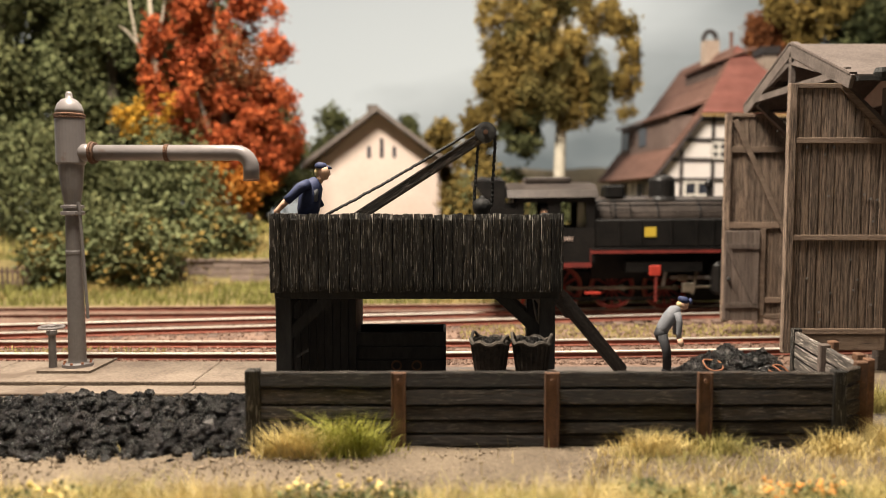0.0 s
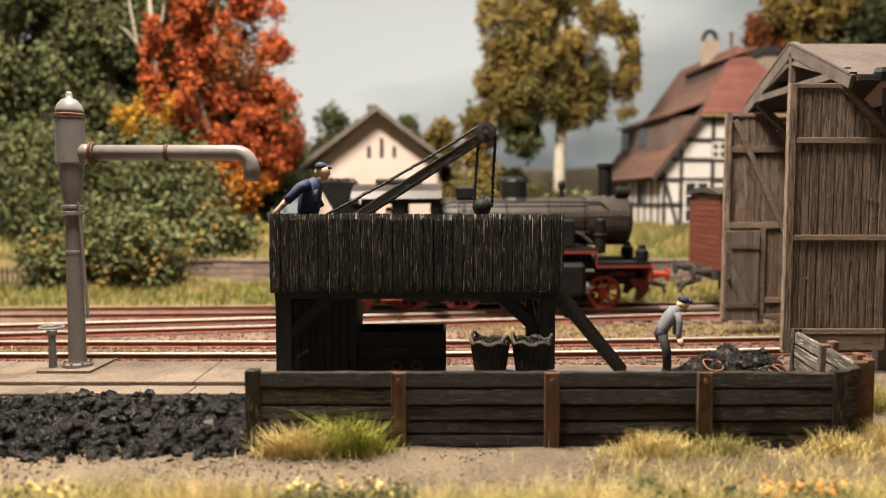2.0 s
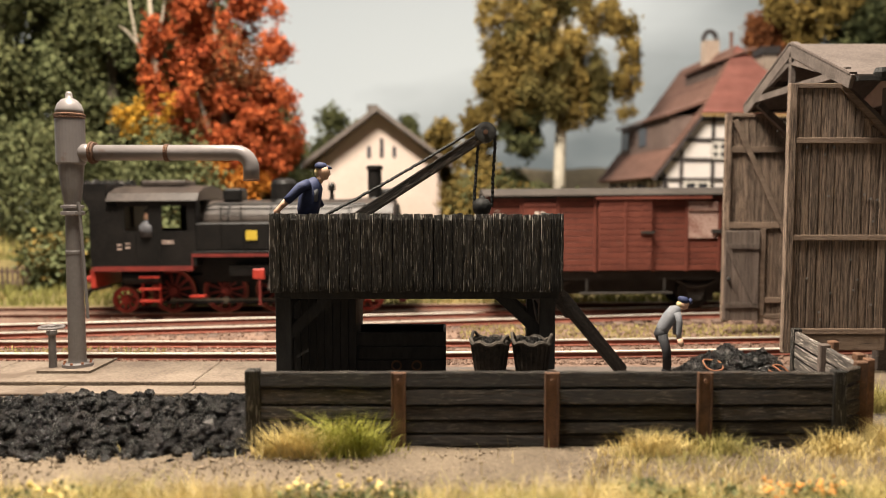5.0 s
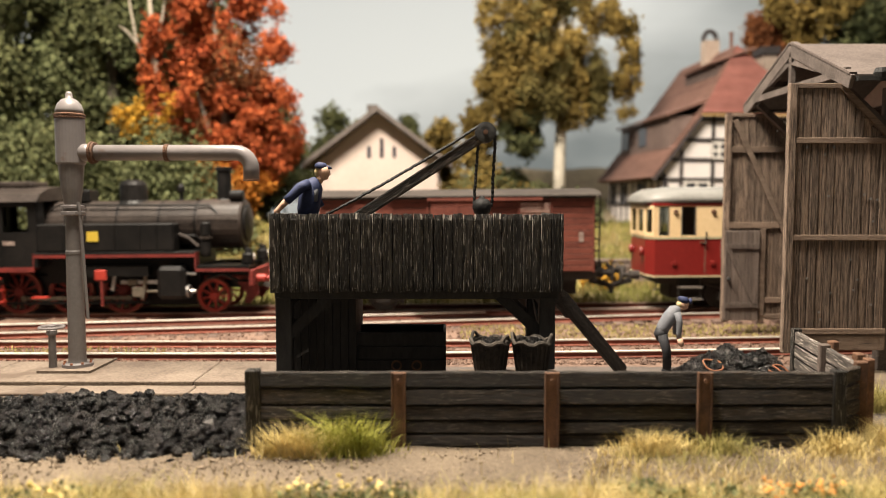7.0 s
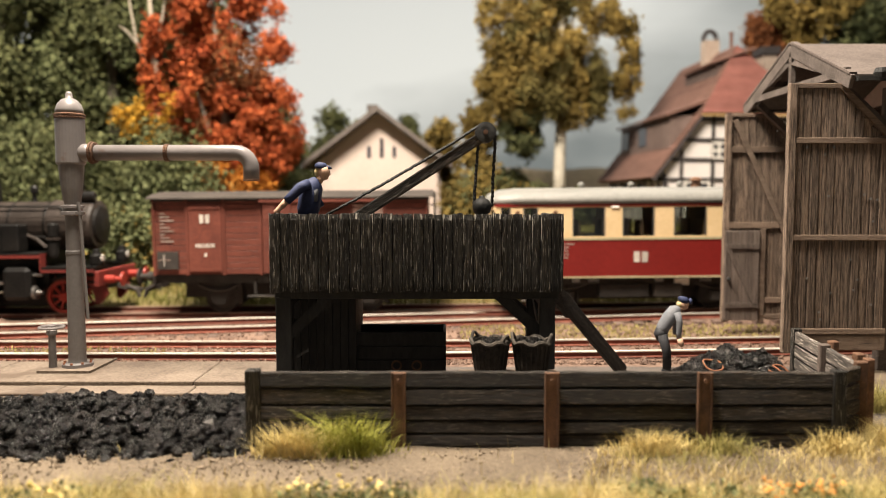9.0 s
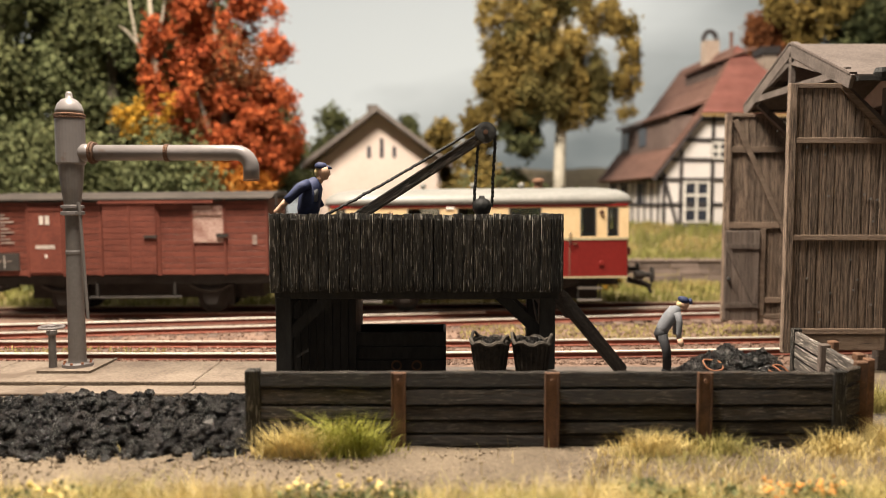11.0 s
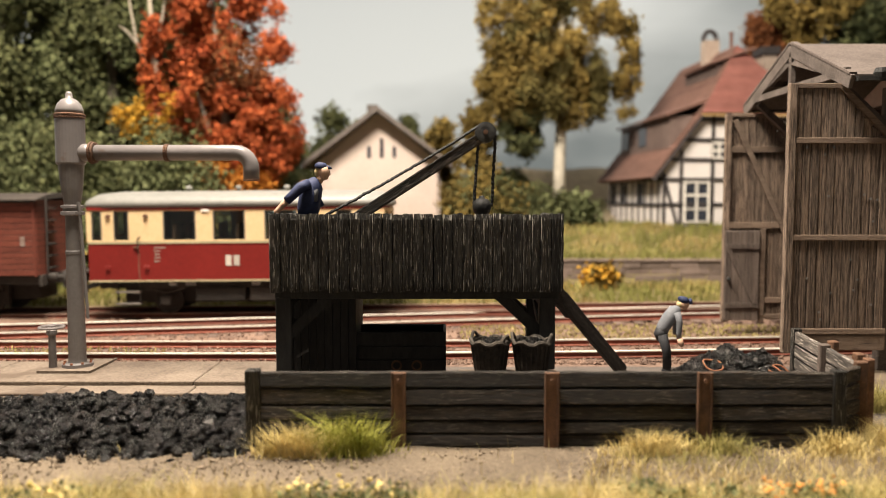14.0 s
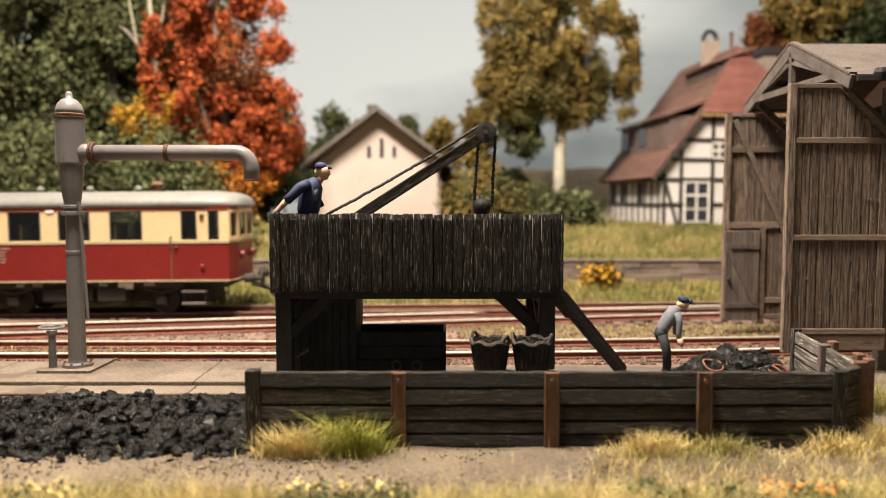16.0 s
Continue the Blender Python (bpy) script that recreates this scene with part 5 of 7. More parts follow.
    tree("birch_tree", (6.35, 40.5, 2.45), "tall birch with olive-gold autumn foliage, pale trunk", [("olive", c, s, 34000), ("olive", c1, s1, 9000), ("olive", c2, s2, 4600), ("green", c3, s3, 6500), ("olive", c4, s4, 4500), ("shade_olive", c5, s5, 10000), ("shade_olive", c6, s6, 4200), ("olive", c7, s7, 2600)],
         ([(0, 0, -0.2), (-0.05, 0, 3), (0.05, 0, 7), (0.0, 0, 13)], [0.40, 0.32, 0.26, 0.06]), "birch_bark", 60,
         [([(0, 0, 6), (1.2, 0.1, 9.0), (2.4, 0.2, 10.9), (3.5, 0.2, 10.2)], [0.1, 0.06, 0.035, 0.02]), ([(0, 0, 5.5), (-1.2, 0, 8), (-2.2, 0, 9)], [0.14, 0.1, 0.04])], size=0.07)
    # trees behind the shed
    for i, (x, y, z0, m, w, h) in enumerate(((20.6, 42, 12.4, "olive", 2.6, 2.6), (24.5, 44, 13.5, "olive", 3.0, 3.0), (19.4, 44, 10.6, "brown", 1.5, 1.2), (23.3, 41, 9.5, "green", 2.2, 2.5))):
        c, s = egg(rnd, 0, z0, w, h, w * 0.7, 60, (0.35, 0.7))
        tree("broadleaf_tree", (x, y, ground_height(x, y) - 0.05), "autumn tree rising behind the engine shed", [(m, c, s, 18000)], ([(0, 0, -0.2), (0.2, 0, 6), (0, 0, z0)], [0.35, 0.28, 0.1]), "bark", 80 + i, size=0.09)
    # distant small trees
    for i, (x, y, h, w, m) in enumerate(((-7.1, 50, 8.3, 1.0, "green"), (-5.9, 51, 7.5, 0.8, "midgreen"), (-8.6, 52, 6.3, 1.8, "green"), (-2.5, 52, 8.3, 0.55, "green"), (0.0, 47, 6.2, 0.95, "olive"), (2.2, 46, 6.0, 0.85, "olive"), (1.5, 43, 3.4, 1.5, "olive"), (4.4, 44, 2.0, 1.4, "green"))):
        c, s = egg(rnd, 0, h * 0.55, w, h * 0.42, w, 14, (0.3 * w + 0.1, 0.5 * w + 0.15))
        tree("small_tree", (x, y, ground_height(x, y) - 0.05), "small distant green and olive tree", [(m, c, s, 2200)], ([(0, 0, -0.2), (0, 0, h * 0.6)], [0.14, 0.06]), "bark", 100 + i, size=0.15)


def bush(at, w, h, d, mats, n, seed, label):
    rnd = random.Random(seed)
    t = thing("bush", at, label, "bush")
    for i, (m, share) in enumerate(mats):
        c, s = egg(rnd, 0, h * 0.5, w, h * 0.5, d, 16, (0.25 * h, 0.42 * h))
        v, f = leaves(c, s, int(n * share), 0.085, seed + i)
        tagged(link("foliage", v, f, LEAF[m], t), kind="stuff")
    for k in range(4):
        a = k * 1.6
        part("stem", tube([(0, 0, -0.1), (0.3 * w * math.cos(a), 0.3 * d * math.sin(a), h * 0.6)], [0.05, 0.02], 5), M["bark"], t)


def build_bushes():
    g = ground_height
    for i, (x, y, w, h, d, ms) in enumerate((
            (-12.4, 29.4, 2.4, 2.6, 1.2, (("midgreen", 0.9), ("olive", 0.1))),
            (-15.8, 31.5, 1.5, 2.4, 1.0, (("green", 0.7), ("midgreen", 0.3))),
            (-15.8, 29.7, 0.65, 1.9, 0.7, (("olive", 0.45), ("midgreen", 0.55))),
            (-9.6, 31.8, 1.7, 1.7, 0.9, (("midgreen", 0.8), ("olive", 0.2))),
            (-13.0, 34.0, 2.6, 4.0, 1.4, (("midgreen", 0.6), ("green", 0.4))),
            (-17.5, 34.0, 3.0, 4.6, 1.4, (("green", 0.8), ("midgreen", 0.2))),
            (6.0, 36.6, 1.5, 1.5, 0.9, (("midgreen", 0.6), ("green", 0.4))),
            (4.0, 39.0, 1.5, 1.8, 1.0, (("green", 0.9), ("olive", 0.1))),
            (1.6, 38.5, 1.3, 2.3, 1.0, (("midgreen", 0.3), ("olive", 0.7))),
            (6.3, 29.5, 0.6, 0.85, 0.5, (("gold", 0.5), ("olive", 0.5))))):
        bush((x, y, g(x, y) - 0.05), w, h, d, ms, int(1500 + 900 * w * h), 200 + 5 * i, "small golden autumn bush before the wall" if h < 1 else "leafy green bush at the meadow edge")


def blades(spots, seed, spread=0.35):
    """Grass blades; spots are (x, y, z, height, width)."""
    rs = np.random.RandomState(seed)
    s = np.array(spots, float)
    n = len(s)
    a = rs.rand(n) * 6.283
    lean = spread * rs.rand(n)[:, None] * s[:, 3:4]
    la = rs.rand(n) * 6.283
    ld = np.stack([np.cos(la), np.sin(la), np.zeros(n)], 1)
    side = np.stack([np.cos(a), np.sin(a), np.zeros(n)], 1) * s[:, 4:5] * 0.5
    up = np.array([0, 0, 1.0]) * s[:, 3:4]
    p = s[:, :3]
    v = np.stack([p - side, p + side, p + up * 0.55 + ld * lean * 0.35 + side * 0.8, p + up * 0.55 + ld * lean * 0.35 - side * 0.8, p + up + ld * lean], 1).reshape(-1, 3)
    k = np.arange(n) * 5
    f = np.stack([k, k + 1, k + 2, k + 3], 1).tolist() + np.stack([k + 3, k + 2, k + 4], 1).tolist()
    return v.tolist(), f


def grass_patch(name, label, mat, spots, seed, spread=0.6):
    v, f = blades(spots, seed, spread)
    return tagged(link(name, v, f, LEAF[mat]), label, "grass", kind="stuff")


def density(x, y):
    return 0.5 + 0.5 * noise.noise((x * 0.55, y * 0.9, 2))


def build_grass():
    rnd = random.Random(9)
    near = {"straw": [], "drygreen": []}
    # tall verge close to the camera
    for _ in range(26000):
        x, y = rnd.uniform(-7, 7.5), rnd.uniform(7.6, 9.45)
        if rnd.random() > 0.35 + 1.0 * density(x * 1.3, y):
            continue
        top = 0.16 + 0.36 * density(x * 1.1 + 3, 4)
        near["drygreen" if noise.noise((x * 1.1, y, 8)) > 0.12 else "straw"].append((x, y, ground_height(x, y) - 0.01, top * rnd.uniform(0.5, 1.2) * (1.25 if y < 8.7 else 0.8), rnd.uniform(0.006, 0.011)))
    # shorter growth towards the pen and beside it
    for _ in range(22000):
        x, y = rnd.uniform(-6, 8.4), rnd.uniform(9.2, 11.9)
        edge = 9.55 + 0.35 * noise.noise((x * 0.8, 1, 0)) + (1.5 * min(1, max(0, (x - 1.6) / 0.8))) + (1.0 if x > 6.7 else 0)
        if (y > edge and rnd.random() > 0.012) or rnd.random() > density(x, y) + 0.1:
            continue
        near["drygreen" if noise.noise((x * 0.9, y * 0.9, 6)) > 0.2 else "straw"].append((x, y, ground_height(x, y) - 0.01, rnd.uniform(0.08, 0.30), rnd.uniform(0.007, 0.012)))
    grass_patch("straw_grass", "dry straw-coloured grass along the front of the yard", "straw", near["straw"], 1, 1.3)
    grass_patch("green_grass", "dry green grass among the straw tufts", "drygreen", near["drygreen"], 2, 1.3)
    # tufts against the pen
    for i, (x, y, n, w, h, m, lab) in enumerate((
            (-1.45, 11.1, 1100, 0.62, 0.7, "fresh", "fresh green grass tuft against the plank pen"),
            (-2.25, 11.05, 1000, 0.6, 0.5, "straw", "pale straw tuft against the plank pen"),
            (-1.9, 11.15, 260, 0.6, 0.5, "drygreen", "dry green tuft against the plank pen"),
            (3.2, 11.1, 700, 0.7, 0.4, "straw", "pale straw tuft against the plank pen"),
            (4.2, 11.15, 420, 0.6, 0.36, "drygreen", "dry green tuft against the plank pen"),
            (6.0, 11.1, 500, 0.6, 0.42, "straw", "pale straw tuft against the plank pen"),
            (7.2, 11.5, 800, 0.7, 0.5, "straw", "pale straw tuft beside the pen corner"),
            (7.9, 13.4, 800, 0.7, 0.6, "drygreen", "dry green tuft beside the pen corner"))):
        sp = []
        for _ in range(n):
            dx = rnd.gauss(0, w * 0.5)
            sp.append((x + dx, y + rnd.gauss(0, 0.1), -0.01, h * rnd.uniform(0.45, 1.1) * max(0.35, 1 - (dx / w) ** 2 * 0.5), rnd.uniform(0.007, 0.014)))
        tagged(grass_patch("grass_tuft", lab, m, sp, 20 + i, 1.5), group="grass tufts")
    # meadow beyond the tracks
    far = {"meadow_straw": [], "meadow_green": [], "drygreen": []}
    for _ in range(42000):
        x, y = rnd.uniform(-24, 17), rnd.uniform(26.2, 38)
        q = noise.noise((x * 0.35, y * 0.5, 7))
        m = "meadow_green" if q > -0.05 else ("meadow_straw" if q > -0.35 else "drygreen")
        if rnd.random() < 0.3:
            m = "meadow_green"
        far[m].append((x, y, ground_height(x, y) - 0.02, rnd.uniform(0.12, 0.42), rnd.uniform(0.03, 0.06)))
    for i, m in enumerate(far):
        grass_patch("meadow_grass", {"meadow_straw": "dry straw meadow grass", "drygreen": "faded green meadow grass", "meadow_green": "soft green meadow grass"}[m] + " beyond the tracks", m, far[m], 50 + i, 0.5)
    # verge between the tracks
    verge = [(rnd.uniform(0.5, 11), rnd.uniform(20.0, 22.6), 0, rnd.uniform(0.04, 0.12), 0.03) for _ in range(3500)]
    verge += [(rnd.uniform(-12.5, -7), rnd.uniform(17.9, 18.9), 0.02, rnd.uniform(0.04, 0.14), 0.025) for _ in range(500)]
    grass_patch("verge_grass", "short yellow-green grass between the tracks", "drygreen", verge, 60)


def build_flowers():
    rnd = random.Random(21)
    for i, (x, y, w, m, n) in enumerate(((-1.2, 9.15, 0.75, "blossom", 22), (4.6, 9.1, 0.6, "orange_blossom", 30), (3.1, 9.2, 0.7, None, 0), (-4.9, 8.95, 0.4, "blossom", 16))):
        t = thing("wildflowers", (x, y, 0), "low leafy plant with small blossoms in the straw grass" if m else "low leafy weed in the straw grass", "wildflowers", "wildflowers")
        c = [(rnd.uniform(-w, w), rnd.uniform(-0.2, 0.2), 0.12) for _ in range(14)]
        v, f = leaves(c, [(0.16, 0.14, 0.12)] * 14, 700, 0.026, 300 + i)
        tagged(link("foliage", v, f, LEAF["midgreen"], t), kind="stuff")
        if m:
            tops = [(rnd.uniform(-w, w), rnd.uniform(-0.2, 0.2), rnd.uniform(0.2, 0.34), rnd.uniform(0.022, 0.04)) for _ in range(n)]
            tagged(lumps("blossoms", tops, LEAF[m], t, 310 + i), kind="stuff")
    tw = thing("twig", (-0.9, 9.25, 0), "dark bent twig among the straw grass", "twig")
    part("stem", tube([(0.25, 0, 0), (0.05, 0, 0.16), (-0.12, 0, 0.36)], [0.03, 0.02, 0.012], 6), M["bark"], tw)
    # stones of the front path
    sp = [(rnd.uniform(-7, 7), rnd.uniform(9.3, 11.4), 0.01, rnd.uniform(0.008, 0.028)) for _ in range(2600)]
    tagged(lumps("gravel", sp, M["pebble"], None, 320), "fine brown gravel on the yard path", "gravel", kind="stuff")
    sp = [(rnd.uniform(-13, 10.5), rnd.choice([rnd.uniform(17.2, 17.6), rnd.uniform(17.7, 19.6), rnd.uniform(19.6, 24)]), 0.02, rnd.uniform(0.02, 0.055)) for _ in range(5200)]
    tagged(lumps("ballast_stones", sp, M["ballast"], None, 321), "rusty brown ballast stones between the rails", "ballast", kind="stuff")


def build_left_fence():
    t = thing("picket_fence", (-19.3, 29.0, 0.28), "low dark picket fence at the wood edge", "fence")
    for i in range(22):
        part("picket", box(-1.2 + i * 0.2, -1.2 + i * 0.2 + 0.09, -0.03, 0.03, 0, 0.95 + random.uniform(-0.06, 0.05), 0.01), M["sleeper"], t)
    for z in (0.25, 0.7):
        part("rail", box(-1.25, 3.2, 0.03, 0.08, z, z + 0.09), M["sleeper"], t)


# ---- the train ----
VS = 1.055                     # the vehicles are a little over scale
M["yellow_wood"] = material("ochre_board", (0.42, 0.27, 0.12), (0.55, 0.37, 0.18), 1, 0.8)


def wheel(parent, name, x, r, mat, y=-0.72, spokes=0):
    """A railway wheel that turns about its own axle; the pair and its axle are one part."""
    bm = bmesh.new()
    turned([(0.07, -0.7), (0.07, 0.7)], 8, bm, "Y")
    ob = part(name, bm, M[mat], parent, at=(x, 0, r))
    ob["radius"] = r
    for s in (-1, 1):
        c = s * 0.72
        if spokes:
            rim, tyre = bmesh.new(), bmesh.new()
            turned_ring(rim, r - 0.12, r - 0.02, 0.05, 28, c)
            part("rim", rim, M[mat], ob)
            turned_ring(tyre, r - 0.035, r + 0.004, 0.066, 28, c)
            part("tyre", tyre, M["rail_side"], ob, "rusty tyre")
            part("hub", turned([(0.11, c - 0.09), (0.15, c - 0.07), (0.15, c + 0.07), (0.11, c + 0.09)], 12, axis="Y"), M[mat], ob)
            for k in range(spokes):
                a = 2 * math.pi * k / spokes
                part("spoke", beam((0.1 * math.cos(a), c, 0.1 * math.sin(a)), ((r - 0.07) * math.cos(a), c, (r - 0.07) * math.sin(a)), 0.06, 0.06), M[mat], ob)
        else:
            part("disc", turned([(r * 0.3, c - 0.09), (r * 0.35, c - 0.06), (r * 0.8, c - 0.03), (r * 0.82, c - 0.065), (r, c - 0.065), (r, c + 0.065), (r * 0.35, c + 0.06)], 26, axis="Y"), M[mat], ob)
    return ob


def turned_ring(bm, r0, r1, w, seg, y):
    rings = []
    for r, yy in ((r0, y - w), (r1, y - w), (r1, y + w), (r0, y + w)):
        rings.append([bm.verts.new((math.cos(2 * math.pi * k / seg) * r, yy, math.sin(2 * math.pi * k / seg) * r)) for k in range(seg)])
    for i in range(4):
        a, b = rings[i], rings[(i + 1) % 4]
        for k in range(seg):
            bm.faces.new((a[k], b[k], b[(k + 1) % seg], a[(k + 1) % seg]))


def buffers(parent, x, s, z=1.05, colour="wagon_dark"):
    for y in (-0.87, 0.87):
        b = part("buffer", turned([(0.12, 0), (0.12, s * 0.28), (0.07, s * 0.3), (0.07, s * 0.5), (0.22, s * 0.52), (0.2, s * 0.57)] if s > 0 else [(0.2, s * 0.57), (0.22, s * 0.52), (0.07, s * 0.5), (0.07, s * 0.3), (0.12, s * 0.28), (0.12, 0)], 14, axis="X", at=(x, y, z)), M[colour], parent)
    part("coupling", beam((x, 0, 0.8), (x + s * 0.75, 0, 0.62), 0.14, 0.14), M["wagon_dark"], parent)
    part("coupling_hook", tube([(x + s * 0.35, -0.12, 0.78), (x + s * 0.62, -0.12, 0.66), (x + s * 0.72, -0.12, 0.42)], [0.06, 0.07, 0.05], 6), M["wagon_dark"], parent)


def build_loco():
    t = thing("steam_locomotive", (0, 0, 0), "black model tank steam locomotive with red wheels and beams", "locomotive")
    k, g, r = M["loco_black"], M["loco_grey"], M["loco_red"]
    part("boiler", turned([(0.7, -2.1), (0.74, -2.05), (0.74, 2.6), (0.78, 2.62), (0.78, 3.88), (0.74, 3.95), (0.3, 4.0)], 30, axis="X", at=(0, 0, 2.72)), g, t, smooth=False)
    for x in (-1.2, 0.1, 1.4, 2.5):
        part("boiler_band", turned([(0.75, x), (0.755, x + 0.01), (0.755, x + 0.06), (0.75, x + 0.07)], 30, axis="X", at=(0, 0, 2.72)), k, t)
    ch = part("chimney", turned([(0.3, 3.4), (0.22, 3.5), (0.22, 3.6), (0.22, 4.36), (0.26, 4.38), (0.26, 4.48), (0.2, 4.5)], 18, at=(3.28, 0, 0)), k, t)
    part("dome", turned([(0.5, 3.36), (0.42, 3.46), (0.41, 3.95), (0.36, 4.05), (0.2, 4.12)], 20, at=(0.42, 0, 0)), k, t, smooth=False)
    part("sand_box", box(-1.42, -0.82, -0.36, 0.36, 3.4, 3.82, 0.06), k, t)
    part("safety_valve", turned([(0.1, 3.4), (0.07, 3.5), (0.06, 3.7), (0.12, 3.75), (0.12, 3.88), (0.06, 3.98)], 10, at=(1.92, 0, 0)), k, t)
    part("smokebox_door", turned([(0.6, 3.97), (0.55, 4.04), (0.2, 4.1)], 24, axis="X", at=(0, 0, 2.72)), k, t)
    part("handrail", tube([(-1.4, -0.82, 2.98), (3.9, -0.84, 2.98)], 0.02, 6), M["loco_grey"], t)
    for x0, x1 in ((-1.35, -0.75),):
        part("tank_ladder", tube([(x0, -0.9, 2.85), (x0, -0.75, 3.3), (x1, -0.75, 3.3), (x1, -0.9, 2.85)], 0.025, 6), k, t)
    part("generator", turned([(0.14, -0.22), (0.17, -0.18), (0.17, 0.18), (0.14, 0.22)], 12, axis="X", at=(3.75, -0.3, 3.6)), k, t)
    for x in (2.95,):
        part("pump_ring", turned([(0.2, 2.3), (0.2, 2.36)], 12, at=(x, -0.95, 0)), g, t)
    part("steam_pipe", tube([(1.9, -0.78, 2.5), (2.4, -0.86, 2.3), (2.7, -0.9, 2.05)], 0.06, 8), g, t)
    for x in (2.95,):
        p = part("air_pump", turned([(0.15, 1.75), (0.17, 1.85), (0.17, 2.2), (0.1, 2.25), (0.1, 2.35), (0.16, 2.4), (0.16, 2.75), (0.1, 2.8)], 14, at=(x, -0.95, 0)), k, t)
    for s in (-1, 1):
        y0, y1 = sorted((s * 0.78, s * 1.36))
        tank = part("side_tank", box(-2.0, 2.1, y0, y1, 1.94, 2.78, 0.04), k, t)
        for x in [-1.9 + i * 0.25 for i in range(16)]:
            for z in (2.0, 2.7):
                part("rivet", box(x, x + 0.025, s * 1.36 - 0.012, s * 1.36 + 0.012, z, z + 0.025), k, tank)
    part("running_board", box(-2.05, 2.75, -1.4, 1.4, 1.86, 1.93, 0.01), k, t)
    part("firebox", box(-1.95, 2.7, -0.85, 0.85, 0.95, 1.86), k, t)
    part("cab_valance", box(-5.05, -2.05, -1.41, -1.37, 1.36, 1.5), M["loco_deep_red"], t, "dark red edge under the cab")
    for x in (-2.07, 2.75):
        part("board_end", box(x - 0.02, x + 0.02, -1.4, -1.1, 1.42, 1.9), M["loco_deep_red"], t)
    for s in (-1, 1):
        part("valance", box(-2.05, 2.75, s * 1.39 - 0.02, s * 1.39 + 0.02, 1.77, 1.86), M["loco_deep_red"], t, "dark red running board edge")
    part("front_platform", box(2.75, 4.36, -1.38, 1.38, 1.42, 1.5), k, t)
    part("front_valance", box(2.75, 4.36, -1.40, -1.34, 1.33, 1.42), M["loco_deep_red"], t, "red platform edge")
    part("frame", box(-4.6, 4.36, -0.5, 0.5, 0.75, 1.5), k, t, "sooty black main frame")
    part("inner_frame", box(-3.3, 2.9, -0.45, 0.45, 0.2, 0.78, 0.04), k, t)
    for q in (-1, 1):
        part("rail_guard", prism([(3.85, 0.95), (4.42, 0.95), (4.5, 0.6), (4.2, 0.28), (4.05, 0.3), (4.1, 0.62)], q * 0.78 - 0.06, q * 0.78 + 0.06), M["loco_deep_red"], t, "dark red rail guard under the beam")
        part("drain_pipe", tube([(3.0, q * 1.2, 1.1), (3.5, q * 1.22, 1.25), (3.95, q * 1.15, 1.05)], 0.045, 6), k, t)
    part("frame_edge", box(-4.4, 4.2, -0.53, -0.5, 1.0, 1.12), M["loco_deep_red"], t, "dark red frame edge")
    part("ash_pan", box(-3.4, -0.2, -0.62, 0.62, 0.4, 1.2, 0.05), k, t)
    part("brake_rigging", box(-3.2, 1.2, -0.95, -0.9, 0.32, 0.4), k, t)
    part("tank_bracket", box(-1.0, 1.3, -1.3, -1.0, 1.2, 1.5), k, t)
    part("front_beam", box(4.32, 4.46, -1.35, 1.35, 0.9, 1.36, 0.02), M["loco_deep_red"], t, "dark red front buffer beam")
    part("rear_beam", box(-5.15, -5.0, -1.35, 1.35, 0.85, 1.42, 0.02), r, t, "red rear buffer beam")
    buffers(t, 4.46, 1, 1.08, "loco_red")
    buffers(t, -5.15, -1, 1.08, "loco_red")
    # cab and bunker
    cab = thing_part("cab", t)
    for s in (-1, 1):
        y = s * 1.36
        a, b = y - 0.03, y + 0.03
        for x0, x1, z0, z1 in ((-5.1, -4.25, 1.5, 3.15), (-4.25, -1.95, 1.5, 2.55), (-4.25, -4.05, 2.55, 3.5), (-3.35, -2.95, 2.55, 3.3), (-2.2, -1.95, 2.55, 3.5), (-4.05, -2.2, 3.3, 3.5)):
            part("cab_sheet", box(x0, x1, a, b, z0, z1), k, cab)
    for x in (-4.25, -1.98):
        part("cab_end", box(x, x + 0.05, -1.33, 1.33, 1.5, 2.65), k, cab)
        for y0, y1 in ((-1.33, -0.95), (-0.35, 0.35), (0.95, 1.33)):
            part("cab_end", box(x, x + 0.05, y0, y1, 2.65, 3.5), k, cab)
    prof = [(-1.5, 3.45), (-1.3, 3.68), (-0.8, 3.85), (0, 3.92), (0.8, 3.85), (1.3, 3.68), (1.5, 3.45), (0, 3.5)]
    part("cab_roof", loft(prof, -4.55, -1.85), g, t)
    part("roof_vent", box(-3.9, -2.5, -0.5, 0.5, 3.88, 4.08, 0.05), g, t)
    part("bunker", box(-5.1, -4.25, -1.32, 1.32, 1.5, 3.3), k, t)
    fl = bmesh.new()
    lo = [fl.verts.new(v) for v in ((-5.1, -1.36, 3.15), (-4.6, -1.36, 3.15), (-4.6, 1.36, 3.15), (-5.1, 1.36, 3.15))]
    hi = [fl.verts.new(v) for v in ((-5.55, -1.36, 3.95), (-4.6, -1.36, 3.95), (-4.6, 1.36, 3.95), (-5.55, 1.36, 3.95))]
    for i in range(4):
        fl.faces.new((lo[i], lo[(i + 1) % 4], hi[(i + 1) % 4], hi[i]))
    fl.faces.new(hi)
    fl.faces.new(lo[::-1])
    part("bunker_top", fl, k, t)
    rnd = random.Random(3)
    lumps("coal_load", [(rnd.uniform(-5.4, -4.7), rnd.uniform(-1.2, 1.2), 3.97, rnd.uniform(0.08, 0.15)) for _ in range(90)], M["coal"], t, 8)
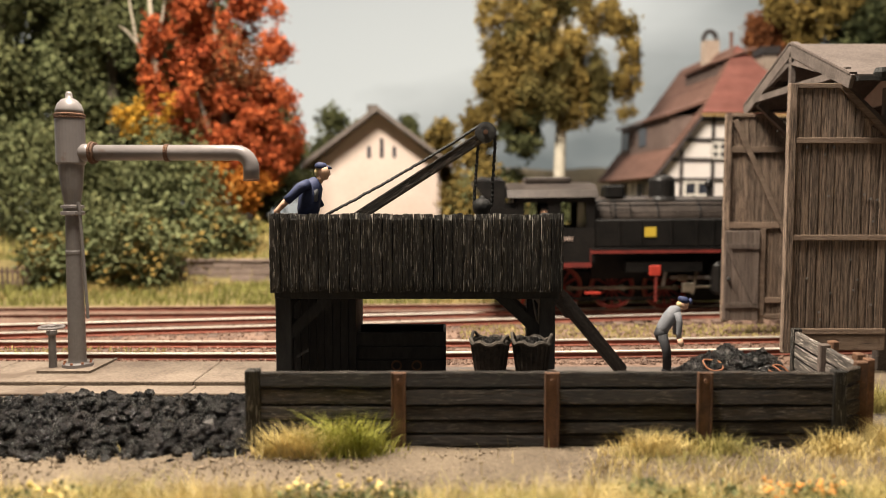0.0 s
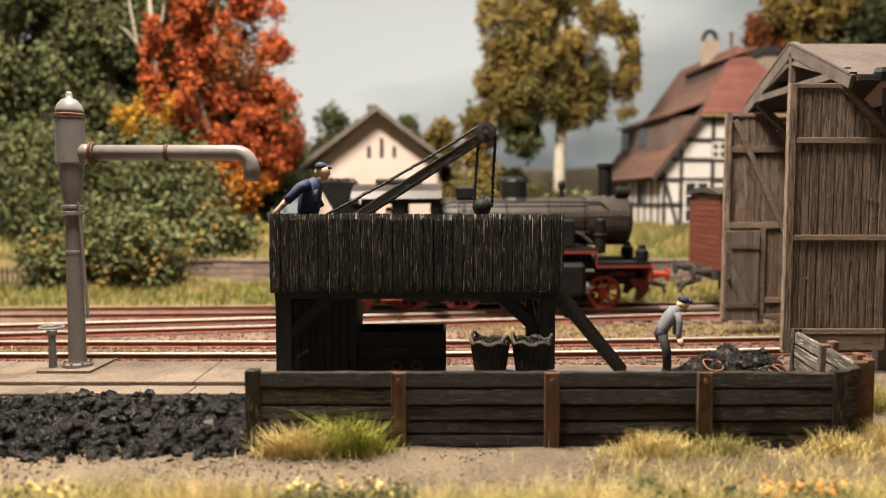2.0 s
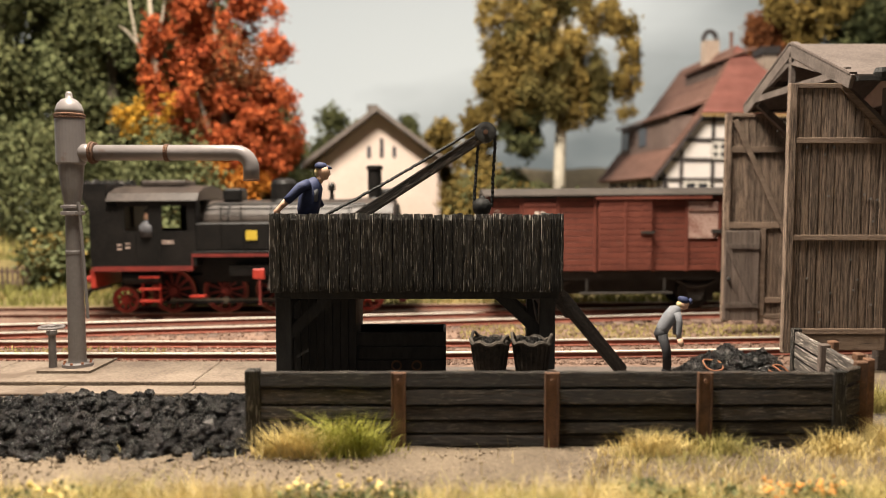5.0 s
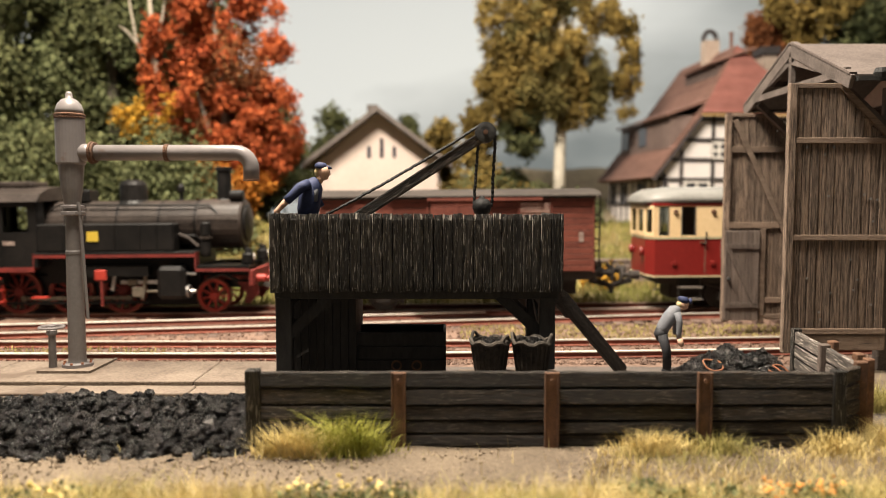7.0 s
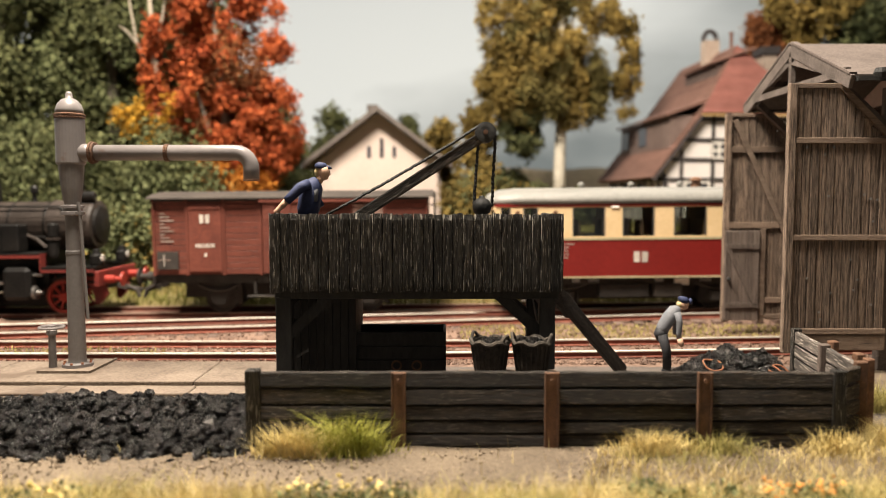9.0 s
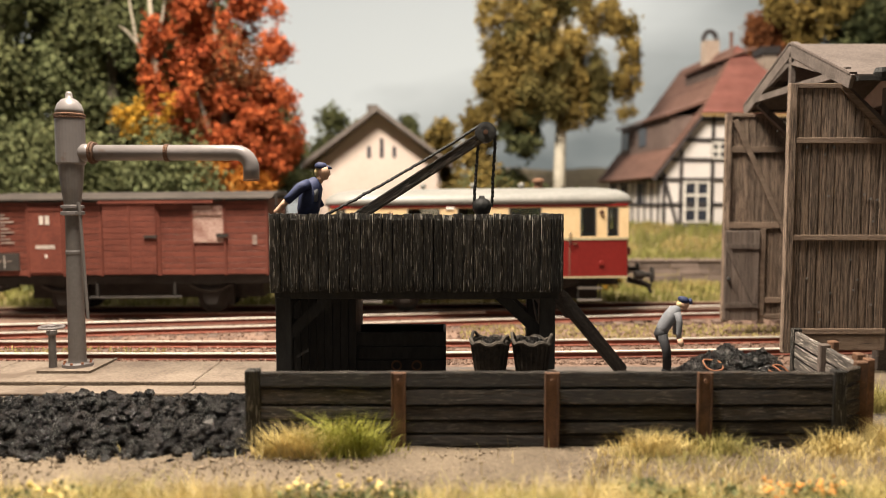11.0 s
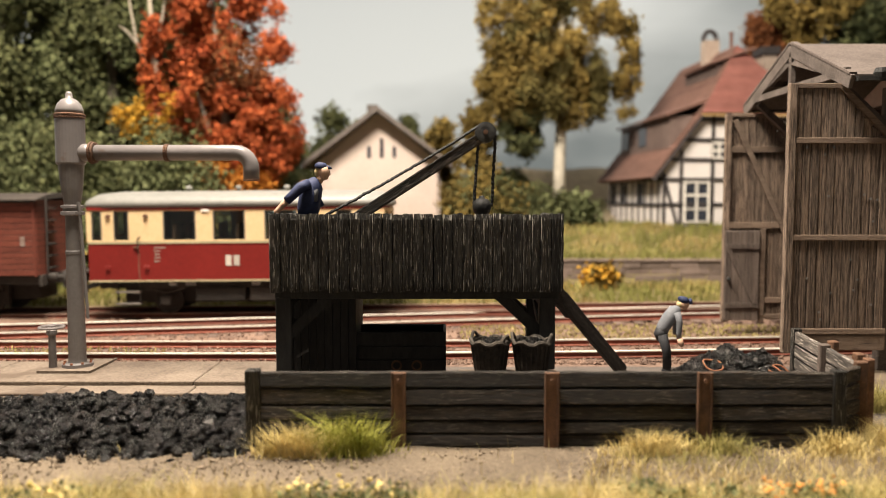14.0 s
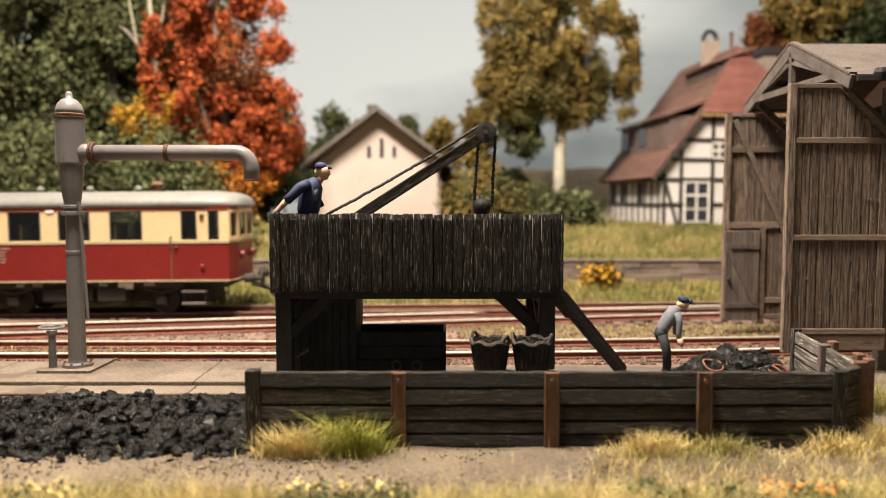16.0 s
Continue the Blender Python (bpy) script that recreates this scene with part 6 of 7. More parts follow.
    part("yellow_plate", box(-0.46, -0.12, -1.385, -1.365, 2.26, 2.55), M["yellow"], t, "small yellow warning plate")
    for i in range(5):
        part("number_bar", box(-2.95 + i * 0.075, -2.9 + i * 0.075, -1.405, -1.392, 2.16, 2.28), M["faint_mark"], t)
    for x, z in ((-4.3, 2.0), (-4.3, 2.12), (-4.05, 2.04), (-4.05, 2.16)):
        part("lettering_bar", box(x, x + 0.14, -1.405, -1.392, z, z + 0.05), M["faint_mark"], t)
    part("cab_door_edge", box(-3.75, -3.72, -1.41, -1.392, 1.52, 2.55), k, t)
    part("cab_door_edge", box(-3.06, -3.03, -1.41, -1.392, 1.52, 2.55), k, t)
    part("rain_strip", box(-4.5, -1.9, -1.43, -1.38, 3.44, 3.5), M["loco_grey"], t)
    for x in (-1.2, -0.55, 0.35, 1.1, 1.6):
        part("tank_strap", box(x - 0.02, x + 0.02, -1.385, -1.355, 1.95, 2.76), k, t)
    part("steps", box(-2.2, -1.75, -1.35, -1.1, 0.55, 0.6), r, t)
    for z in (0.42, 0.78, 1.14):
        part("step", box(-3.7, -3.08, -1.36, -1.1, z, z + 0.06), r, t, "red cab step")
    for x in (-3.66, -3.14):
        part("step_plate", box(x - 0.03, x + 0.03, -1.2, -1.12, 0.3, 1.5), r, t)
    for z, x0, x1 in ((3.34, -1.9, 3.0), (2.42, -0.2, 2.6)):
        part("pipe", tube([(x0, -0.62 if z > 3 else -0.8, z - 0.12), (x0 + 0.3, -0.62 if z > 3 else -0.82, z), (x1, -0.62 if z > 3 else -0.82, z - 0.04), (x1 + 0.25, -0.7, z - 0.3)], 0.035, 6), k, t)
    for s in (-1, 1):
        c = part("cylinder", box(1.6, 2.44, s * 1.2 - 0.28, s * 1.2 + 0.28, 0.5, 1.5, 0.12), k, t)
        part("cylinder_cover", turned([(0.2, 2.44), (0.2, 2.52), (0.08, 2.54), (0.05, 2.7)], 14, axis="X", at=(0, s * 1.2, 0.72)), M["steel"], c)
        part("valve_rod", tube([(2.44, s * 1.2, 1.25), (2.7, s * 1.2, 1.25)], 0.05, 6), M["steel"], c)
        part("slide_bar", box(0.4, 1.75, s * 1.1 - 0.05, s * 1.1 + 0.05, 0.95, 1.05), M["steel"], t)
        part("valve_gear", beam((0.3, s * 1.15, 1.5), (0.15, s * 1.15, 0.75), 0.06, 0.1), M["steel"], t)
        part("reservoir", turned([(0.2, -4.2), (0.22, -4.15), (0.22, -3.1), (0.2, -3.05)], 14, axis="X", at=(0, s * 1.1, 1.15)), k, t)
        sp = part("lever_box", box(-0.3, 0.06, s * 1.3 - 0.05, s * 1.3 + 0.05, 1.08, 1.4, 0.03), r, t, "bright red lever box")
        part("lever_bar", box(-0.13, -0.06, s * 1.3 - 0.03, s * 1.3 + 0.03, 0.3, 1.1), M["loco_deep_red"], sp)
        part("crosshead", box(0.75, 1.1, s * 1.12 - 0.08, s * 1.12 + 0.08, 0.55, 0.85, 0.03), M["brass_steel"], t)
        part("crosshead", box(0.62, 0.92, s * 1.12 - 0.06, s * 1.12 + 0.06, 0.9, 1.1, 0.03), M["brass_steel"], t)
        part("expansion_link", beam((1.05, s * 1.16, 0.5), (1.22, s * 1.16, 1.5), 0.05, 0.09), M["brass_steel"], t)
        part("piston_rod", tube([(1.0, s * 1.12, 0.72), (1.8, s * 1.12, 0.72)], 0.04, 6), M["brass_steel"], t)
    for x, y in ((4.22, -0.9), (4.22, 0.9)):
        l = part("lantern", turned([(0.19, 1.5), (0.21, 1.56), (0.21, 1.8), (0.13, 1.86), (0.1, 1.98), (0.07, 2.0)], 12, at=(x, y, 0)), k, t)
        part("lens", turned([(0.12, 0.18), (0.1, 0.2)], 12, axis="X", at=(x, y, 1.72)), M["sash"], l)
    f = part("figure_in_cab", tube([(-3.42, -1.15, 2.7), (-3.42, -1.18, 2.88), (-3.42, -1.2, 2.95), (-3.42, -1.2, 3.02), (-3.42, -1.2, 3.12)], [0.08, 0.09, 0.12, 0.125, 0.09], 10), M["skin_paint"], t, "small painted figurine at the cab window", smooth=True)
    part("figure_jacket", tube([(-3.42, -1.2, 2.38), (-3.42, -1.2, 2.7), (-3.42, -1.16, 2.86)], [0.27, 0.27, 0.12], 10), M["shirt_dark"], t, smooth=True)
    part("figure_cap", tube([(-3.42, -1.2, 3.1), (-3.42, -1.2, 3.14), (-3.42, -1.2, 3.2)], [0.12, 0.135, 0.08], 10), M["trousers"], t, smooth=True)
    # driving wheels take the darker red, which paints in the shade below the tanks
    ws = [wheel(t, "driving_wheel", x, 0.68, "loco_deep_red", spokes=12) for x in (-2.88, -1.28, 0.33)]
    ws.append(wheel(t, "carrying_wheel", 3.1, 0.53, "loco_red", spokes=9))
    ws.append(wheel(t, "carrying_wheel", -4.35, 0.42, "loco_red", spokes=9))
    rods = []
    for s in (-1, 1):
        rod = part("coupling_rod", beam((-2.98, s * 0.9, 0.68), (0.43, s * 0.9, 0.68), 0.06, 0.1), M["brass_steel"], t)
        for x in (-2.88, -1.28, 0.33):
            part("crank_pin", turned([(0.09, s * 0.9 - 0.05), (0.09, s * 0.9 + 0.05)], 10, axis="Y", at=(x, 0, 0.68)), M["brass_steel"], rod)
        rods.append(rod)
    return t, ws, rods


def thing_part(name, parent):
    """A part whose pieces are sub-parts: a small floor sheet that carries them."""
    return part(name, box(-4.2, -2.0, -1.3, 1.3, 1.5, 1.56), M["loco_black"], parent)


def bars(parent, x, y, z, w, h, n, mat="white_mark", name="lettering_bar"):
    """Writing too small to read: short bars."""
    step = w / n
    for i in range(n):
        part(name, box(x + i * step, x + i * step + step * 0.7, y - 0.008, y, z, z + h), M[mat], parent)


def restep(t, steps):
    """Moves the heights of a vehicle's parts to its true levels, given as (drawn, true) pairs."""
    for o in t.children_recursive:
        z = np.empty(len(o.data.vertices) * 3, "f")
        o.data.vertices.foreach_get("co", z)
        z[2::3] = np.interp(z[2::3] / S, [a for a, _ in steps], [b for _, b in steps]) * S
        o.data.vertices.foreach_set("co", z)
        o.data.update()


def relength(t, steps, keep):
    """Moves parts along a vehicle to their true places, given as (drawn, true) pairs."""
    for o in t.children_recursive:
        if o.name.split(".")[0] in keep:
            continue
        c = np.empty(len(o.data.vertices) * 3, "f")
        o.data.vertices.foreach_get("co", c)
        c[0::3] = np.interp(c[0::3] / S, [a for a, _ in steps], [b for _, b in steps]) * S
        o.data.vertices.foreach_set("co", c)
        o.data.update()


def build_wagon():
    t = thing("goods_wagon", (0, 0, 0), "red-brown planked covered model goods wagon with dark roof", "goods wagon")
    x0, x1, hw, z0, z1 = -4.2, 4.2, 1.32, 1.12, 3.32
    m, dk = M["wagon_red"], M["wagon_dark"]
    body = part("body", box(x0 + 0.03, x1 - 0.03, -hw + 0.05, hw - 0.05, z0, z1), dk, t, "dark body core")
    n = 13
    h = (z1 - z0) / n
    bays = [(-4.2, -1.15), (0.6, 4.2)]
    for s in (-1, 1):
        for a, b in bays:
            for i in range(n):
                part("board", box(a, b, s * hw - 0.03, s * hw + 0.03, z0 + i * h + 0.008, z0 + (i + 1) * h - 0.008, 0.006), m, t)
    for i in range(n):
        for x in (x0, x1 - 0.06):
            part("end_board", box(x, x + 0.06, -hw + 0.04, hw - 0.04, z0 + i * h + 0.008, z0 + (i + 1) * h - 0.008), m, t)
    for s in (-1, 1):
        y = s * (hw + 0.055)
        for x in (-4.17, -3.25, -2.2, -1.2, 0.62, 1.6, 2.6, 4.12):
            part("stanchion", box(x - 0.035, x + 0.035, y - 0.025, y + 0.025, z0 - 0.02, z1 - 0.05), m, t)
    # sliding door, smooth panel door and louvre on the side
    d = part("sliding_door", box(-1.12, 0.58, -hw - 0.13, -hw - 0.02, z0 + 0.02, z1 - 0.16), m, t)
    for i in range(n - 1):
        part("board", box(-1.1, 0.56, -hw - 0.155, -hw - 0.13, z0 + 0.04 + i * h, z0 + 0.02 + (i + 1) * h, 0.004), m, d)
    part("door_bar", box(-0.3, -0.24, -hw - 0.185, -hw - 0.155, z0 + 0.02, z1 - 0.2), m, d)
    part("door_latch", box(0.2, 0.62, -hw - 0.21, -hw - 0.16, 2.2, 2.27), dk, d)
    part("door_rail", box(-1.2, 2.3, -hw - 0.2, -hw - 0.05, z1 - 0.14, z1 - 0.06), m, t)
    p = part("panel_door", box(-3.2, -2.25, -hw - 0.09, -hw - 0.03, z0 + 0.05, z1 - 0.18), m, t)
    for z in (z0 + 0.1, z1 - 0.32):
        part("frame_bar", box(-3.18, -2.27, -hw - 0.11, -hw - 0.09, z, z + 0.08), m, p)
    part("logo_bar", box(-2.87, -2.76, -hw - 0.105, -hw - 0.092, 2.6, 2.85), M["white_mark"], p)
    part("logo_bar", box(-2.70, -2.59, -hw - 0.105, -hw - 0.092, 2.6, 2.85), M["white_mark"], p)
    bars(p, -3.0, -hw - 0.092, 1.9, 0.56, 0.11, 8)
    part("number_bar", box(-2.75, -2.68, -hw - 0.105, -hw - 0.092, 1.64, 1.74), M["white_mark"], p)
    pl = part("chalk_board", box(-4.08, -3.5, -hw - 0.09, -hw - 0.03, 1.28, 1.78), dk, t, "black chalk board with white marks")
    part("mark_bar", box(-3.9, -3.88, -hw - 0.105, -hw - 0.09, 1.36, 1.7), M["white_mark"], pl)
    part("mark_bar", box(-4.05, -3.7, -hw - 0.105, -hw - 0.09, 1.54, 1.56), M["faint_mark"], pl)
    for i in range(9):
        part("lettering_bar", box(-4.0, -3.62 - 0.12 * (i % 3), -hw - 0.05, -hw - 0.032, 2.06 + i * 0.1, 2.10 + i * 0.1), M["faint_mark"], t)
    lv = part("louvre", box(1.62, 2.55, -hw - 0.07, -hw - 0.03, 2.05, 3.1), M["wagon_panel"], t, "pale scuffed ventilation panel")
    for i in range(4):
        part("slat", box(1.64, 2.53, -hw - 0.11, -hw - 0.07, 2.85 + i * 0.07, 2.89 + i * 0.07), M["wagon_panel"], lv)
    part("louvre_latch", box(2.35, 2.72, -hw - 0.13, -hw - 0.08, 2.2, 2.3), dk, t)
    part("label_plate", box(3.5, 3.68, -hw - 0.05, -hw - 0.032, 1.98, 2.25), M["faint_mark"], t)
    prof = [(-1.52, 3.30), (-1.5, 3.36), (-1.0, 3.52), (-0.5, 3.6), (0, 3.63), (0.5, 3.6), (1.0, 3.52), (1.5, 3.36), (1.52, 3.3), (0.0, 3.42)]
    part("roof", loft(prof, -4.32, 4.36), M["wagon_roof"], t)
    part("cornice", box(-4.22, 4.22, -1.4, -1.34, 3.22, 3.31), dk, t)
    for s in (-1, 1):
        part("sole_bar", box(-4.25, 4.25, s * 1.18 - 0.05, s * 1.18 + 0.05, 0.9, 1.1), dk, t)
        part("step_board", box(-1.6, 1.2, s * 1.3 - 0.1, s * 1.3 + 0.1, 0.55, 0.59), dk, t)
        for x in (-1.4, 1.0):
            part("step_hanger", box(x - 0.03, x + 0.03, s * 1.25 - 0.03, s * 1.25 + 0.03, 0.58, 0.92), dk, t)
        for x in (-2.25, 2.25):
            part("axle_guard", prism([(x - 0.45, 0.95), (x + 0.45, 0.95), (x + 0.16, 0.3), (x - 0.16, 0.3)], s * 1.0 - 0.03, s * 1.0 + 0.03), dk, t)
            part("leaf_spring", tube([(x - 0.6, s * 1.08, 0.86), (x - 0.3, s * 1.08, 0.74), (x, s * 1.08, 0.7), (x + 0.3, s * 1.08, 0.74), (x + 0.6, s * 1.08, 0.86)], 0.055, 6), dk, t)
            part("brake_block", box(x + 0.48, x + 0.62, s * 0.72 - 0.06, s * 0.72 + 0.06, 0.25, 0.85), dk, t)
    part("centre_beam", box(-3.6, 3.6, -0.5, 0.5, 0.45, 0.95), dk, t)
    for x in (-4.28, 4.18):
        part("end_beam", box(x, x + 0.1, -1.25, 1.25, 0.86, 1.12), dk, t)
    for i in range(6):
        part("ladder_rung", box(4.26, 4.40, -0.9, -0.5, 1.3 + i * 0.35, 1.34 + i * 0.35), dk, t)
    part("end_handrail", tube([(4.38, -1.1, 1.2), (4.4, -1.1, 3.45)], 0.03, 6), dk, t)
    part("end_handrail", tube([(4.38, 0.3, 1.2), (4.4, 0.3, 3.55)], 0.03, 6), dk, t)
    buffers(t, 4.28, 1)
    buffers(t, -4.28, -1)
    restep(t, ((0, 0), (0.6, 0.6), (1.12, 1.24), (3.3, 3.5), (3.63, 3.73), (5, 5.1)))
    relength(t, ((-5.2, -5.1), (-4.2, -4.1), (-3.2, -3.02), (-2.25, -2.04), (-1.12, -0.8), (0.58, 0.80), (1.62, 1.86), (2.55, 2.76), (3.565, 3.68), (4.2, 4.1), (5.2, 5.1)), ("axle_guard", "leaf_spring", "brake_block"))
    ws = [wheel(t, "wheelset", x, 0.5, "wagon_dark") for x in (-2.25, 2.25)]
    return t, ws


def build_railcar():
    t = thing("railcar", (0, 0, 0), "red and cream two-axle model railcar with silver-grey roof", "railcar")
    hw, xe, xn = 1.36, 4.55, 4.4
    red, cream = M["car_red"], M["car_cream"]

    def shell(z0, z1, grow, inset=0.0):
        """A ring of wall in plan with tapered ends."""
        return [(-xe - grow, -hw * 0.62 - grow), (-xn - grow * 0.5, -hw - grow), (xn + grow * 0.5, -hw - grow), (xe + grow, -hw * 0.62 - grow), (xe + grow, hw * 0.62 + grow), (xn + grow * 0.5, hw + grow), (-xn - grow * 0.5, hw + grow), (-xe - grow, hw * 0.62 + grow)]

    def slab(z0, z1, grow=0.0, top_grow=None):
        bm = bmesh.new()
        a = [bm.verts.new((x, y, z0)) for x, y in shell(0, 0, grow)]
        b = [bm.verts.new((x, y, z1)) for x, y in shell(0, 0, grow if top_grow is None else top_grow)]
        bm.faces.new(a[::-1])
        bm.faces.new(b)
        for i in range(8):
            j = (i + 1) % 8
            bm.faces.new((a[i], a[j], b[j], b[i]))
        return bm
    part("lower_body", slab(0.98, 2.0, 0.0), red, t, "glossy red lower body")
    part("sill_line", slab(0.965, 1.01, 0.015), M["car_line"], t, "thin pale lining")
    part("waist_line", slab(1.98, 2.05, 0.015), M["car_line"], t, "thin pale lining")
    part("cornice", slab(3.06, 3.14, 0.02), red, t, "red line under the roof")
    # cream window band: pillars between real openings
    wins = [(-4.28, -3.98), (-3.62, -3.18), (-2.15, -1.18), (-0.66, 0.29), (0.87, 1.84), (2.99, 3.47), (3.80, 4.13)]
    for s in (-1, 1):
        y0, y1 = (-hw, -hw + 0.06) if s < 0 else (hw - 0.06, hw)
        edge = -xn
        ws2 = wins if s < 0 else [(-b, -a) for a, b in reversed(wins)]
        for a, b in ws2 + [(xn, xn)]:
            if a > edge:
                part("pillar", box(edge, a, y0, y1, 2.05, 3.06), cream, t, "cream painted side panel")
            if a < b:
                part("sill_panel", box(a, b, y0, y1, 2.05, 2.09), cream, t)
                part("head_panel", box(a, b, y0, y1, 3.02, 3.06), cream, t)
                pane = part("window_pane", box(a, b, (y0 + y1) / 2 - 0.01, (y0 + y1) / 2 + 0.01, 2.09, 3.02), M["pane"], t)
                for q in (a, b - 0.03):
                    part("window_frame", box(q, q + 0.03, y0 - 0.01 if s < 0 else y1 - 0.03, y0 + 0.03 if s < 0 else y1 + 0.01, 2.09, 3.02), M["steel"], pane)
            edge = b
    for s in (-1, 1):
        for sy in (-1, 1):
            a, b = Vector((s * xn, sy * hw, 0)), Vector((s * xe, sy * hw * 0.62, 0))
            for u0, u1, z0, z1 in ((0, 0.2, 2.05, 3.06), (0.82, 1, 2.05, 3.06), (0.2, 0.82, 2.05, 2.2), (0.2, 0.82, 2.95, 3.06)):
                p, q = a.lerp(b, u0), a.lerp(b, u1)
                part("end_pillar", beam((p.x, p.y, (z0 + z1) / 2), (q.x, q.y, (z0 + z1) / 2), 0.06, z1 - z0), cream, t)
            p, q = a.lerp(b, 0.2), a.lerp(b, 0.82)
            part("end_pane", beam((p.x, p.y, 2.575), (q.x, q.y, 2.575), 0.02, 0.75), M["pane"], t)
        for y0, y1, z0, z1 in ((-0.84, -0.72, 2.05, 3.06), (-0.08, 0.08, 2.05, 3.06), (0.72, 0.84, 2.05, 3.06), (-0.72, 0.72, 2.05, 2.2), (-0.72, 0.72, 2.95, 3.06)):
            part("end_pillar", box(s * xe - 0.03, s * xe + 0.03, y0, y1, z0, z1), cream, t)
        for y0, y1 in ((-0.72, -0.08), (0.08, 0.72)):
            part("end_pane", box(s * xe - 0.01, s * xe + 0.01, y0, y1, 2.2, 2.95), M["pane"], t)
    # roof: a rounded shell with soft ends
    bm = bmesh.new()
    rings = []
    for u, k in ((-4.66, 0.42), (-4.56, 0.66), (-4.3, 0.88), (-3.7, 1.0), (3.7, 1.0), (4.3, 0.88), (4.56, 0.66), (4.66, 0.42)):
        w = hw * (1.03 if abs(u) < 4 else (1.0 if abs(u) < 4.4 else (0.85 if abs(u) < 4.6 else 0.7)))
        ring = []
        for i in range(13):
            a = math.pi * i / 12
            ring.append(bm.verts.new((u, -w * math.cos(a) * (abs(math.cos(a)) ** -0.25 if abs(math.cos(a)) > 0.01 else 1), 3.13 + 0.5 * k * math.sin(a) ** 0.75)))
        rings.append(ring)
    for a, b in zip(rings, rings[1:]):
        for i in range(12):
            bm.faces.new((a[i], b[i], b[i + 1], a[i + 1]))
        bm.faces.new((a[0], a[12], b[12], b[0]))
    bm.faces.new(rings[0])
    bm.faces.new(rings[-1][::-1])
    bmesh.ops.recalc_face_normals(bm, faces=bm.faces)
    part("roof", bm, M["car_roof"], t, smooth=True)
    for x in (-1.7, -0.15, 1.35):
        part("roof_vent", turned([(0.06, 3.6), (0.06, 3.68), (0.11, 3.69), (0.1, 3.76), (0.03, 3.8)], 10, at=(x, -0.3, 0)), M["car_roof"], t)
    part("exhaust", turned([(0.14, 3.58), (0.14, 3.8), (0.2, 3.81), (0.2, 3.86), (0.1, 3.93)], 12, at=(1.9, -0.2, 0)), M["rust"], t)
    part("floor", box(-4.2, 4.2, -1.25, 1.25, 1.95, 2.0), M["interior"], t)
    for x in [-2.9 + i * 0.95 for i in range(6)]:
        for y in (-0.75, 0.75):
            part("seat_back", box(x, x + 0.08, y - 0.42, y + 0.42, 2.0, 2.6, 0.02), M["interior"], t)
    part("partition", box(2.2, 2.26, -1.28, 1.28, 2.0, 3.1), M["interior"], t)
    part("partition", box(-2.95, -2.89, -1.28, 1.28, 2.0, 3.1), M["interior"], t)
    for x in (-2.9, 2.68):
        part("door_line", box(x - 0.012, x + 0.012, -hw - 0.008, -hw + 0.0, 1.05, 1.98), M["interior"], t)
        part("handrail", tube([(x, -hw - 0.02, 1.82), (x, -hw - 0.07, 1.86), (x, -hw - 0.07, 2.16), (x + 0.05, -hw - 0.02, 2.2)], 0.018, 6), M["wagon_dark"], t)
    for x in (-3.02, 2.8):
        part("door_handle", box(x - 0.02, x + 0.1, -hw - 0.05, -hw, 1.87, 1.91), M["rust"], t)
    for x, z in ((-3.82, 1.34), (-2.66, 1.34), (3.62, 1.36)):
        b = part("buzzer_box", box(x - 0.07, x + 0.07, -hw - 0.05, -hw, z - 0.06, z + 0.06, 0.015), M["car_red"], t)
    for x in (-3.78, -2.66, 3.63):
        part("lamp_bracket", turned([(0.06, -hw - 0.06), (0.075, -hw - 0.04), (0.075, -hw)], 10, axis="Y", at=(x, 0, 2.86)), M["rust"], t)
    part("destination_board", box(-1.0, -0.76, -hw - 0.03, -hw, 3.0, 3.07), M["sash"], t)
    part("logo_bar", box(-0.31, -0.14, -hw - 0.01, -hw - 0.001, 1.38, 1.66), M["white_mark"], t)
    part("logo_bar", box(-0.07, 0.10, -hw - 0.01, -hw - 0.001, 1.38, 1.66), M["white_mark"], t)
    for i in range(5):
        part("lettering_bar", box(-2.44, -2.28 + (0.18 if i == 4 else 0.03 * (i % 2)), -hw - 0.01, -hw - 0.001, 1.5 + i * 0.09, 1.53 + i * 0.09), M["faint_mark"], t)
    dk = M["wagon_dark"]
    part("underframe", box(-4.2, 4.2, -1.1, 1.1, 0.78, 0.95), dk, t)
    part("drive_unit", box(-3.7, 3.7, -0.55, 0.55, 0.3, 0.8, 0.05), dk, t)
    for x0, x1, y in ((-1.3, 0.2, -0.95), (0.35, 1.2, -0.95), (-1.0, 1.0, 0.8)):
        part("equipment_box", box(x0, x1, y - 0.25, y + 0.25, 0.42, 0.8, 0.03), dk, t)
    for x, w, q in ((0.98, 0.43, "sash"), (1.76, 0.32, "steel"), (-2.1, 0.22, "steel"), (-1.6, 0.3, "steel"), (0.4, 0.24, "steel")):
        part("label_plate", box(x, x + w, -1.16, -1.1, 0.76 if w > 0.4 else 0.84, 0.92), M[q], t)
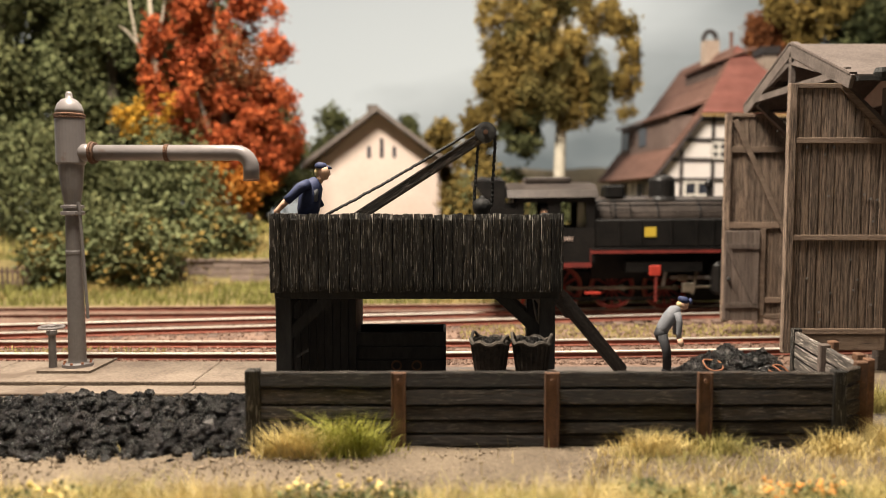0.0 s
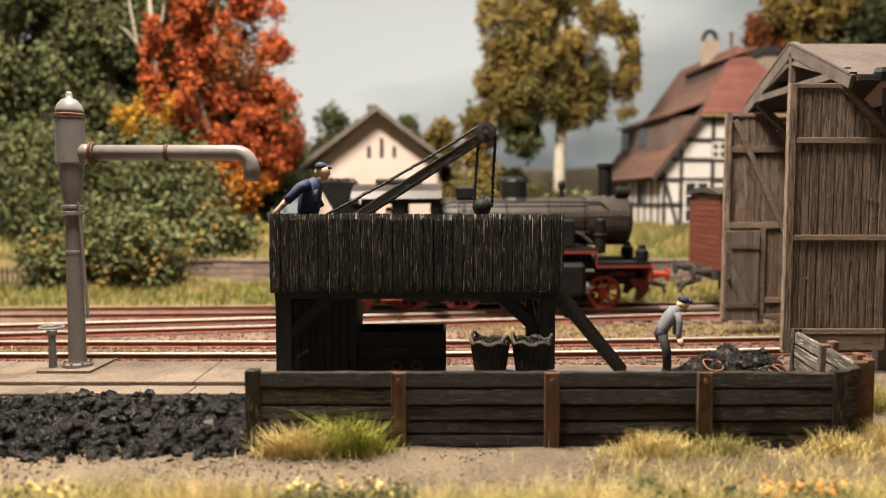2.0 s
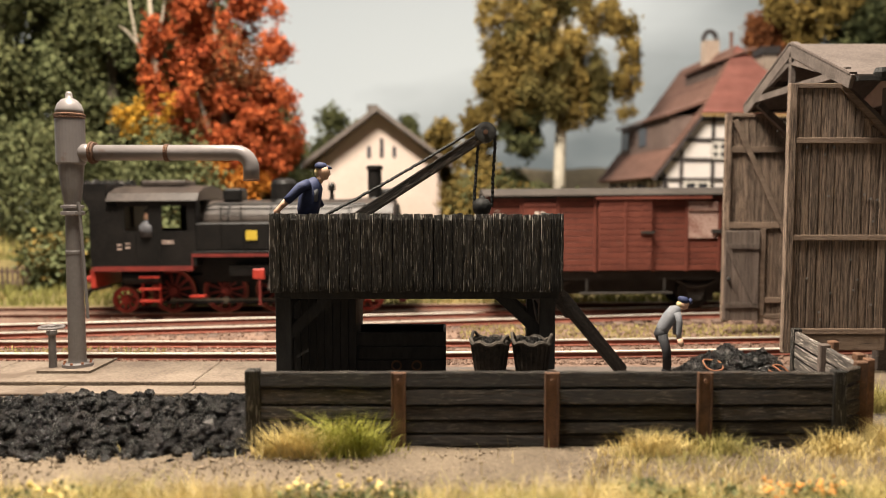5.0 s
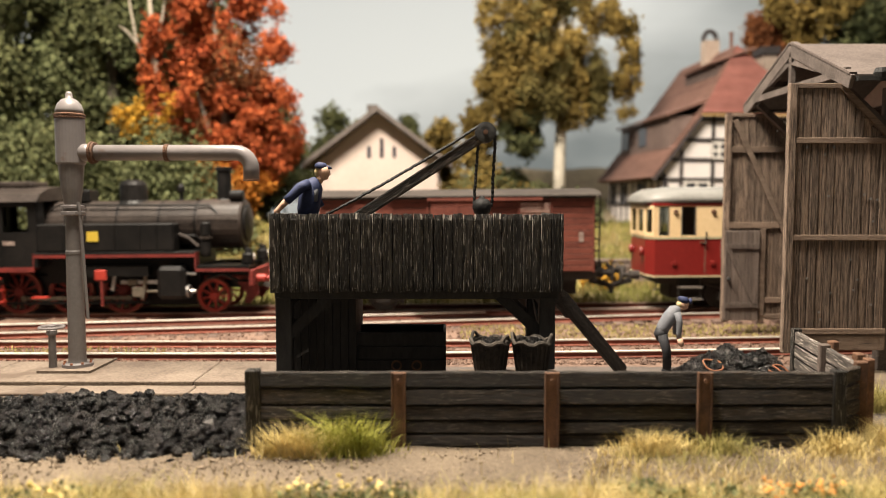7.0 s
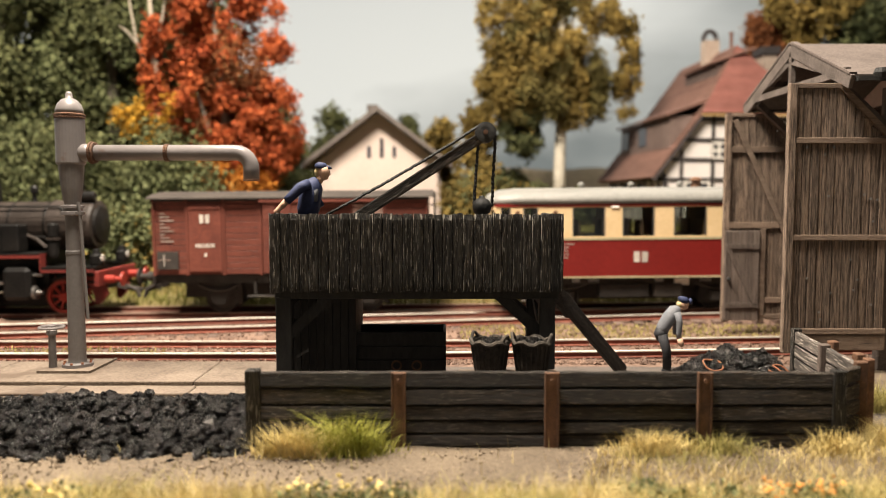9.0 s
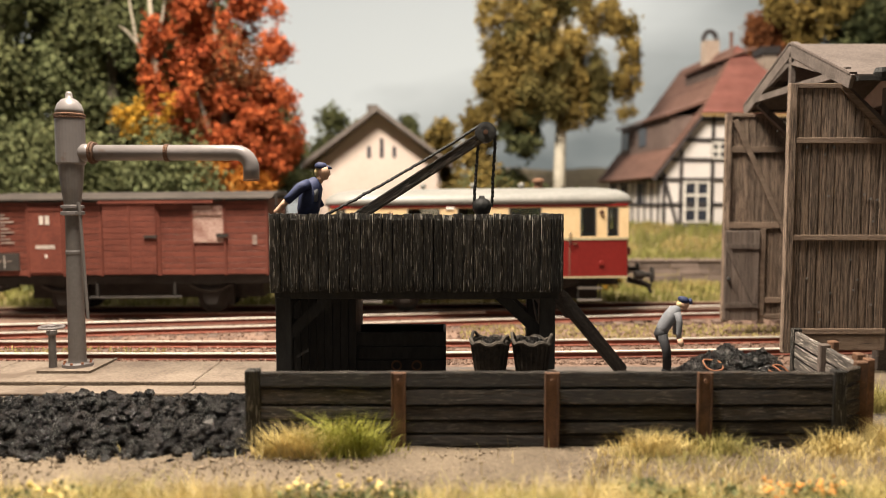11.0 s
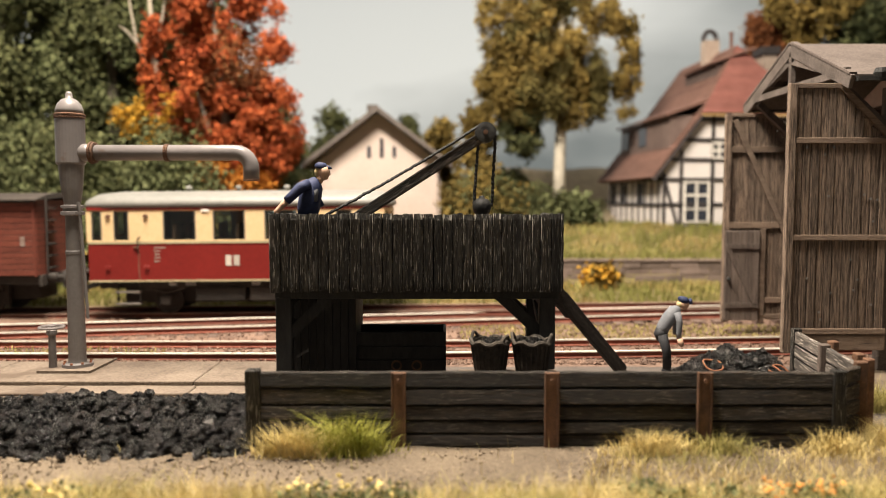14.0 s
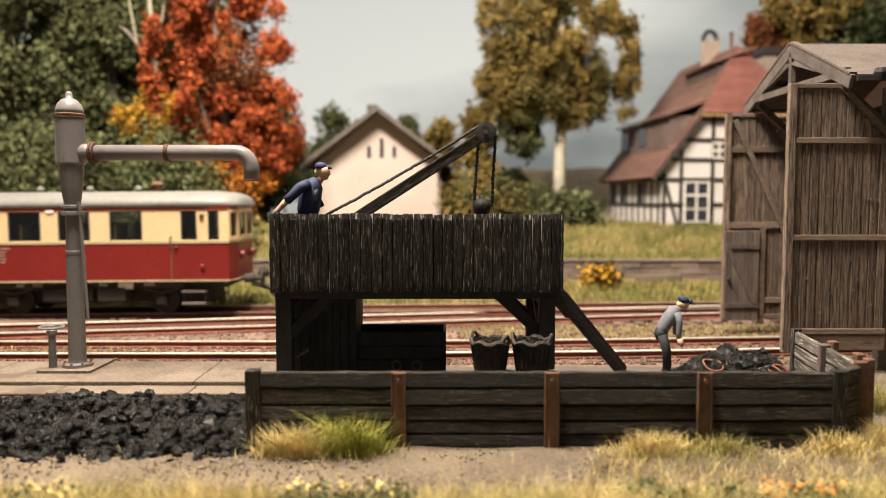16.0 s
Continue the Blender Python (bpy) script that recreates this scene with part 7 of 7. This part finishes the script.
    for s in (-1, 1):
        for x in (-2.25, 2.25):
            part("axle_box", box(x - 0.16, x + 0.16, s * 1.05 - 0.09, s * 1.05 + 0.09, 0.3, 0.6, 0.03), dk, t)
            part("leaf_spring", tube([(x - 0.6, s * 1.02, 0.8), (x, s * 1.02, 0.64), (x + 0.6, s * 1.02, 0.8)], 0.05, 6), dk, t)
        for x in (-3.3, 3.3):
            for z in (0.34, 0.68):
                part("step_board", box(x - 0.36, x + 0.36, s * 1.22 - 0.1, s * 1.22 + 0.1, z, z + 0.05), M["rust_grey"], t)
            part("step_hanger", box(x - 0.35, x - 0.3, s * 1.2 - 0.03, s * 1.2 + 0.03, 0.44, 0.95), dk, t)
            part("step_hanger", box(x + 0.3, x + 0.35, s * 1.2 - 0.03, s * 1.2 + 0.03, 0.44, 0.95), dk, t)
        for y in (-0.6, 0.6):
            l = part("headlight", turned([(0.1, 0), (0.13, s * 0.04), (0.11, s * 0.12)] if s > 0 else [(0.11, s * 0.12), (0.13, s * 0.04), (0.1, 0)], 12, axis="X", at=(s * xe, y, 1.62)), red, t)
        buffers(t, s * 4.74, s, 1.0)
    restep(t, ((0, 0), (0.6, 0.6), (0.95, 1.02), (2.0, 2.2), (3.06, 3.18), (3.63, 3.75), (5, 5.12)))
    ws = [wheel(t, "wheelset", x, 0.45, "wagon_dark") for x in (-2.25, 2.25)]
    return t, ws


# darker copy of the frame red; on the driving wheels it holds painted shade
M["loco_deep_red"] = material("shade_dark_red_paint", (0.08, 0.011, 0.009), (0.19, 0.023, 0.016), 2, 0.65)
M["brass_steel"] = material("oily_steel", (0.07, 0.06, 0.045), (0.2, 0.17, 0.13), 3, 0.5, metal=0.4, bump=0.0)
M["shirt_dark"] = material("dark_grey_jacket", (0.05, 0.05, 0.055), (0.10, 0.10, 0.11), 5, 0.75, bump=0.01)
M["rust_grey"] = material("dusty_step_board", (0.09, 0.08, 0.07), (0.18, 0.155, 0.135), 3, 0.75, bump=0.01)
M["car_line"] = material("pale_lining", (0.36, 0.31, 0.19), (0.46, 0.40, 0.26), 1, 0.5, bump=0)
M["wagon_panel"] = material("pale_scuffed_panel", (0.15, 0.05, 0.035), (0.46, 0.33, 0.28), 1.6, 0.7, bump=0.0, contrast=0.6)
M["faint_mark"] = material("faded_lettering", (0.24, 0.16, 0.13), (0.40, 0.33, 0.29), 4, 0.7, bump=0.0)


def pane_material():
    m = bpy.data.materials.new("clear_pane")
    m.use_nodes = True
    n, l = m.node_tree.nodes, m.node_tree.links
    n.remove(n["Principled BSDF"])
    gl, tr, mx = n.new("ShaderNodeBsdfGlossy"), n.new("ShaderNodeBsdfTransparent"), n.new("ShaderNodeMixShader")
    gl.inputs["Roughness"].default_value = 0.05
    tr.inputs[0].default_value = (0.75, 0.77, 0.75, 1)
    mx.inputs[0].default_value = 0.08
    l.new(tr.outputs[0], mx.inputs[1])
    l.new(gl.outputs[0], mx.inputs[2])
    l.new(mx.outputs[0], n["Material Output"].inputs[0])
    return m


M["pane"] = pane_material()


# ---- building the place ----
build_ground()
build_backdrop()
build_tracks()
build_platform()
build_retaining_wall()
build_stage()
build_pen()
build_shed()
build_water_crane()
build_timber_house()
build_white_house()
loco, loco_wheels, loco_rods = build_loco()
wagon, wagon_wheels = build_wagon()
railcar, railcar_wheels = build_railcar()
build_trees()
build_bushes()
build_left_fence()
build_tipper()
build_baskets()
build_coal_bed()
build_coal_heap()
build_figures()
build_grass()
build_flowers()

# place of each vehicle's middle along the line, second by second
RUN = {
    "loco": [(0, 6.84), (2, 1.95), (4, -3.1), (6, -8.25), (8, -13.1), (10, -18.05), (12, -23.0), (14, -28.0), (16, -32.9)],
    "wagon": [(0, 18.0), (2, 13.05), (4, 8.25), (6, 3.15), (8, -2.2), (10, -7.3), (12, -12.25), (14, -17.1), (16, -22.0)],
    "railcar": [(0, 28.9), (2, 24.0), (4, 19.1), (6, 13.8), (8, 8.87), (10, 3.8), (12, -1.45), (14, -6.5), (16, -11.37)],
}


def run_at(key, t):
    """A smooth run through the places above."""
    ts, xs = [a for a, _ in RUN[key]], [b for _, b in RUN[key]]
    i = max(0, min(len(ts) - 2, sum(1 for a in ts if a <= t) - 1))

    def slope(k):
        a, b = max(0, k - 1), min(len(ts) - 1, k + 1)
        return (xs[b] - xs[a]) / (ts[b] - ts[a])
    h = ts[i + 1] - ts[i]
    u = (t - ts[i]) / h
    return ((2 * u ** 3 - 3 * u ** 2 + 1) * xs[i] + (u ** 3 - 2 * u ** 2 + u) * h * slope(i)
            + (-2 * u ** 3 + 3 * u ** 2) * xs[i + 1] + (u ** 3 - u ** 2) * h * slope(i + 1))


def motions():
    grade = -math.degrees(math.atan(0.0085))
    times = [i * 0.2 for i in range(81)]
    for ob, wheels, key in ((loco, loco_wheels, "loco"), (wagon, wagon_wheels, "wagon"), (railcar, railcar_wheels, "railcar")):
        ob.scale = (VS, VS, VS)
        run = [run_at(key, t) for t in times]
        walk(ob, [(t, pose(x * S, MAIN_Y * S, main_z(x) * S, 0, grade, 0)) for t, x in zip(times, run)])
        for w in wheels:
            r = w["radius"] * VS
            at = w.location.copy()
            walk(w, [(t, pose(*at, 0, math.degrees((x - run[0]) / r), 0)) for t, x in zip(times, run)])
        if key == "loco":
            for rod in loco_rods:
                rows = []
                for t, x in zip(times, run):
                    a = (x - run[0]) / (0.68 * VS)
                    rows.append((t, pose(0.28 * S * math.cos(a), 0, -0.28 * S * math.sin(a))))
                walk(rod, rows)


motions()
